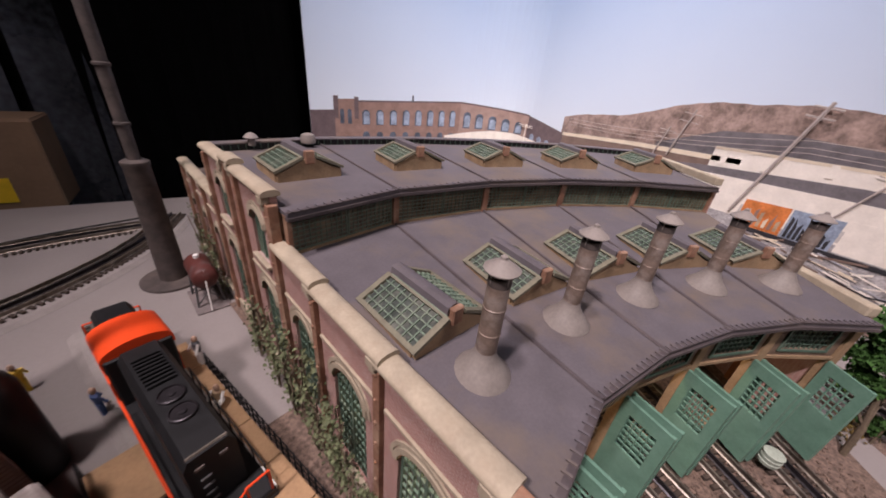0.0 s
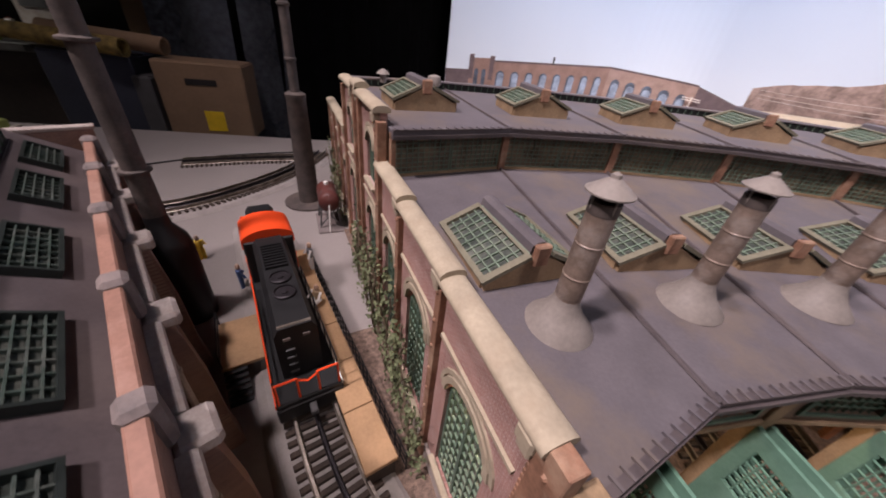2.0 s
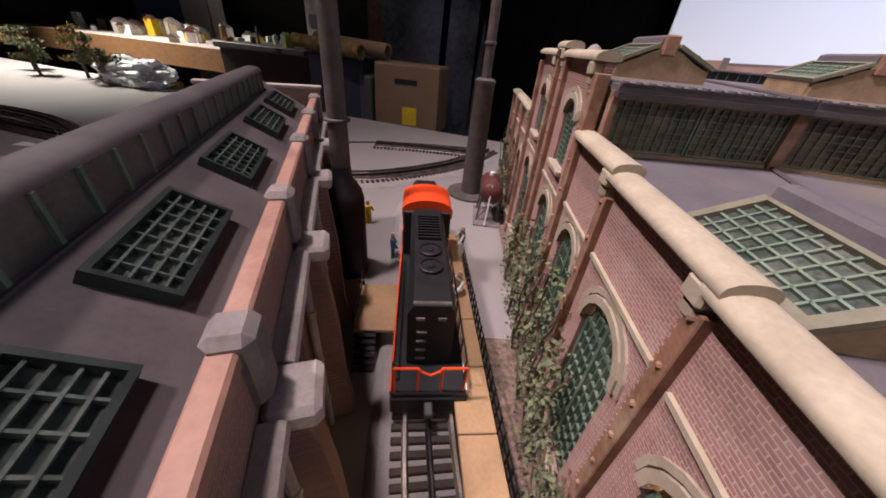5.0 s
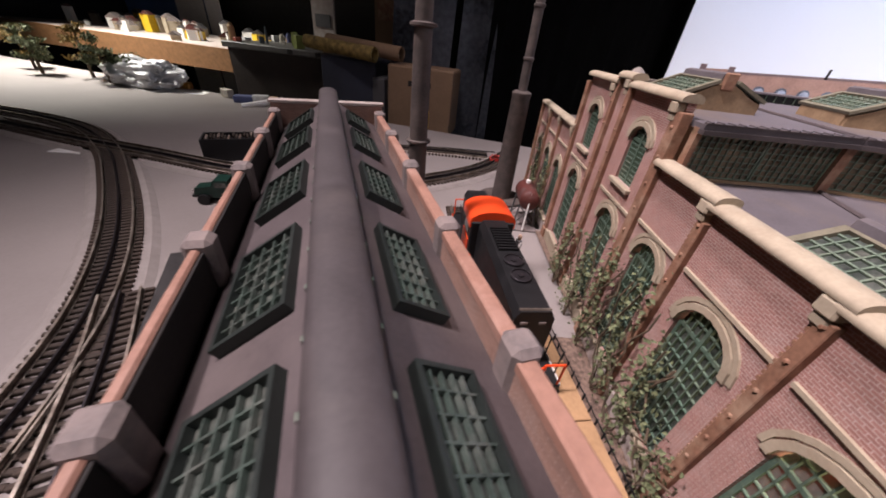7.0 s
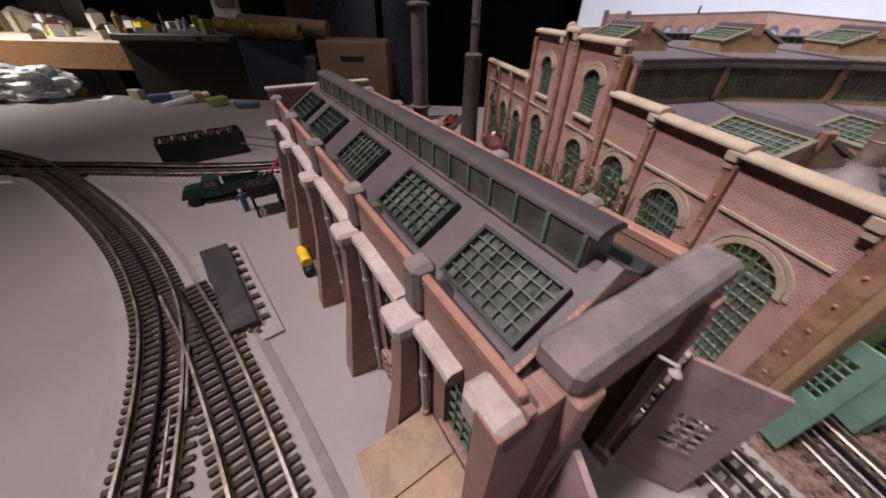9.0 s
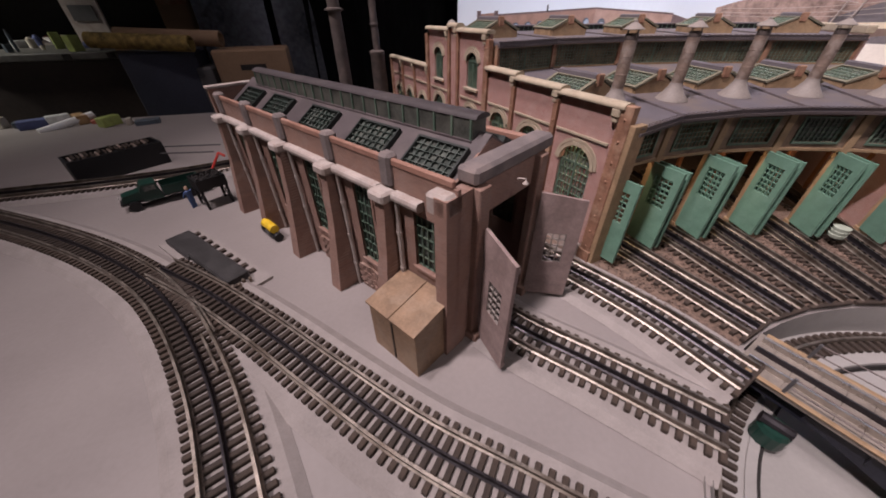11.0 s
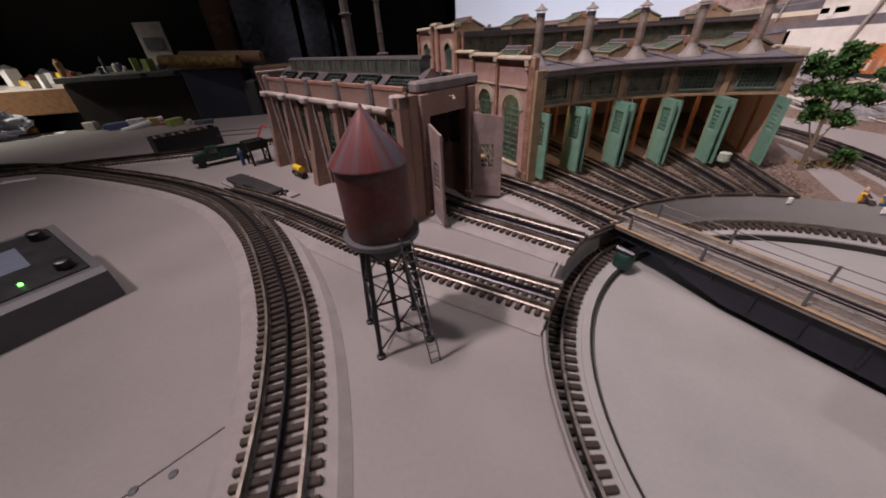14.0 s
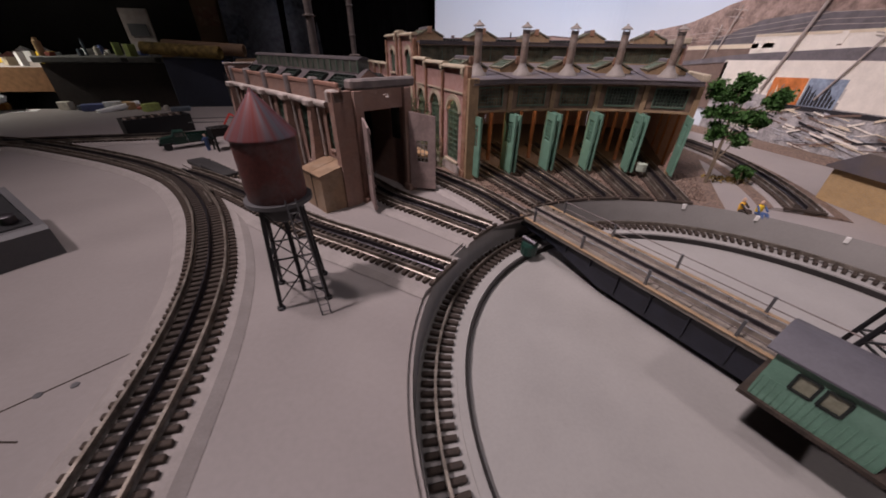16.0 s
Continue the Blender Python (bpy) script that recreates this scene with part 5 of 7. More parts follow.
for z in (0.172, 0.270):
    bm = bmesh.new()
    lathe(bm, [(0.0090, z), (0.0122, z + 0.001), (0.0122, z + 0.003), (0.0085, z + 0.004)], 20)
    part("band", bm, M_SMOKE, up, m=pose(-0.064, 0.475, 0))
bm = bmesh.new()
lathe(bm, [(0.0078, 0.274), (0.0078, 0.40)], 20)
part("top_pipe", bm, M_SMOKE, s2, m=pose(-0.064, 0.475, 0), smooth=True)

# ---------- diesel locomotive ----------
LOC = pose(0.094, 0.330, 0.0155, 0, 0, 112.9)      # x from nose to tail
loco = thing("diesel_locomotive", (0.04, 0.46, 0.0155), "black and orange-red model diesel road switcher on the siding", "locomotive")
bm = bmesh.new()
box(bm, 0.002, 0.300, -0.026, 0.026, 0.018, 0.024, LOC, 0.001)
fr = part("frame", bm, M_BLACK, loco)
for s in (-1, 1):
    bm = bmesh.new()
    box(bm, 0.004, 0.298, s * 0.0262, s * 0.0272, 0.0195, 0.0238, LOC)
    part("sill_stripe", bm, M_ORANGE if s > 0 else M_WHITE, fr, "orange sill stripe" if s > 0 else "white sill stripe")
bm = bmesh.new()
prism(bm, [(-0.0165, 0.024), (0.0165, 0.024), (0.0165, 0.074), (0.0125, 0.0815), (-0.0125, 0.0815), (-0.0165, 0.074)], -0.172, -0.027, LOC @ pose(0, 0, 0, 0, 0, 90))
hood = part("long_hood", bm, M_BLACK, loco)
for x in (0.070, 0.093):
    bm = bmesh.new()
    lathe(bm, [(0.0095, 0.0815), (0.0095, 0.0838), (0.0083, 0.0842), (0.0080, 0.0828), (0.003, 0.0828), (0.0027, 0.0840), (0.0005, 0.0843)], 20, LOC @ pose(x, 0, 0))
    part("roof_fan", bm, M_RAIL_DARK, hood, "dark grey roof fan")
bm = bmesh.new()
for k in range(9):
    box(bm, 0.110 + 0.005 * k, 0.112 + 0.005 * k, -0.010, 0.010, 0.0815, 0.0845, LOC)
part("exhaust_grille", bm, M_BLACK, hood)
bm = bmesh.new()
rod(bm, LOC @ Vector((0.030, -0.013, 0.0815)), LOC @ Vector((0.030, 0.013, 0.0815)), 0.0012, 6)
part("nose_edge", bm, M_RAIL, hood, "worn bright nose edge")
for s in (-0.009, 0.006):
    bm = bmesh.new()
    box(bm, 0.0262, 0.0270, s - 0.001, s + 0.0045, 0.0685, 0.0710, LOC)
    part("number_board", bm, M_STACK, hood, "small white number board bar")
bm = bmesh.new()
for k in range(4):
    box(bm, 0.0252, 0.0268, 0.003, 0.010, 0.030 + 0.009 * k, 0.0312 + 0.009 * k, LOC)
part("nose_step", bm, M_GREY, hood)
bm = bmesh.new()
box(bm, 0.172, 0.218, -0.025, 0.025, 0.024, 0.078, LOC, 0.0015)
cab = part("cab", bm, M_BLACK, loco)
bm = bmesh.new()
prof = [(0.0265 * math.cos(math.pi * k / 12), 0.078 + 0.012 * math.sin(math.pi * k / 12)) for k in range(13)]
prism(bm, prof + [(-0.0265, 0.070), (0.0265, 0.070)], -0.220, -0.174, LOC @ pose(0, 0, 0, 0, 0, 90))
part("cab_roof", bm, M_ORANGE, cab, "bright orange-red rounded cab roof", smooth=True)
for s in (-1, 1):
    bm = bmesh.new()
    box(bm, 0.178, 0.212, s * 0.0252, s * 0.0262, 0.028, 0.052, LOC)
    part("cab_panel", bm, M_ORANGE, cab, "orange cab side panel")
    bm = bmesh.new()
    box(bm, 0.184, 0.206, s * 0.0252, s * 0.0258, 0.056, 0.068, LOC)
    part("cab_window", bm, M_GLASS_DK, cab)
bm = bmesh.new()
prism(bm, [(-0.0165, 0.024), (0.0165, 0.024), (0.0165, 0.066), (0.0125, 0.0725), (-0.0125, 0.0725), (-0.0165, 0.066)], -0.276, -0.218, LOC @ pose(0, 0, 0, 0, 0, 90))
sh_ = part("short_hood", bm, M_BLACK, loco)
for px in (0.004, 0.297):
    for y0, y1 in ((-0.024, -0.008), (0.008, 0.024)):
        bm = bmesh.new()
        pts = [(px, y0, 0.024), (px, y0, 0.048), (px, y1, 0.048), (px, y1, 0.024)]
        for p, q in zip(pts, pts[1:]):
            rod(bm, LOC @ Vector(p), LOC @ Vector(q), 0.0010, 6)
        part("end_handrail", bm, M_ORANGE, loco, "orange end handrail")
    bm = bmesh.new()
    rod(bm, LOC @ Vector((px, -0.008, 0.046)), LOC @ Vector((px, 0, 0.041)), 0.0008, 5)
    rod(bm, LOC @ Vector((px, 0, 0.041)), LOC @ Vector((px, 0.008, 0.046)), 0.0008, 5)
    part("safety_chain", bm, M_ORANGE, loco)
    bm = bmesh.new()
    sg = -1 if px < 0.1 else 1
    box(bm, px - 0.003, px + 0.003, -0.027, 0.027, 0.002, 0.019, LOC, 0.001)
    part("pilot", bm, M_BLACK, loco)
    bm = bmesh.new()
    box(bm, px, px + sg * 0.012, -0.003, 0.003, 0.009, 0.015, LOC, 0.001)
    part("coupler", bm, M_GREY, loco)
for s in (-1, 1):
    bm = bmesh.new()
    rod(bm, LOC @ Vector((0.012, s * 0.0255, 0.044)), LOC @ Vector((0.158, s * 0.0255, 0.044)), 0.0007, 6)
    hr = part("side_handrail", bm, M_ORANGE if s > 0 else M_BLACK, loco)
    for k in range(8):
        x = 0.014 + 0.142 * k / 7
        bm = bmesh.new()
        rod(bm, LOC @ Vector((x, s * 0.0255, 0.024)), LOC @ Vector((x, s * 0.0255, 0.044)), 0.0006, 5)
        part("stanchion", bm, M_BLACK, hr)
for x0 in (0.055, 0.240):
    bm = bmesh.new()
    box(bm, x0 - 0.034, x0 + 0.034, -0.021, 0.021, 0.004, 0.016, LOC, 0.002)
    tk = part("truck_frame", bm, M_BLACK, loco)
    for dx in (-0.020, 0.020):
        for s in (-1, 1):
            bm = bmesh.new()
            lathe(bm, [(0.0095, -0.002), (0.0095, 0.002), (0.0108, 0.002), (0.0108, 0.0028)], 18, LOC @ pose(x0 + dx, s * HALF_GAUGE, 0.0102, 90))
            part("wheel", bm, M_RAIL_DARK, tk)
bm = bmesh.new()
box(bm, 0.110, 0.185, -0.020, 0.020, 0.006, 0.018, LOC, 0.004)
part("fuel_tank", bm, M_BLACK, loco)

# platform beside the locomotive, and fence behind it
p0, p1 = Vector((0.152, 0.275)), Vector((0.030, 0.560))
d = p1 - p0
PM = pose(p0.x, p0.y, 0, 0, 0, math.degrees(math.atan2(d.y, d.x)))
pf = thing("loading_platform", (*(p0 + d / 2), 0), "long tan wooden loading platform beside the siding", "platform")
for k in range(6):
    x0, x1 = d.length * k / 6, d.length * (k + 1) / 6
    bm = bmesh.new()
    box(bm, x0 + 0.0004, x1 - 0.0004, -0.013, 0.013, 0.026, 0.031, PM, 0.0006)
    part("deck_board", bm, M_WOOD, pf)
bm = bmesh.new()
box(bm, 0.002, d.length - 0.002, -0.0115, 0.0115, 0, 0.026, PM)
part("base", bm, M_TIE, pf, "dark timber base")
fn = thing("fence", (*(PM @ Vector((d.length / 2, -0.020, 0))).xy, 0), "low black wire fence between platform and wall", "fence")
for z in (0.008, 0.017, 0.026):
    bm = bmesh.new()
    rod(bm, PM @ Vector((0.0, -0.020, z)), PM @ Vector((d.length, -0.020, z)), 0.0006, 5)
    part("fence_wire", bm, M_BLACK, fn)
for k in range(30):
    bm = bmesh.new()
    x = d.length * k / 29
    rod(bm, PM @ Vector((x, -0.020, 0)), PM @ Vector((x, -0.020, 0.028)), 0.0008, 5)
    part("post", bm, M_BLACK, fn)


# ---------- figures (plain painted model figures) ----------
def figure(x, y, z, turn, shirt, trousers, label, pose_kind="stand"):
    f = bmesh.new()
    m = pose(x, y, z, 0, 0, turn)
    if pose_kind == "stand":
        for sx in (-1, 1):
            lathe(f, [(0.0021, 0), (0.0024, 0.008), (0.0028, 0.018)], 8, m @ pose(sx * 0.0023, 0, 0))
            rod(f, m @ Vector((sx * 0.0052, 0, 0.030)), m @ Vector((sx * 0.0075, 0.005, 0.020)), 0.0014, 6)
        zt = 0.017
    else:
        for sx in (-1, 1):
            rod(f, m @ Vector((sx * 0.003, 0, 0.004)), m @ Vector((sx * 0.004, 0.011, 0.006)), 0.0024, 8)
            rod(f, m @ Vector((sx * 0.004, 0.011, 0.007)), m @ Vector((sx * 0.004, 0.015, 0.0006)), 0.002, 8)
            rod(f, m @ Vector((sx * 0.0055, 0, 0.016)), m @ Vector((sx * 0.007, 0.008, 0.009)), 0.0015, 6)
        zt = 0.003
    n0 = len(f.faces)
    lathe(f, [(0.0035, zt), (0.0048, zt + 0.009), (0.0044, zt + 0.013), (0.0018, zt + 0.0145)], 10, m @ Matrix.Diagonal((1.15, 0.75, 1, 1)))
    n1 = len(f.faces)
    lathe(f, [(0.0012, zt + 0.014), (0.0025, zt + 0.016), (0.0028, zt + 0.019), (0.0014, zt + 0.0215)], 10, m)
    f.faces.ensure_lookup_table()
    for i, fc in enumerate(f.faces):
        fc.material_index = 1 if i < n0 else (0 if i < n1 else 2)
    ob = solo("figurine", f, shirt, label, "figurine", "painted figurines", smooth=True)
    ob.data.materials.append(trousers)
    ob.data.materials.append(M_SKIN)
    return ob


figure(-0.103, 0.586, 0.0, 30, M_YELLOW, M_YELLOW, "small painted figurine in yellow overalls standing in yard")
figure(-0.028, 0.518, 0.0, -60, M_BLUE, M_BLUE, "small painted figurine in blue standing by the locomotive")
figure(0.060, 0.520, 0.031, 120, M_GREY, M_WHITE, "small grey painted figurine on the loading platform")
figure(0.078, 0.455, 0.031, 150, M_TAN, M_WHITE, "small tan seated figurine on the loading platform", "sit")
figure(0.612, -0.012, 0.0, 200, node_mat("amber_shirt", (0.7, 0.38, 0.04), vary=0.05), M_TIE, "small seated figurine in amber shirt by the pit", "sit")
figure(0.630, -0.026, 0.0, 170, M_YELLOW, M_BLUE, "small seated figurine in yellow shirt and jeans", "sit")
figure(-0.352, 0.500, 0.0, 60, M_BLUE, M_BLUE, "small painted figurine in blue beside the lorry")

# dock with steps west of the locomotive
dk = thing("loading_dock", (0.012, 0.405, 0), "small wooden dock with black steps and railings", "dock")
DM = pose(0.012, 0.410, 0, 0, 0, 22.9)
bm = bmesh.new()
box(bm, -0.020, 0.020, -0.032, 0.032, 0.020, 0.024, DM, 0.0006)
part("deck", bm, M_WOOD, dk)
for sx in (-0.017, 0.017):
    for sy in (-0.029, 0.029):
        bm = bmesh.new()
        box(bm, sx - 0.002, sx + 0.002, sy - 0.002, sy + 0.002, 0, 0.020, DM)
        part("leg", bm, M_BLACK, dk)
for k in range(6):
    bm = bmesh.new()
    box(bm, -0.019, 0.000, -0.036 - 0.0045 * k, -0.032 - 0.0045 * k, 0.0185 - 0.0034 * k, 0.0198 - 0.0034 * k, DM)
    part("step", bm, M_BLACK, dk)
for sx in (-0.019, 0.019):
    bm = bmesh.new()
    rod(bm, DM @ Vector((sx, -0.031, 0.024)), DM @ Vector((sx, -0.031, 0.042)), 0.0008, 5)
    rod(bm, DM @ Vector((sx, 0.031, 0.024)), DM @ Vector((sx, 0.031, 0.042)), 0.0008, 5)
    rod(bm, DM @ Vector((sx, -0.031, 0.042)), DM @ Vector((sx, 0.031, 0.042)), 0.0008, 5)
    rod(bm, DM @ Vector((sx, -0.031, 0.033)), DM @ Vector((sx, 0.031, 0.033)), 0.0006, 5)
    part("railing", bm, M_BLACK, dk)

# rusty oil tank on trestle by the wall
ot = thing("oil_tank", (0.058, 0.690, 0), "rusty red oil tank on a grey steel trestle", "oil tank")
OM = pose(0.056, 0.700, 0, 0, 0, WALL_DEG)
bm = bmesh.new()
lathe(bm, [(0.003, -0.034), (0.014, -0.031), (0.0165, -0.028), (0.0165, 0.028), (0.014, 0.031), (0.003, 0.034)], 24, OM @ pose(0, 0, 0.052, 0, 90))
part("tank", bm, M_TANKRED, ot, smooth=True)
bm = bmesh.new()
box(bm, -0.040, 0.034, -0.022, 0.022, 0, 0.003, OM, 0.001)
part("base_slab", bm, M_STACK, ot)
for x in (-0.022, 0.022):
    for y in (-0.013, 0.013):
        bm = bmesh.new()
        rod(bm, OM @ Vector((x, y * 1.3, 0.003)), OM @ Vector((x, y, 0.042)), 0.0016, 6)
        part("leg", bm, M_GREY, ot)
    bm = bmesh.new()
    rod(bm, OM @ Vector((x, -0.017, 0.006)), OM @ Vector((x, 0.013, 0.040)), 0.0009, 5)
    rod(bm, OM @ Vector((x, 0.017, 0.006)), OM @ Vector((x, -0.013, 0.040)), 0.0009, 5)
    part("brace", bm, M_GREY, ot)
bm = bmesh.new()
lathe(bm, [(0.004, 0), (0.004, 0.006), (0.0015, 0.007)], 10, OM @ pose(0.012, 0, 0.067))
part("filler_cap", bm, M_WHITE, ot, "pale filler cap")
bm = bmesh.new()
rod(bm, OM @ Vector((-0.030, 0.0, 0.066)), OM @ Vector((-0.042, 0.004, 0.004)), 0.0012, 6)
part("drain_pipe", bm, M_WHITE, ot, "pale drain pipe")


# ---------- climbing plants ----------
def leaf_clump(bm, c, spread, n, size, rnd):
    for _ in range(n):
        p = Vector((rnd.gauss(0, spread[0]), rnd.gauss(0, spread[1]), rnd.gauss(0, spread[2]))) + Vector(c)
        if p.z < 0.002:
            p.z = 0.002 + rnd.random() * 0.004
        s = size * rnd.uniform(0.6, 1.4)
        m = Matrix.Translation(p) @ Euler((rnd.uniform(-1.2, 1.2), rnd.uniform(-1.2, 1.2), rnd.uniform(0, 6.3))).to_matrix().to_4x4()
        vs = [bm.verts.new(m @ Vector(q)) for q in ((-s * 0.5, 0, 0), (0, -s * 0.4, s * 0.12), (s * 0.6, 0, 0), (0, s * 0.4, s * 0.12))]
        bm.faces.new((vs[0], vs[1], vs[2]))
        bm.faces.new((vs[0], vs[2], vs[3]))


rnd = random.Random(11)
for u, top, n in ((0.098, 0.060, 5), (0.150, 0.105, 8), (0.185, 0.125, 9), (0.236, 0.118, 9), (0.285, 0.100, 8), (0.352, 0.085, 6), (0.52, 0.10, 6), (0.60, 0.11, 6)):
    pl = thing("climbing_plant", tuple((WM @ Vector((u, 0.014, 0))).xy) + (0,), "dull green straggly climbing plant against the brick wall", "plant", "climbing plants")
    bm = bmesh.new()
    for k in range(4):
        q = Vector((u + rnd.uniform(-0.006, 0.006), 0.012, 0))
        for _ in range(7):
            e = q + Vector((rnd.uniform(-0.010, 0.010), rnd.uniform(-0.002, 0.003), top / 7))
            e.y = max(0.007, e.y)
            rod(bm, WM @ q, WM @ e, 0.0008, 5)
            q = e
    part("stem", bm, M_TRUNK, pl)
    bm = bmesh.new()
    for k in range(n):
        z = top * (0.15 + 0.85 * (k + 0.5) / n)
        leaf_clump(bm, (u + rnd.uniform(-0.012, 0.012), 0.013, z), (0.008, 0.0030, top / n * 0.8), 36, 0.0040, rnd)
    part("foliage", bm, M_LEAF, pl, m=WM)

# ---------- water tower ----------
wx, wy = -0.036, -0.098
wt = thing("water_tower", (wx, wy, 0), "weathered red water tower on black steel legs with ladder", "water tower")
WT = pose(wx, wy, 0, 0, 0, 12)
bm = bmesh.new()
lathe(bm, [(0.0230, 0.106), (0.0238, 0.108), (0.0238, 0.1585), (0.0230, 0.159)], 40, WT)
part("tank", bm, M_TANKRED, wt, "rust-red streaked tank", smooth=True)
bm = bmesh.new()
lathe(bm, [(0.0260, 0.1572), (0.0260, 0.1586), (0.0026, 0.1878), (0.0012, 0.1900), (0.0008, 0.1915)], 48)
# red tin; the grey streaks by angle paint sheen into the colour
M_TROOF = bpy.data.materials.new("sheen_streaked_tin")
M_TROOF.use_nodes = True
tn, tl = M_TROOF.node_tree.nodes, M_TROOF.node_tree.links
tb = tn["Principled BSDF"]
tb.inputs["Roughness"].default_value, tb.inputs["Metallic"].default_value = 0.45, 0.1
tc_, ts_, ta_, tcb, tnz, tcr = tn.new("ShaderNodeTexCoord"), tn.new("ShaderNodeSeparateXYZ"), tn.new("ShaderNodeMath"), tn.new("ShaderNodeCombineXYZ"), tn.new("ShaderNodeTexNoise"), tn.new("ShaderNodeValToRGB")
ta_.operation = "ARCTAN2"
tl.new(tc_.outputs["Object"], ts_.inputs[0])
tl.new(ts_.outputs["Y"], ta_.inputs[0])
tl.new(ts_.outputs["X"], ta_.inputs[1])
tl.new(ta_.outputs[0], tcb.inputs["X"])
tl.new(ts_.outputs["Z"], tcb.inputs["Z"])
tl.new(tcb.outputs[0], tnz.inputs["Vector"])
tnz.inputs["Scale"].default_value, tnz.inputs["Detail"].default_value = 2.8, 5.0
tcr.color_ramp.elements[0].position, tcr.color_ramp.elements[0].color = 0.38, (0.20, 0.036, 0.030, 1)
tcr.color_ramp.elements[1].position, tcr.color_ramp.elements[1].color = 0.64, (0.135, 0.125, 0.145, 1)
tl.new(tnz.outputs["Fac"], tcr.inputs["Fac"])
tl.new(tcr.outputs["Color"], tb.inputs["Base Color"])
part("conical_roof", bm, M_TROOF, wt, "red tin cone with sheen painted on as grey streaks", m=WT, smooth=True)
bm = bmesh.new()
lathe(bm, [(0.0238, 0.1025), (0.0275, 0.1030), (0.0275, 0.1065), (0.0238, 0.1065)], 40, WT)
part("walkway_ring", bm, M_GREY, wt, "grey rim under the tank", smooth=True)
bm = bmesh.new()
lathe(bm, [(0.004, 0.082), (0.014, 0.088), (0.0228, 0.1035)], 32, WT)
part("tank_bottom", bm, M_BLACK, wt, smooth=True)
feet = []
for k in range(4):
    aa = radians(45 + 90 * k)
    c, s = math.cos(aa), math.sin(aa)
    f0, f1 = Vector((0.031 * c, 0.031 * s, 0.002)), Vector((0.021 * c, 0.021 * s, 0.1035))
    feet.append((f0, f1))
    bm = bmesh.new()
    rod(bm, WT @ f0, WT @ f1, 0.0019, 8)
    lg = part("leg", bm, M_BLACK, wt)
    bm = bmesh.new()
    lathe(bm, [(0.0038, 0), (0.0038, 0.0025), (0.002, 0.003)], 10, WT @ pose(f0.x, f0.y, 0))
    part("foot", bm, M_BLACK, lg)
for k in range(4):
    (a0_, a1_), (b0_, b1_) = feet[k], feet[(k + 1) % 4]
    for t0, t1 in ((0.04, 0.5), (0.5, 0.96)):
        for (p, q), (r_, s_) in (((a0_, a1_), (b0_, b1_)), ((b0_, b1_), (a0_, a1_))):
            bm = bmesh.new()
            rod(bm, WT @ p.lerp(q, t0), WT @ r_.lerp(s_, t1), 0.0007, 5)
            part("cross_brace", bm, M_BLACK, wt)
    bm = bmesh.new()
    rod(bm, WT @ a0_.lerp(a1_, 0.5), WT @ b0_.lerp(b1_, 0.5), 0.0009, 5)
    part("strut", bm, M_BLACK, wt)
bm = bmesh.new()
rod(bm, WT @ Vector((0, 0, 0)), WT @ Vector((0, 0, 0.084)), 0.0022, 8)
part("riser_pipe", bm, M_BLACK, wt)
lad = bmesh.new()
LA, LB = Vector((0.018, -0.046, 0)), Vector((0.010, -0.0285, 0.112))
for s in (-0.004, 0.004):
    rod(lad, WT @ (LA + Vector((s, 0, 0))), WT @ (LB + Vector((s, 0, 0))), 0.0007, 5)
ld_ = part("ladder", lad, M_GREY, wt, "thin grey ladder")
for k in range(15):
    bm = bmesh.new()
    p = LA.lerp(LB, (k + 0.5) / 15)
    rod(bm, WT @ (p + Vector((-0.004, 0, 0))), WT @ (p + Vector((0.004, 0, 0))), 0.0005, 4)
    part("rung", bm, M_GREY, ld_)

# ---------- printed backdrop ----------
BX0, BY, BXR, BR = 0.345, 1.32, 1.13, 0.20
S1 = (BXR - BR) - BX0
S2 = S1 + BR * math.pi / 2


def bd(s, z, off=0.0):
    """A place on the backdrop: s along it from its free edge, off towards the room."""
    if s <= S1:
        return Vector((BX0 + s, BY - off, z))
    if s <= S2:
        a = (s - S1) / BR
        return Vector((BXR - BR + (BR - off) * math.sin(a), BY - BR + (BR - off) * math.cos(a), z))
    return Vector((BXR - off, BY - BR - (s - S2), z))


def s_of_y(y):
    return S2 + (BY - BR - y)


def sky_mat():
    m = bpy.data.materials.new("printed_sky")
    m.use_nodes = True
    n, l = m.node_tree.nodes, m.node_tree.links
    b = n["Principled BSDF"]
    b.inputs["Roughness"].default_value = 0.45
    tc, sp, mr, cr, nz = n.new("ShaderNodeTexCoord"), n.new("ShaderNodeSeparateXYZ"), n.new("ShaderNodeMapRange"), n.new("ShaderNodeValToRGB"), n.new("ShaderNodeTexNoise")
    l.new(tc.outputs["Object"], sp.inputs[0])
    mr.inputs["From Min"].default_value, mr.inputs["From Max"].default_value = 0.15, 0.75
    l.new(sp.outputs["Z"], mr.inputs["Value"])
    nz.inputs["Scale"].default_value, nz.inputs["Detail"].default_value = 2.2, 3.0
    l.new(tc.outputs["Object"], nz.inputs["Vector"])
    ad = n.new("ShaderNodeMath")
    ad.operation = "MULTIPLY_ADD"
    ad.inputs[1].default_value, ad.inputs[2].default_value = 0.25, -0.12
    l.new(nz.outputs["Fac"], ad.inputs[0])
    a2 = n.new("ShaderNodeMath")
    l.new(mr.outputs["Result"], a2.inputs[0])
    l.new(ad.outputs[0], a2.inputs[1])
    cr.color_ramp.elements[0].color = (0.72, 0.78, 0.84, 1)
    cr.color_ramp.elements[1].color = (0.33, 0.45, 0.66, 1)
    l.new(a2.outputs[0], cr.inputs["Fac"])
    l.new(cr.outputs["Color"], b.inputs["Base Color"])
    return m


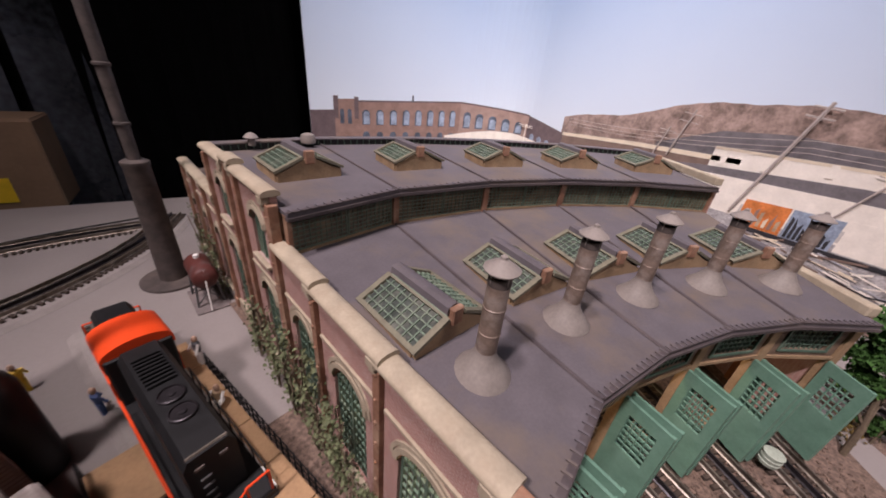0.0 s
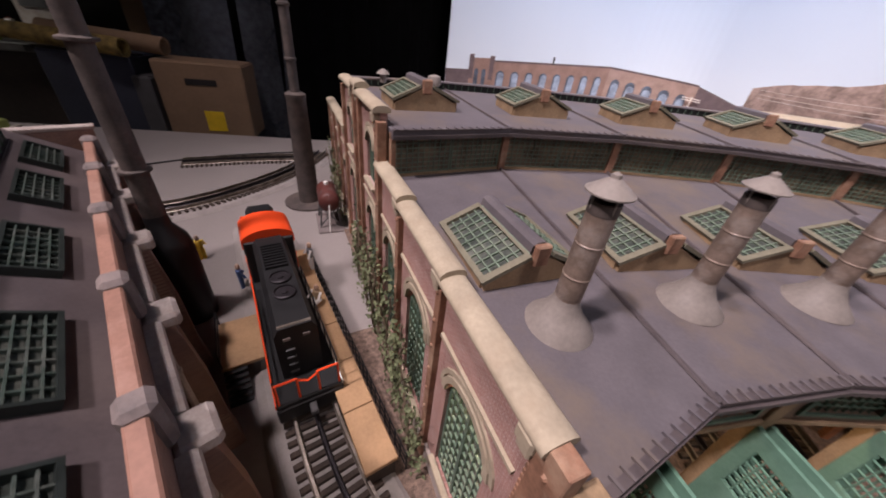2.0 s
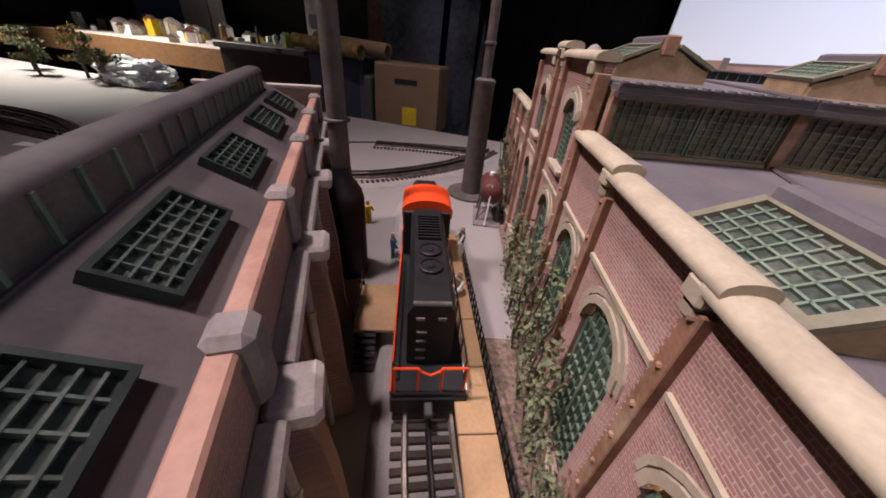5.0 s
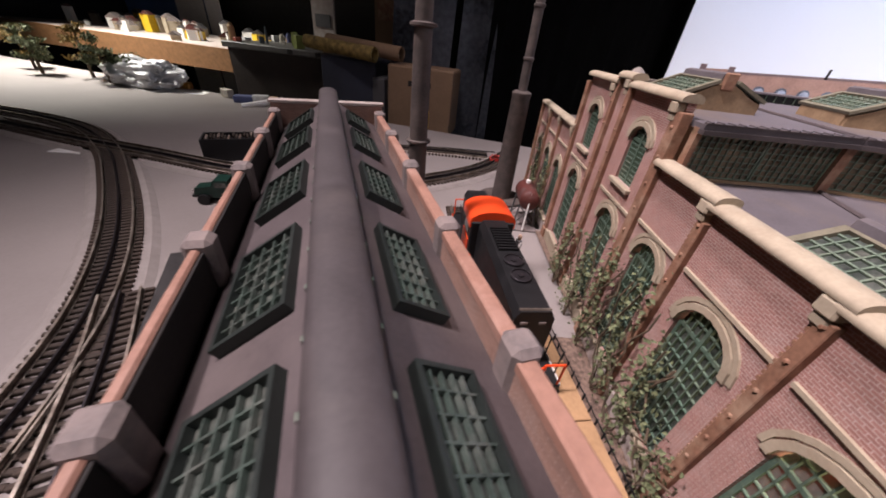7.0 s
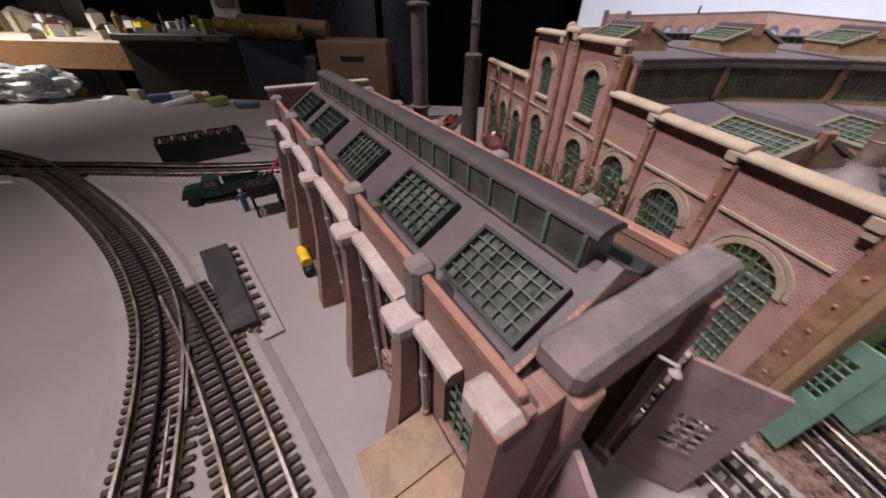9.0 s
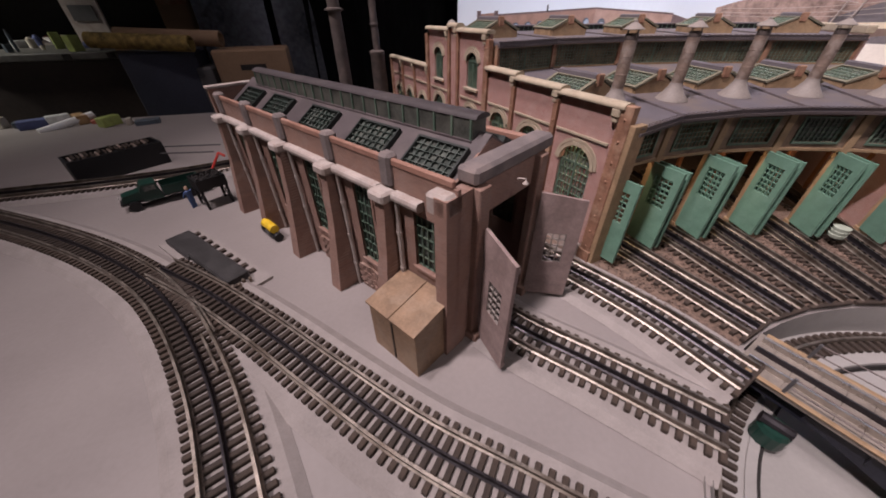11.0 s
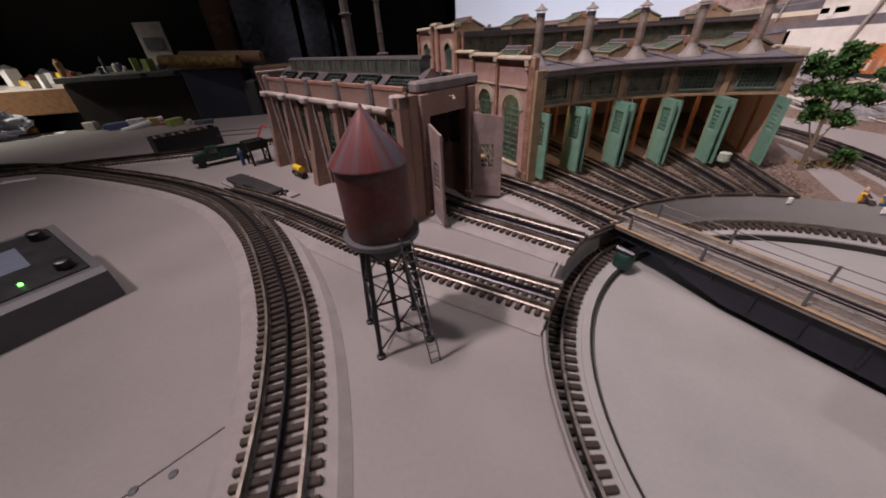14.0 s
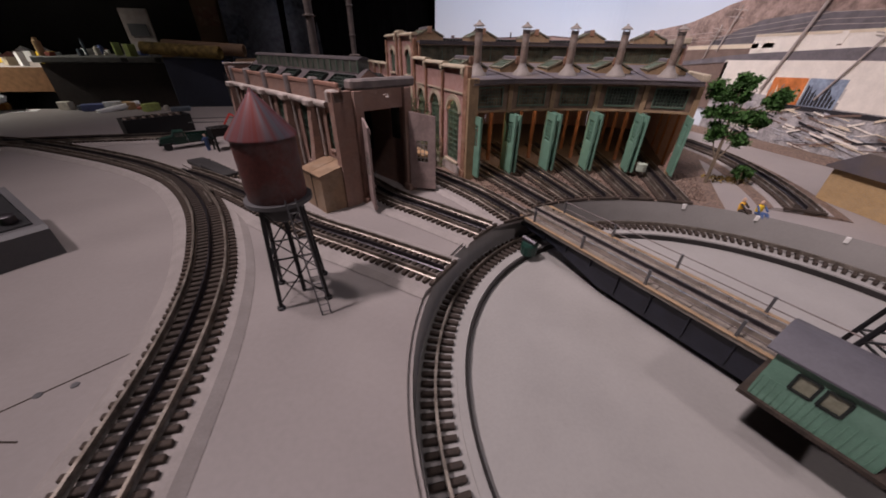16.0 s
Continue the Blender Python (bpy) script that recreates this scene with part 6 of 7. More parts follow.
bm = bmesh.new()
cols = []
SS = [0.0, 0.2, 0.4, S1] + [S1 + (S2 - S1) * k / 12 for k in range(1, 13)] + [S2 + 0.2 * k for k in range(1, 12)]
for s in SS:
    cols.append([bm.verts.new(bd(s, z, o)) for z, o in ((-0.02, 0), (0.95, 0), (0.95, -0.006), (-0.02, -0.006))])
for a, b in zip(cols, cols[1:]):
    for k in range(4):
        bm.faces.new((a[k], a[(k + 1) % 4], b[(k + 1) % 4], b[k]))
bm.faces.new(cols[0])
bm.faces.new(cols[-1][::-1])
sky = solo("backdrop", bm, sky_mat(), "curved printed photo backdrop with pale blue sky", "backdrop", kind="structure")


def printed(name, profile, mat, layer, label=""):
    """A printed shape: profile of (s, bottom, top) from left to right, lying on the sheet."""
    bm = bmesh.new()
    off = 0.0008 + 0.0006 * layer
    prev = None
    dense = []
    for (s0, b0, t0), (s1, b1, t1) in zip(profile, profile[1:]):
        n = max(1, int((s1 - s0) / 0.03)) if S1 - 0.05 < s1 and s0 < S2 + 0.05 else 1
        dense += [(s0 + (s1 - s0) * k / n, b0 + (b1 - b0) * k / n, t0 + (t1 - t0) * k / n) for k in range(n)]
    dense.append(profile[-1])
    for s, b, t in dense:
        cur = [bm.verts.new(bd(s, b, off)), bm.verts.new(bd(s, t, off)), bm.verts.new(bd(s, t, off - 0.0005)), bm.verts.new(bd(s, b, off - 0.0005))]
        if prev:
            for k in range(4):
                bm.faces.new((prev[k], prev[(k + 1) % 4], cur[(k + 1) % 4], cur[k]))
        else:
            bm.faces.new(cur)
        prev = cur
    bm.faces.new(prev[::-1])
    return part(name, bm, mat, sky, label)


def print_mat(name, c, vary=0.12, scale=40, fine=220):
    return node_mat(name, c, rough=0.45, vary=vary, scale=scale, fine=fine, bump=0.0)


P_BRICK = print_mat("print_brick", (0.30, 0.19, 0.155), 0.12)
P_BRICK_DK = print_mat("print_brick_dark", (0.15, 0.11, 0.115))
P_BRICK_LT = print_mat("print_brick_light", (0.38, 0.26, 0.22))
P_WIN = print_mat("print_window", (0.30, 0.36, 0.46), 0.25)
P_WIN_DK = print_mat("print_window_dark", (0.10, 0.12, 0.16), 0.3)
P_WHITE = print_mat("print_white_wall", (0.82, 0.76, 0.68), 0.05)
P_CREAM = print_mat("print_cream", (0.72, 0.62, 0.48), 0.08)
P_ROOFG = print_mat("print_grey_roof", (0.17, 0.155, 0.165), 0.15)
P_BROWN = print_mat("print_brown_wall", (0.20, 0.14, 0.115), 0.12)
P_HILL = print_mat("print_bare_woods", (0.34, 0.245, 0.21), 0.32, 30, 160)
P_POLE = print_mat("print_pole", (0.42, 0.36, 0.33), 0.1)
P_ORANGE = print_mat("print_orange", (0.62, 0.20, 0.06), 0.2)
P_INK = print_mat("print_black", (0.03, 0.03, 0.035), 0.1)
P_TAN = print_mat("print_tan", (0.45, 0.33, 0.22), 0.2)

rb = random.Random(5)
# bare wooded hill
prof = []
s = 1.03
while s < 3.0:
    u = (s - 1.03)
    base = 0.270 + 0.085 * min(1, u / 0.45) - 0.02 * max(0, u - 0.9)
    prof.append((s, 0.12, base + 0.006 * math.sin(s * 9.0) + 0.004 * math.sin(s * 23.0 + 1.0) + rb.uniform(-0.0012, 0.0012)))
    s += 0.018
printed("printed_hill", prof, P_HILL, 0, "bare brown winter woods on a hill")
# mill building
printed("printed_shed", [(0.0, 0.10, 0.222), (0.085, 0.10, 0.226)], P_BRICK_DK, 0)
printed("printed_mill", [(0.152, 0.08, 0.254), (S1 - 0.02, 0.08, 0.272)], P_BRICK, 1, "long brick mill front with arched windows")
printed("printed_mill_side", [(S1 - 0.02, 0.08, 0.272), (0.865, 0.08, 0.252)], P_BRICK_LT, 1)
printed("printed_mill_end", [(0.865, 0.08, 0.252), (1.05, 0.08, 0.214)], P_BRICK_DK, 1)
printed("printed_cornice", [(0.152, 0.252, 0.2575), (S1 - 0.02, 0.270, 0.2755)], P_BRICK_DK, 2)
printed("printed_cornice", [(S1 - 0.02, 0.270, 0.2755), (0.865, 0.250, 0.2555)], P_BRICK_DK, 2)
printed("printed_tower", [(0.076, 0.08, 0.258), (0.152, 0.08, 0.262)], P_BRICK, 2, "square brick corner tower")
for s0 in (0.073, 0.140):
    printed("printed_turret", [(s0, 0.2, 0.268), (s0 + 0.015, 0.2, 0.268)], P_BRICK_DK, 3)


def printed_window(s, w, z0, z1, mat, layer=3):
    r = w / 2
    prof = [(s - r, z0, z1 - r * 0.9)]
    for k in range(1, 6):
        a = math.pi * (1 - k / 6)
        prof.append((s + r * math.cos(a), z0, z1 - r * 0.9 + r * 0.9 * math.sin(a)))
    prof.append((s + r, z0, z1 - r * 0.9))
    printed("printed_window", prof, mat, layer)


for s0 in (0.099, 0.124):
    printed_window(s0, 0.013, 0.184, 0.230, P_WIN_DK)
for k in range(8):
    s0 = 0.180 + 0.050 * k
    printed_window(s0, 0.027, 0.182, 0.230 + 0.0018 * k, P_WIN_DK)
    printed_window(s0 + 0.002, 0.021, 0.184, 0.225 + 0.0018 * k, P_WIN, 4)
    printed_window(s0, 0.024, 0.115, 0.160, P_WIN_DK)
for k in range(5):
    s0 = 0.60 + 0.056 * k
    printed_window(s0, 0.033, 0.178, 0.240 - 0.004 * k, P_WIN_DK)
    printed_window(s0 + 0.002, 0.026, 0.182, 0.228 - 0.004 * k, P_WIN, 4)
for k in range(4):
    printed_window(0.895 + 0.04 * k, 0.022, 0.155, 0.190 - 0.005 * k, P_WIN)
printed("printed_chimney", [(0.352, 0.262, 0.284), (0.358, 0.262, 0.284)], P_INK, 2)
# pale roofs in front of the mill
printed("printed_white_roof", [(0.50, 0.10, 0.150), (0.72, 0.10, 0.176), (0.80, 0.10, 0.178), (1.06, 0.10, 0.150)], P_WHITE, 5, "sunlit white roof")
printed("printed_low_wall", [(0.40, 0.04, 0.130), (1.10, 0.04, 0.135)], P_CREAM, 6)
# low buildings to the right
printed("printed_brown_building", [(1.04, 0.08, 0.214), (1.50, 0.08, 0.238), (1.56, 0.08, 0.236)], P_BROWN, 2, "long brown industrial building")
printed("printed_fascia", [(1.04, 0.210, 0.220), (1.30, 0.224, 0.235), (1.56, 0.230, 0.242)], P_CREAM, 3)
printed("printed_dark_roof", [(1.36, 0.22, 0.246), (1.50, 0.22, 0.296), (1.62, 0.22, 0.306), (2.10, 0.22, 0.275)], P_ROOFG, 1, "dark mounded roof")
printed("printed_white_building", [(1.50, 0.05, 0.262), (2.9, 0.05, 0.285)], P_WHITE, 3, "large sunlit white building")
printed("printed_parapet_line", [(1.50, 0.256, 0.262), (2.9, 0.278, 0.285)], P_CREAM, 4)
printed("printed_flat_roof", [(1.28, 0.178, 0.190), (1.48, 0.196, 0.214), (1.76, 0.204, 0.232), (2.9, 0.21, 0.232)], P_ROOFG, 5, "flat dark tar roof")
printed("printed_lower_white", [(1.44, 0.03, 0.198), (1.76, 0.03, 0.206), (2.9, 0.03, 0.214)], P_WHITE, 6, "sunlit lower white wall")
printed("printed_porch", [(1.34, 0.06, 0.150), (1.45, 0.06, 0.196)], P_BROWN, 6)
for s0, z0, w, h in ((1.60, 0.125, 0.045, 0.024), (1.74, 0.125, 0.05, 0.024), (1.95, 0.13, 0.05, 0.025), (2.2, 0.13, 0.05, 0.025)):
    printed("printed_vent_window", [(s0, z0, z0 + h), (s0 + w, z0, z0 + h)], print_mat("print_vent", (0.55, 0.51, 0.48), 0.1), 7)
for s0, z0 in ((1.52, 0.222), (1.60, 0.226), (1.70, 0.238), (1.84, 0.238), (2.05, 0.24)):
    printed("printed_roof_vent", [(s0, z0, z0 + 0.026), (s0 + 0.012, z0, z0 + 0.026)], P_WHITE, 6)
# street front with painted walls
printed("printed_street_wall", [(1.44, 0.0, 0.118), (2.9, 0.0, 0.128)], print_mat("print_street", (0.40, 0.38, 0.38), 0.3, 60, 240), 7, "busy street seen under a long wall")
printed("printed_mural", [(1.605, 0.104, 0.163), (1.685, 0.104, 0.166)], P_ORANGE, 8, "orange mural panel")
for k in range(7):
    s0 = 1.610 + 0.0105 * k
    printed("printed_figure_bar", [(s0, 0.110, 0.122 + rb.random() * 0.03), (s0 + 0.006, 0.110, 0.122 + rb.random() * 0.03)], (P_TAN, P_CREAM, P_BRICK)[k % 3], 9)
printed("printed_mural", [(1.688, 0.104, 0.166), (1.765, 0.104, 0.168)], P_WIN, 8, "grey skyline mural panel")
for k in range(9):
    s0 = 1.692 + 0.0078 * k
    printed("printed_skyline", [(s0, 0.106, 0.118 + rb.random() * 0.034), (s0 + 0.0055, 0.106, 0.118 + rb.random() * 0.034)], P_INK, 9)
printed("printed_billboard", [(1.77, 0.106, 0.172), (2.02, 0.106, 0.178)], P_WHITE, 8, "white billboard panel")
for k in range(3):
    printed("printed_bar", [(1.885 + 0.034 * k, 0.120, 0.152), (1.905 + 0.034 * k, 0.120, 0.152)], P_INK, 9)
printed("printed_kerb", [(1.60, 0.094, 0.103), (2.02, 0.094, 0.104)], P_INK, 9)
P_STEEL = print_mat("print_steel", (0.42, 0.42, 0.45), 0.25)
cols_ = [P_WHITE, P_STEEL, P_INK, P_TAN, P_WHITE, P_BROWN, P_CREAM, P_STEEL, P_WHITE, P_BROWN, P_STEEL, P_INK]
# parked vehicles and stacked goods, as slanting strokes of the print
for k in range(330):
    s0 = 1.47 + rb.random() * 1.2
    z0 = 0.010 + 0.084 * rb.random()
    w = rb.uniform(0.012, 0.085)
    hh = rb.uniform(0.0015, 0.0055)
    tilt = -0.22 * w * rb.uniform(0.6, 1.2) if k % 4 else 0.45 * min(w, 0.03)
    printed("printed_patch", [(s0, z0, z0 + hh), (s0 + w, max(0.001, z0 + tilt), max(0.003, z0 + tilt + hh))], cols_[rb.randrange(len(cols_))], 8 + 0.012 * k)
# poles and wires of the print
for s_b, z_b, s_t, z_t, w in ((1.585, 0.13, 1.655, 0.372, 0.008), (1.72, 0.12, 1.80, 0.285, 0.005), (1.36, 0.2, 1.385, 0.29, 0.004), (1.40, 0.22, 1.43, 0.335, 0.004), (2.1, 0.12, 2.2, 0.33, 0.007)):
    bm = bmesh.new()
    rod(bm, bd(s_b, z_b, 0.0085), bd(s_t, z_t, 0.0085), w * 0.45, 6)
    part("printed_pole", bm, P_POLE, sky)
    for dz in (0.012, 0.03):
        bm = bmesh.new()
        t = 1 - dz / (z_t - z_b)
        sc = s_b + (s_t - s_b) * t
        rod(bm, bd(sc - 0.022, z_t - dz + 0.004, 0.0088), bd(sc + 0.022, z_t - dz - 0.002, 0.0088), w * 0.25, 5)
        part("printed_crossarm", bm, P_POLE, sky)
for z_a, z_b in ((0.268, 0.335), (0.258, 0.318), (0.250, 0.305)):
    bm = bmesh.new()
    q = None
    for k in range(25):
        t = k / 24
        p = bd(1.06 + 1.2 * t, z_a + (z_b - z_a) * t - 0.014 * math.sin(math.pi * (t * 2 % 1)), 0.0085)
        if q:
            rod(bm, q, p, 0.0006, 4)
        q = p
    part("printed_wire", bm, P_POLE, sky)
bm = bmesh.new()
for s0, ln_ in ((0.80, 0.10),):
    rod(bm, bd(0.86, 0.15, 0.008), bd(0.862, 0.222, 0.008), 0.002, 5)
    for z in (0.212, 0.218):
        rod(bm, bd(0.83, z, 0.008), bd(0.895, z - 0.002, 0.008), 0.0012, 5)
part("printed_pole", bm, P_WHITE, sky)
# brown verge along the foot of the backdrop
bm = bmesh.new()
line = [bd(s, 0, 0.02).xy for s in (1.2, 1.4, 1.6, 1.8, 2.0, 2.2, 2.5, 2.9)]
sweep(bm, [Vector(p) for p in line], [(-0.012, 0), (0.0, 0.009), (0.03, 0.007), (0.06, 0.0)], 0.0002)
solo("verge", bm, M_BALLAST, "brown gravel verge at the backdrop's foot", "verge", kind="stuff")

# ---------- things by the right-hand side ----------
hut = thing("brick_hut", (0.85, -0.07, 0), "small tan brick hut with dark flat roof", "hut")
HM = pose(0.808, 0.016, 0, 0, 0, -98)
M_TANBRICK = brick_mat("tan_brick", (0.45, 0.30, 0.14), (0.36, 0.24, 0.12), (0.40, 0.32, 0.22), w=0.008, h=0.0026, stain=(0.42, 0.32, 0.2), stain_amt=0.3)
bm = bmesh.new()
box(bm, 0, 0.17, 0, 0.10, 0, 0.055, None)
part("wall", bm, M_TANBRICK, hut, m=HM)
bm = bmesh.new()
prism(bm, [(-0.008, 0.055), (0.178, 0.055), (0.178, 0.058), (0.135, 0.088), (0.035, 0.088), (-0.008, 0.058)], -0.008, 0.108, HM)
part("roof", bm, M_ROOF, hut)
bm = bmesh.new()
lathe(bm, [(0.006, 0), (0.006, 0.014), (0.007, 0.015)], 10, HM @ pose(0.06, 0.05, 0.088))
part("roof_pot", bm, M_TANKRED, hut, "red roof pot")


def tree(x, y, h, crown, mat, label, seed, lean=(0, 0), group="", leaf=0.006, n=26):
    r = random.Random(seed)
    t = thing("tree", (x, y, 0), label, "tree", group)
    bm = bmesh.new()
    top = Vector((x + lean[0], y + lean[1], h))
    base = Vector((x, y, 0))
    m = Matrix.Translation(base) @ (top - base).to_track_quat("Z", "Y").to_matrix().to_4x4()
    lathe(bm, [(0.0045 * h / 0.12, 0), (0.0028 * h / 0.12, (top - base).length * 0.5), (0.0010, (top - base).length)], 8, m)
    tips = []
    for k in range(n):
        f = r.uniform(0.32, 0.98)
        p = base.lerp(top, f)
        a = r.uniform(0, 6.28)
        w = crown * (0.45 + 0.75 * math.sin(math.pi * min(1, max(0.05, (f - 0.25) / 0.75)) ** 0.8)) * r.uniform(0.5, 1.15)
        e = p + Vector((math.cos(a) * w, math.sin(a) * w, r.uniform(-0.05, 0.30) * crown))
        rod(bm, p, e, 0.0008 * h / 0.12, 5)
        tips.append(e)
        tips.append(p.lerp(e, 0.6))
    part("trunk", bm, M_TRUNK, t)
    bm = bmesh.new()
    for e in tips:
        leaf_clump(bm, e, (crown * 0.16, crown * 0.16, crown * 0.10), 42, leaf, r)
    part("crown", bm, mat, t)


# one tree with dense pads of foliage on bare limbs
t_ = thing("tree", (0.668, 0.106, 0), "bright green model tree with dense pads on bare limbs", "tree")
rt = random.Random(3)
bm = bmesh.new()
joints = [Vector(p) for p in ((0.668, 0.106, 0.0), (0.671, 0.110, 0.045), (0.678, 0.118, 0.085), (0.680, 0.126, 0.125), (0.682, 0.130, 0.165))]
for k, (p, q) in enumerate(zip(joints, joints[1:])):
    rod(bm, p, q, 0.0032 - 0.0006 * k, 8)
pads = [(0.668, 0.143, 0.165, 0.020), (0.684, 0.128, 0.182, 0.017), (0.690, 0.128, 0.158, 0.016), (0.674, 0.138, 0.132, 0.020), (0.690, 0.118, 0.122, 0.018), (0.693, 0.114, 0.090, 0.016), (0.677, 0.134, 0.097, 0.018), (0.709, 0.096, 0.163, 0.015), (0.706, 0.100, 0.143, 0.016), (0.702, 0.103, 0.124, 0.013)]
pads = [(0.680 + (x - 0.680) * 1.35, 0.122 + (y - 0.122) * 1.35, z - 0.006, r * 1.2) for x, y, z, r in pads]
for x, y, z, r in pads:
    p = Vector((x, y, z))
    q = min(joints[1:], key=lambda v: abs(v.z - (z - 0.028)))
    mid = q.lerp(p, 0.55) + Vector((0, 0, -0.006))
    rod(bm, q, mid, 0.0015, 6)
    rod(bm, mid, p, 0.0010, 6)
part("trunk", bm, M_TRUNK, t_)
bm = bmesh.new()
for x, y, z, r in pads:
    for k in range(9):
        o = Vector((rt.gauss(0, 1), rt.gauss(0, 1), rt.gauss(0, 0.75))).normalized() * r * rt.uniform(0.35, 0.8)
        leaf_clump(bm, Vector((x, y, z)) + o, (r * 0.21, r * 0.21, r * 0.16), 170, 0.0046, rt)
part("crown", bm, M_LEAF_BRIGHT, t_)
tree(0.726, 0.092, 0.036, 0.014, M_LEAF_BRIGHT, "small green shrub beside the curved track", 5, leaf=0.005, n=12)
bm = bmesh.new()
rw = random.Random(2)
for k in range(7):
    leaf_clump(bm, (0.70 + 0.012 * k, 0.128 - 0.006 * k, 0.004), (0.008, 0.008, 0.002), 40, 0.005, rw)
solo("weeds", bm, M_LEAF_AUTUMN, "brown dried weeds on the ballast", "weeds", kind="stuff")

bm = bmesh.new()
lathe(bm, [(0.0085, 0), (0.0092, 0.004), (0.0085, 0.0045), (0.0092, 0.009), (0.0085, 0.0095), (0.009, 0.014), (0.0075, 0.0145)], 16, pose(0.553, 0.148, 0.0185))
solo("oil_drum", bm, node_mat("pale_green_drum", (0.36, 0.40, 0.33), rough=0.5, vary=0.15), "pale green-white oil drum between stall rails", "drum", smooth=True)
for k in range(3):
    p = polar(TT_R - 0.001, 62 - 17 * k, TT)
    bm = bmesh.new()
    box(bm, -0.0025, 0.0025, -0.0012, 0.0018, -0.004, 0.0048, pose(p.x, p.y, 0, 0, 0, 62 - 17 * k + 90), 0.0004)
    solo("index_marker", bm, M_WHITE, "small white plastic marker on the pit rim", "marker", "pit markers")

# ---------- yard west of the engine house ----------
cb = thing("coal_bin", (-0.565, 0.75, 0), "long black open bin filled with rusty scrap", "bin")
CBM = pose(-0.60, 0.648, 0, 0, 0, math.degrees(math.atan2(0.09, 0.105)))
bm = bmesh.new()
for x0, x1, y0, y1 in ((0, 0.155, 0, 0.004), (0, 0.155, 0.056, 0.060), (0, 0.004, 0.004, 0.056), (0.151, 0.155, 0.004, 0.056)):
    box(bm, x0, x1, y0, y1, 0, 0.046, CBM)
box(bm, 0.004, 0.151, 0.004, 0.056, 0, 0.036, CBM)
part("bin_body", bm, M_BLACK, cb)
rs = random.Random(3)
for k in range(20):
    bm = bmesh.new()
    x, y = 0.010 + 0.0068 * k, rs.uniform(0.016, 0.044)
    rod(bm, CBM @ Vector((x, y - 0.012, 0.044)), CBM @ Vector((x, y + 0.012, 0.046)), 0.0026, 8)
    part("scrap_roll", bm, M_TIE if k % 3 else M_METAL, cb)
bm = bmesh.new()
rod(bm, (-0.50, 0.745, 0.022), (-0.37, 0.70, 0.03), 0.0015, 6)
rod(bm, (-0.49, 0.765, 0.030), (-0.36, 0.72, 0.038), 0.0015, 6)
part("feed_pipe", bm, M_GREY, cb, "grey pipes leading to the wall")

lorry = thing("lorry", (-0.405, 0.545, 0), "dark green vintage lorry parked beside the engine house", "lorry")
TM = pose(-0.405, 0.545, 0, 0, 0, 30)
bm = bmesh.new()
box(bm, -0.066, 0.050, -0.012, 0.012, 0.012, 0.016, TM)
part("chassis", bm, M_BLACK, lorry)
bm = bmesh.new()
prism(bm, [(-0.064, 0.012), (-0.036, 0.012), (-0.036, 0.030), (-0.060, 0.027)], -0.011, 0.011, TM)
part("bonnet", bm, M_DARKTRUCK, lorry)
bm = bmesh.new()
prism(bm, [(-0.036, 0.012), (-0.008, 0.012), (-0.010, 0.040), (-0.030, 0.041), (-0.036, 0.029)], -0.015, 0.015, TM)
cb_ = part("cab", bm, M_DARKTRUCK, lorry)
for s in (-1, 1):
    bm = bmesh.new()
    box(bm, -0.029, -0.013, s * 0.0150, s * 0.0156, 0.029, 0.037, TM)
    part("window", bm, M_GLASS_DK, cb_)
bm = bmesh.new()
box(bm, -0.006, 0.052, -0.017, 0.017, 0.016, 0.019, TM)
for y in (-0.017, 0.0155):
    box(bm, -0.006, 0.052, y, y + 0.0015, 0.019, 0.032, TM)
box(bm, 0.050, 0.052, -0.017, 0.017, 0.019, 0.032, TM)
part("bed", bm, M_DARKTRUCK, lorry)
for x in (-0.050, 0.034):
    for s in (-1, 1):
        bm = bmesh.new()
        lathe(bm, [(0.0085, -0.003), (0.0085, 0.003), (0.005, 0.0032)], 16, TM @ pose(x, s * 0.0145, 0.0085, 90))
        part("wheel", bm, M_BLACK, lorry)
        bm = bmesh.new()
        lathe(bm, [(0.001, 0.0), (0.002, 0.001), (0.0005, 0.0015)], 8, TM @ pose(-0.064, s * 0.008, 0.022, 0, -90))
        part("headlamp", bm, M_WHITE, lorry)

hp = thing("coal_hopper_stand", (-0.318, 0.507, 0), "black timber coal hopper on trestle legs", "hopper")
HPM = pose(-0.318, 0.507, 0, 0, 0, 37)
bm = bmesh.new()
for z, a in ((0.046, 0.020), ):
    box(bm, -0.022, 0.022, -0.020, 0.020, 0.034, 0.036, HPM)
    for x0, x1, y0, y1 in ((-0.022, 0.022, -0.020, -0.018), (-0.022, 0.022, 0.018, 0.020), (-0.022, -0.020, -0.018, 0.018), (0.020, 0.022, -0.018, 0.018)):
        box(bm, x0, x1, y0, y1, 0.036, 0.052, HPM)
part("bin_box", bm, M_BLACK, hp)
bm = bmesh.new()
for _ in range(160):
    r_ = bmesh.ops.create_icosphere(bm, subdivisions=1, radius=rs.uniform(0.0015, 0.003))
    o = HPM @ Vector((rs.uniform(-0.018, 0.018), rs.uniform(-0.016, 0.016), 0.044 + rs.uniform(0, 0.008)))
    bmesh.ops.translate(bm, vec=o, verts=r_["verts"])
part("coal", bm, M_LAMPBLACK, hp)
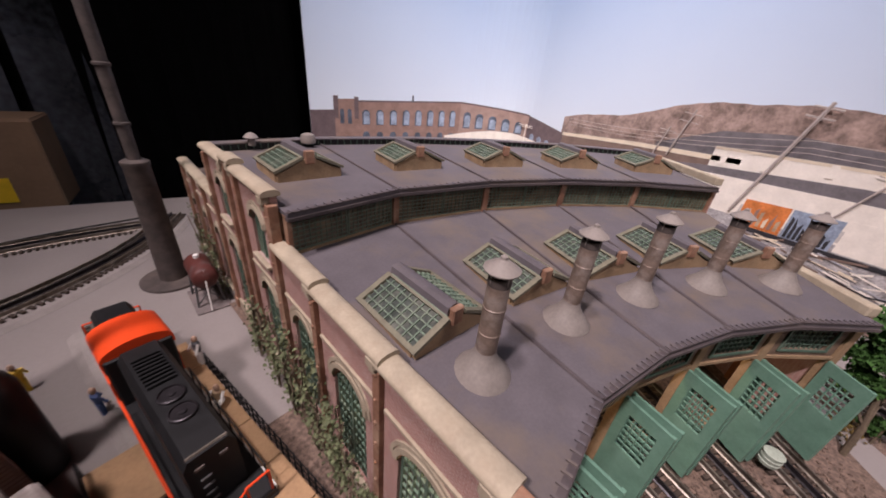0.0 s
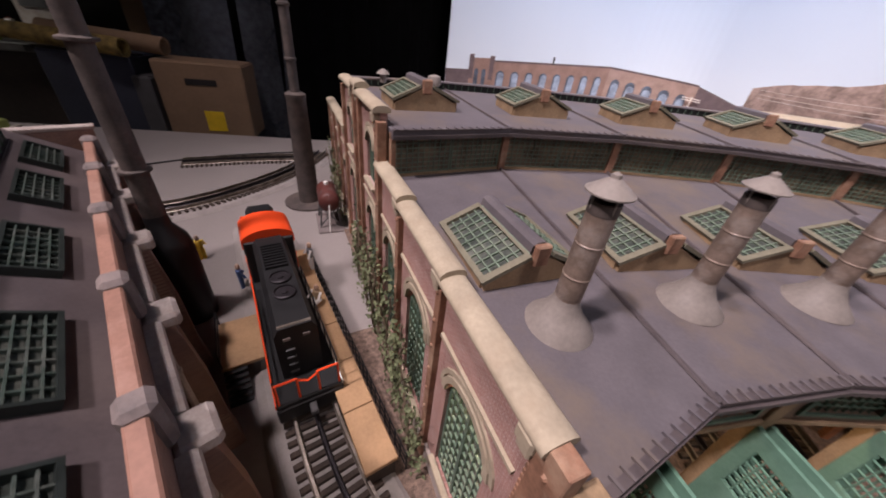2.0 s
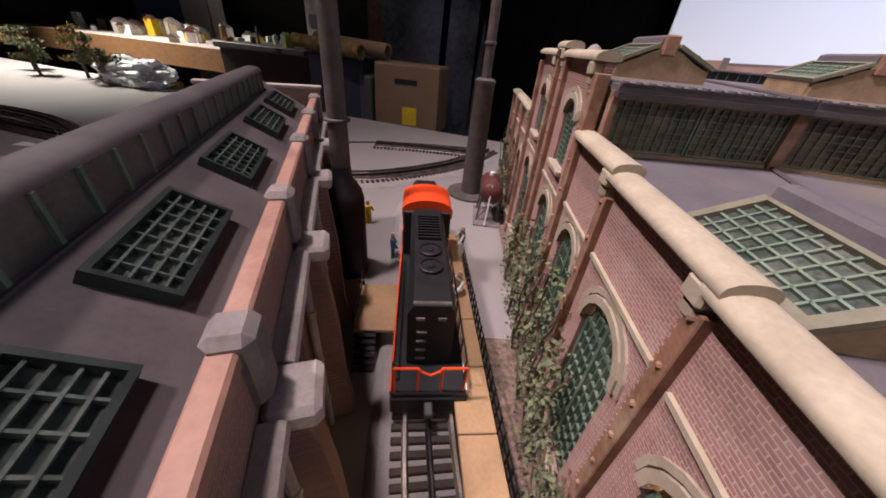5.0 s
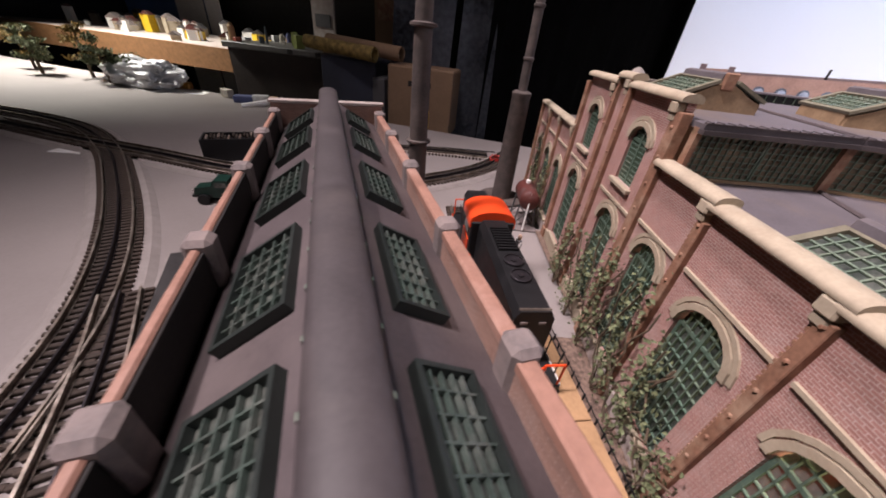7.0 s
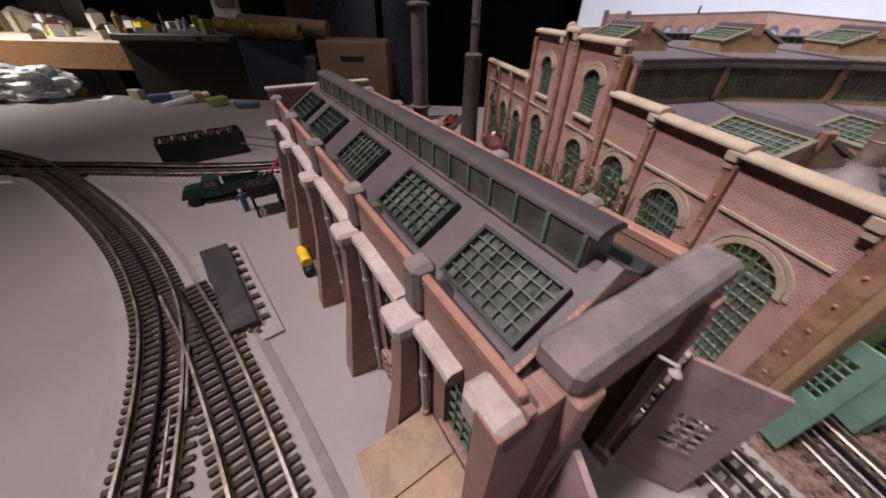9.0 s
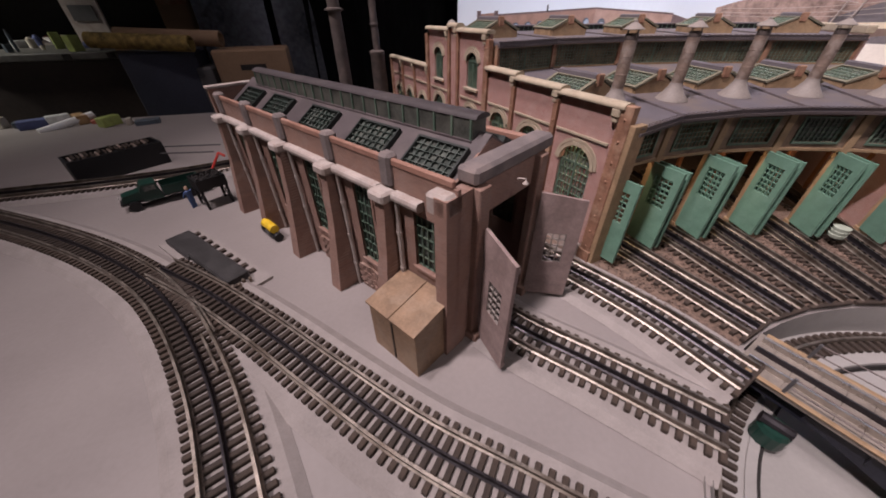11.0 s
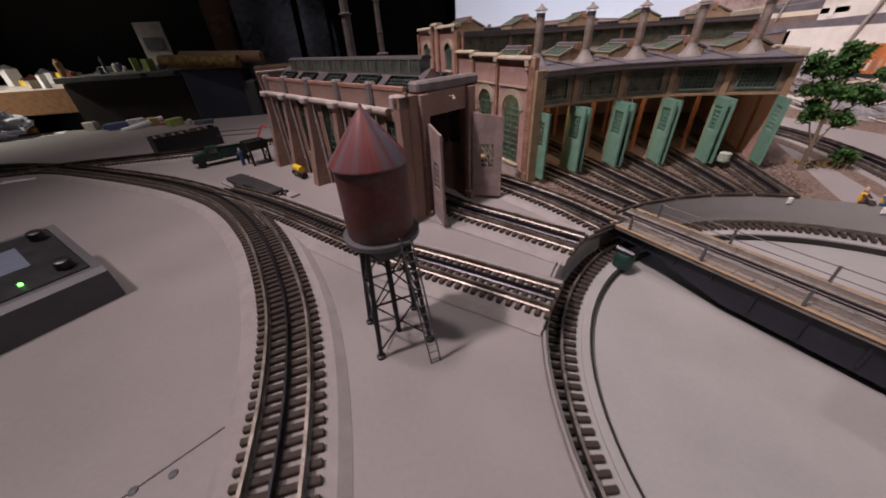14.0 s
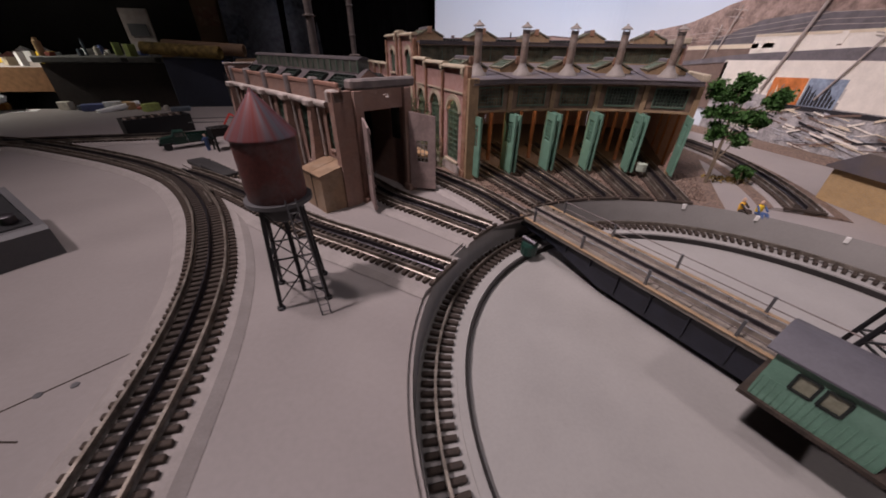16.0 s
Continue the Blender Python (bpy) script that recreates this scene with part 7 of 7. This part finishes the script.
for x in (-0.019, 0.019):
    for y in (-0.017, 0.017):
        bm = bmesh.new()
        box(bm, x - 0.0018, x + 0.0018, y - 0.0018, y + 0.0018, 0, 0.034, HPM)
        part("leg", bm, M_BLACK, hp)
    bm = bmesh.new()
    rod(bm, HPM @ Vector((x, -0.017, 0.003)), HPM @ Vector((x, 0.017, 0.032)), 0.0009, 5)
    rod(bm, HPM @ Vector((x, 0.017, 0.003)), HPM @ Vector((x, -0.017, 0.032)), 0.0009, 5)
    part("brace", bm, M_BLACK, hp)
bm = bmesh.new()
rod(bm, (-0.315, 0.535, 0.052), (-0.300, 0.545, 0.075), 0.002, 6)
rod(bm, (-0.300, 0.545, 0.075), (-0.290, 0.540, 0.070), 0.002, 6)
part("crank", bm, M_RED, hp, "small red crank")

for k, (u, row, mt) in enumerate(((0.0, 0, M_BLACK), (0.0135, 0, M_GREY), (0.027, 0, M_BLACK), (0.00675, 1, M_YELLOW), (0.02025, 1, M_YELLOW))):
    bm = bmesh.new()
    lathe(bm, [(0.0062, 0), (0.0066, 0.0005), (0.0066, 0.0055), (0.0061, 0.006), (0.0066, 0.0065), (0.0066, 0.0115), (0.0061, 0.012), (0.0066, 0.0125), (0.0066, 0.0175), (0.0062, 0.018)], 16, pose(-0.216 + u * 0.566, 0.388 - u * 0.824, 0.0066 + 0.0115 * row, 90, 0, 34.5))
    lab = {M_YELLOW: "yellow oil drum", M_GREY: "dull grey oil drum", M_BLACK: "black oil drum"}[mt]
    solo("oil_drum", bm, mt, lab + " lying stacked beside the engine house", "drum", "oil drums", smooth=True)

sw = thing("switch_machine", (-0.275, 0.31, 0), "flat dark grey switch machine beside the turnout", "switch machine")
a_, b_ = Vector((-0.334, 0.388)), Vector((-0.222, 0.262))
d_ = b_ - a_
M_SWITCH = node_mat("switch_black", (0.040, 0.038, 0.038), rough=0.5, vary=0.2, scale=50, fine=300, bump=0.08)
SWM = pose(a_.x, a_.y, 0, 0, 0, math.degrees(math.atan2(d_.y, d_.x)))
bm = bmesh.new()
box(bm, 0, d_.length * 0.42, -0.016, 0.016, 0.004, 0.012, SWM, 0.0012)
part("front_cover", bm, M_SWITCH, sw)
bm = bmesh.new()
box(bm, d_.length * 0.40, d_.length, -0.014, 0.014, 0.004, 0.016, SWM, 0.002)
part("motor_cover", bm, M_SWITCH, sw)
for k in range(4):
    bm = bmesh.new()
    lathe(bm, [(0.0022, 0), (0.0022, 0.006), (0.001, 0.007)], 8, SWM @ pose(d_.length + 0.004 + 0.003 * (k % 2), -0.010 + 0.0065 * k, 0.004))
    part("terminal_screw", bm, M_RAIL, sw, "bright terminal screw")
for k in range(9):
    x = d_.length * (k + 0.5) / 9
    bm = bmesh.new()
    box(bm, x - 0.003, x + 0.003, 0.016, 0.024, 0.002, 0.007, SWM)
    part("sleeper_end", bm, M_TIE, sw)
bm = bmesh.new()
box(bm, -0.01, 0.188, -0.024, 0.030, 0.0004, 0.0036, SWM)
solo("roadbed_board", bm, M_ROADBED, "thin pale roadbed board under the switch machine", "board")

# control box on the left
ct = thing("control_box", (-0.42, 0.03, 0), "grey sloped throttle box with knobs and small display", "control box")
KM = pose(-0.332, 0.028, 0, 0, 0, 138)
bm = bmesh.new()
prism(bm, [(0, 0), (0.15, 0), (0.15, 0.050), (0.145, 0.054), (0.012, 0.036), (0.004, 0.032)], 0.0, 0.115, KM @ pose(0, 0, 0))
part("case", bm, M_GREY, ct)
SL = math.degrees(math.atan2(0.018, 0.133))
KT = KM @ pose(0.012, 0, 0.036) @ pose(0, 0, 0, 0, -SL, 0)
bm = bmesh.new()
box(bm, 0.006, 0.125, 0.008, 0.107, 0.0002, 0.002, KT, 0.0008)
part("panel", bm, M_BLACK, ct, "black control panel")
bm = bmesh.new()
box(bm, 0.050, 0.100, 0.040, 0.085, 0.002, 0.0026, KT)
part("display", bm, M_SCREEN, ct, "grey display window")
for x, y in ((0.022, 0.022), (0.022, 0.092), (0.105, 0.020)):
    bm = bmesh.new()
    lathe(bm, [(0.0075, 0.002), (0.007, 0.011), (0.005, 0.012)], 18, KT @ pose(x, y, 0))
    part("knob", bm, M_RAIL_DARK, ct, "shiny dark knob", smooth=True)
bm = bmesh.new()
lathe(bm, [(0.0018, 0.002), (0.0018, 0.004), (0.0009, 0.0046)], 12, KT @ pose(0.020, 0.055, 0))
part("led", bm, M_LED, ct, "lit green indicator")

# papers, cable and red wire on the table
for x, y, w, h, a in ((-0.855, 0.568, 0.06, 0.035, 20), (-1.27, 1.155, 0.16, 0.06, 25), (-0.62, 0.85, 0.03, 0.02, 40)):
    bm = bmesh.new()
    box(bm, -w / 2, w / 2, -h / 2, h / 2, 0.0003, 0.0011, pose(x, y, 0, 0, 0, a))
    solo("paper_slip", bm, M_PAPER, "blank white slip of paper on the tabletop", "paper", "paper slips")
bm = bmesh.new()
q = None
for k in range(30):
    t = k / 29
    p = Vector((-0.40 + 0.34 * t, 0.92 + 0.19 * t + 0.02 * math.sin(4 * t), 0.002))
    if q is not None:
        rod(bm, q, p, 0.0016, 6)
    q = p
solo("cable", bm, M_BLACK, "thin black cable lying on the tabletop", "cable")
bm = bmesh.new()
rr = random.Random(9)
q = None
for k in range(46):
    a = k * 0.75
    p = Vector((-0.045 + (0.012 + 0.006 * rr.random()) * math.cos(a), 1.00 + (0.016 + 0.008 * rr.random()) * math.sin(a), 0.003 + 0.0003 * k))
    if q is not None:
        rod(bm, q, p, 0.0014, 5)
    q = p
solo("wire_coil", bm, M_RED, "tangled coil of red wire on the tabletop", "wire")
# seams in the plywood and a few nail heads
for a, b in (((-0.40, -0.33), (-0.150, -0.150)), ((-0.30, -0.205), (-0.19, -0.226))):
    bm = bmesh.new()
    rod(bm, (*a, 0.0), (*b, 0.0), 0.0007, 4)
    solo("board_joint", bm, M_TIE, "thin open joint between plywood boards", "joint", kind="structure")
for x, y in ((-0.185, -0.185), (-0.205, -0.190), (0.135, 0.035), (0.205, 0.07)):
    bm = bmesh.new()
    lathe(bm, [(0.003, 0), (0.0025, 0.0008), (0.0005, 0.001)], 10, pose(x, y, 0))
    solo("screw_head", bm, M_GREY, "small screw head in the tabletop", "screw", "screw heads")

# ---------- the room ----------
for nm, (x0, x1, y0, y1, z0, z1) in dict(wall_north=(-3.4, 1.9, 2.6, 2.7, -0.9, 2.9), wall_south=(-3.4, 1.9, -2.3, -2.2, -0.9, 2.9), wall_west=(-3.5, -3.4, -2.3, 2.7, -0.9, 2.9), wall_east=(1.8, 1.9, -2.2, 2.6, -0.9, 2.9), floor=(-3.4, 1.8, -2.2, 2.6, -1.0, -0.9), ceiling=(-3.4, 1.8, -2.2, 2.6, 2.9, 3.0)).items():
    bm = bmesh.new()
    box(bm, x0, x1, y0, y1, z0, z1)
    solo(nm, bm, M_ROOM, "dark unlit room " + nm.split("_")[0], nm.split("_")[0], kind="structure")

# black curtain behind the layout, and a sheet of glossy dark plastic
bm = bmesh.new()
prev = None
for k in range(61):
    x = -0.20 + 0.60 * k / 60
    y = 1.50 + 0.012 * math.sin(k * 0.9)
    cur = [bm.verts.new((x, y, -0.9)), bm.verts.new((x, y, 1.2))]
    if prev:
        bm.faces.new((prev[0], cur[0], cur[1], prev[1]))
    prev = cur
cur_m = node_mat("black_cloth", (0.004, 0.004, 0.0045), rough=0.95, vary=0.2, scale=20, fine=200, bump=0.1, spec=0.1)
bmesh.ops.solidify(bm, geom=list(bm.faces), thickness=0.004)
solo("curtain", bm, cur_m, "black cloth curtain hanging behind the layout", "curtain", smooth=True)
for x0, x1, z1, tilt in ((-0.33, -0.12, 0.95, 4), (-0.60, -0.36, 0.85, -6)):
    bm = bmesh.new()
    prev = None
    for k in range(13):
        x = x0 + (x1 - x0) * k / 12
        y = 1.50 + 0.02 * math.sin(k * 0.55)
        cur = [bm.verts.new((x, y, -0.5)), bm.verts.new((x + 0.03, y + 0.05, z1))]
        if prev:
            bm.faces.new((prev[0], cur[0], cur[1], prev[1]))
        prev = cur
    bmesh.ops.solidify(bm, geom=list(bm.faces), thickness=0.003)
    solo("plastic_sheet", bm, M_SHEEN, "hanging sheet of glossy dark plastic", "plastic sheet", "plastic sheets", smooth=True)


def carton(x0, x1, y0, y1, z0, z1, turn, label, mat=None, tape=True):
    c = thing("cardboard_box", ((x0 + x1) / 2, (y0 + y1) / 2, z0), label, "box", "stored boxes")
    m = pose((x0 + x1) / 2, (y0 + y1) / 2, z0, 0, 0, turn)
    w, d, h = (x1 - x0) / 2, (y1 - y0) / 2, z1 - z0
    bm = bmesh.new()
    box(bm, -w, w, -d, d, 0, h, m, 0.003)
    part("body", bm, mat or M_CARD, c)
    for s0, s1 in ((-1, -0.004), (0.004, 1)):
        bm = bmesh.new()
        box(bm, w * min(s0, s1) + (0.003 if s0 < 0 else 0), w * max(s0, s1) - (0.003 if s0 > 0 else 0), -d + 0.003, d - 0.003, h - 0.001, h + 0.003, m, 0.001)
        part("lid_flap", bm, mat or M_CARD, c)
    if tape:
        bm = bmesh.new()
        box(bm, -w * 0.35, w * 0.35, -d - 0.0015, -d - 0.0003, h * 0.72, h * 0.80, m)
        part("hand_slot", bm, M_LAMPBLACK, c, "dark hand slot")
        bm = bmesh.new()
        box(bm, -w * 0.1, w * 0.35, -d - 0.002, -d - 0.0005, h * 0.10, h * 0.38, m)
        part("yellow_label", bm, M_YELLOW, c, "yellow label")
    return c


carton(-0.525, -0.285, 1.36, 1.50, -0.05, 0.165, 4, "brown cardboard box with yellow label behind the table")
carton(-0.80, -0.58, 1.36, 1.50, -0.05, 0.165, 3, "dark navy cloth-covered crate", M_NAVY, False)
carton(-0.585, -0.535, 1.36, 1.47, -0.05, 0.115, -3, "pale grey file box with papers", M_GREY, False)
bench = thing("workbench", (-1.05, 1.55, -0.9), "dark cluttered workbench with dull metal edge", "workbench")
BNM = pose(-1.26, 1.36, 0, 0, 0, 4)
bm = bmesh.new()
box(bm, 0, 0.62, 0.0, 0.45, 0.150, 0.172, BNM, 0.003)
part("worktop", bm, node_mat("bench_edge", (0.12, 0.115, 0.105), rough=0.5, vary=0.15), bench)
bm = bmesh.new()
box(bm, 0.01, 0.60, 0.02, 0.44, -0.9, 0.148, BNM)
part("cabinet", bm, node_mat("bench_brown", (0.035, 0.024, 0.020), rough=0.6, vary=0.2, scale=8, fine=90), bench)
for x in (0.30, 0.42, 0.47):
    bm = bmesh.new()
    box(bm, x, x + 0.022, -0.003, 0.0, 0.153, 0.168, BNM)
    part("socket", bm, M_LAMPBLACK, bench)
rc = random.Random(21)
pal = [(0.5, 0.45, 0.38), (0.35, 0.08, 0.05), (0.6, 0.6, 0.58), (0.08, 0.1, 0.12), (0.3, 0.35, 0.1), (0.4, 0.25, 0.12), (0.1, 0.12, 0.25)]
pal = [node_mat("clutter_paint", c, vary=0.15) for c in pal]
for k in range(34):
    x, y = rc.uniform(0.0, 0.60), rc.uniform(0.02, 0.36)
    w, h = rc.uniform(0.012, 0.045), rc.uniform(0.008, 0.05)
    bm = bmesh.new()
    m = BNM @ pose(x, y, 0.1722, 0, 0, rc.uniform(0, 90))
    if k % 3 == 0:
        lathe(bm, [(w * 0.35, 0), (w * 0.36, h), (w * 0.2, h * 1.1), (w * 0.2, h * 1.25)], 14, m)
        solo("bottle", bm, pal[k % 7], "small workshop bottle standing on the bench", "bottle", "bench clutter", smooth=True)
    else:
        box(bm, -w / 2, w / 2, -w / 3, w / 3, 0, h, m, 0.001)
        solo("small_box", bm, pal[k % 7], "small workshop box lying on the bench", "box", "bench clutter")
for (x, y, z), ln_, mt, lab in (((-0.86, 1.37, 0.205), 0.30, M_LEAF_AUTUMN, "rolled yellow-green paper on the bench"), ((-0.80, 1.42, 0.215), 0.32, M_CARD, "rolled brown paper on the bench")):
    bm = bmesh.new()
    lathe(bm, [(0.022, 0), (0.024, ln_), (0.019, ln_), (0.018, 0.0)], 18, pose(x, y, z, 0, 93, -6), cap=False)
    solo("paper_roll", bm, mt, lab, "paper roll", "paper rolls", smooth=True)
# framed picture, white notice and boards behind the bench
for x0, x1, y, z0, z1, mt, lab in ((-0.80, -0.66, 1.80, 0.22, 0.44, M_CARD, "brown poster board standing behind the bench"), (-1.10, -0.98, 1.75, 0.22, 0.36, M_PALE, "pale pinned notice sheet"), (-2.76, -2.50, 2.42, 0.05, 0.48, M_WHITE, "white board panel standing at the back"), (-2.46, -2.33, 2.40, 0.1, 0.46, M_WHITE, "tall white cardboard tube")):
    bm = bmesh.new()
    box(bm, x0, x1, y, y + 0.01, -0.9, z1, None, 0.002)
    solo("board", bm, mt, lab, "board", "boards")
bm = bmesh.new()
box(bm, -0.78, -0.68, 1.792, 1.799, 0.30, 0.38)
solo("poster_panel", bm, M_RUST, "dark red printed panel on a poster", "poster")
bm = bmesh.new()
box(bm, -1.08, -1.00, 1.745, 1.7485, 0.25, 0.30)
solo("notice_picture", bm, M_GREY, "grey picture block on a notice", "notice")
# far layout section, bag and autumn trees
fl = thing("far_layout", (-2.0, 1.75, -0.9), "second lit layout bench with brown fascia", "layout")
bm = bmesh.new()
box(bm, -3.2, -1.28, 1.55, 2.3, 0.11, 0.125)
part("top", bm, M_PALE, fl)
bm = bmesh.new()
box(bm, -3.2, -1.28, 1.53, 1.55, 0.03, 0.125)
part("fascia", bm, node_mat("brown_fascia", (0.22, 0.11, 0.05), rough=0.5, vary=0.15), fl, "brown varnished fascia")
for x in (-3.0, -2.2, -1.4):
    bm = bmesh.new()
    box(bm, x, x + 0.04, 1.6, 1.64, -0.9, 0.11)
    part("leg", bm, M_TIE, fl)
for k in range(40):
    x, y = rc.uniform(-3.0, -1.32), rc.uniform(1.6, 2.2)
    w, h = rc.uniform(0.02, 0.07), rc.uniform(0.02, 0.09)
    bm = bmesh.new()
    box(bm, -w / 2, w / 2, -w / 2, w / 2, 0.0, h, pose(x, y, 0.1255, 0, 0, rc.uniform(0, 90)))
    hs = thing("toy_house", (x, y, 0.1255), "tiny pale model house on the far layout", "model house", "far model houses")
    part("wall", bm, [M_WHITE, M_PAPER, M_YELLOW, M_STONE][k % 4], hs)
    bm = bmesh.new()
    prism(bm, [(-w * 0.56, h), (w * 0.56, h), (0, h + w * 0.4)], -w * 0.52, w * 0.52, pose(x, y, 0.1256, 0, 0, 30))
    part("roof", bm, [M_GREY, M_TANKRED, M_STACK][k % 3], hs)
bm = bmesh.new()
box(bm, -3.39, -2.45, 2.50, 2.52, 0.1, 0.9)
solo("blue_panel", bm, node_mat("blue_sky_panel", (0.10, 0.17, 0.32), rough=0.6, vary=0.05, scale=2), "blue painted sky panel behind the far layout", "panel")
bm = bmesh.new()
r_ = bmesh.ops.create_icosphere(bm, subdivisions=5, radius=1.0)
for v in r_["verts"]:
    p = v.co.copy()
    nz = 1 + 0.28 * noise.noise(p * 2.0) + 0.16 * noise.noise(p * 5.5) + 0.08 * noise.noise(p * 12)
    v.co = Vector((p.x * 0.17 * nz - 1.45, p.y * 0.08 * nz + 1.16, max(0.0005, p.z * 0.06 * nz + 0.035)))
solo("plastic_bag", bm, node_mat("white_film", (0.72, 0.72, 0.74), rough=0.35, vary=0.06, bump=0.3, bump_dist=0.004, scale=25), "crumpled white plastic bag on the tabletop", "bag", smooth=True)
bm = bmesh.new()
box(bm, -0.035, 0.035, -0.014, 0.014, 0.02, 0.045, pose(-1.33, 1.20, -0.02, 0, 0, 20), 0.005)
solo("power_tool", bm, print_mat("dull_orange", (0.42, 0.18, 0.02), 0.1), "orange-yellow power tool on the table edge", "tool")
bm = bmesh.new()
box(bm, -0.03, 0.03, -0.004, 0.0, 0.0, 0.006, pose(-1.32, 1.525, 0.075))
solo("indicator_strip", bm, M_LEDRED, "red lit indicator strip on the fascia", "indicator")
bm = bmesh.new()
rod(bm, (-0.95, 1.10, 0.0), (-0.86, 1.20, 0.02), 0.010, 10)
solo("glue_bottle", bm, M_PAPER, "white glue bottle lying at the table edge", "bottle", smooth=True)
for k in range(9):
    bm = bmesh.new()
    x, y = -1.10 + 0.052 * k, 1.12 + rc.uniform(0, 0.07)
    w, h = rc.uniform(0.012, 0.04), rc.uniform(0.01, 0.03)
    box(bm, -w, w, -w / 2, w / 2, 0, h, pose(x, y, 0, 0, 0, rc.uniform(0, 180)), 0.002)
    solo("hobby_tool", bm, pal[(k * 3) % 7], "small hobby tool lying near the table edge", "tool", "hobby tools")
for k, (x, y, h) in enumerate(((-1.56, 1.10, 0.14), (-1.70, 1.13, 0.17), (-1.86, 1.06, 0.16), (-2.02, 1.12, 0.15), (-1.48, 1.15, 0.10))):
    tree(x, y, h, 0.05, M_LEAF_AUTUMN if k % 2 else M_LEAF, "feathery autumn-coloured model tree standing on the tabletop", 30 + k, group="autumn trees", leaf=0.008, n=18)
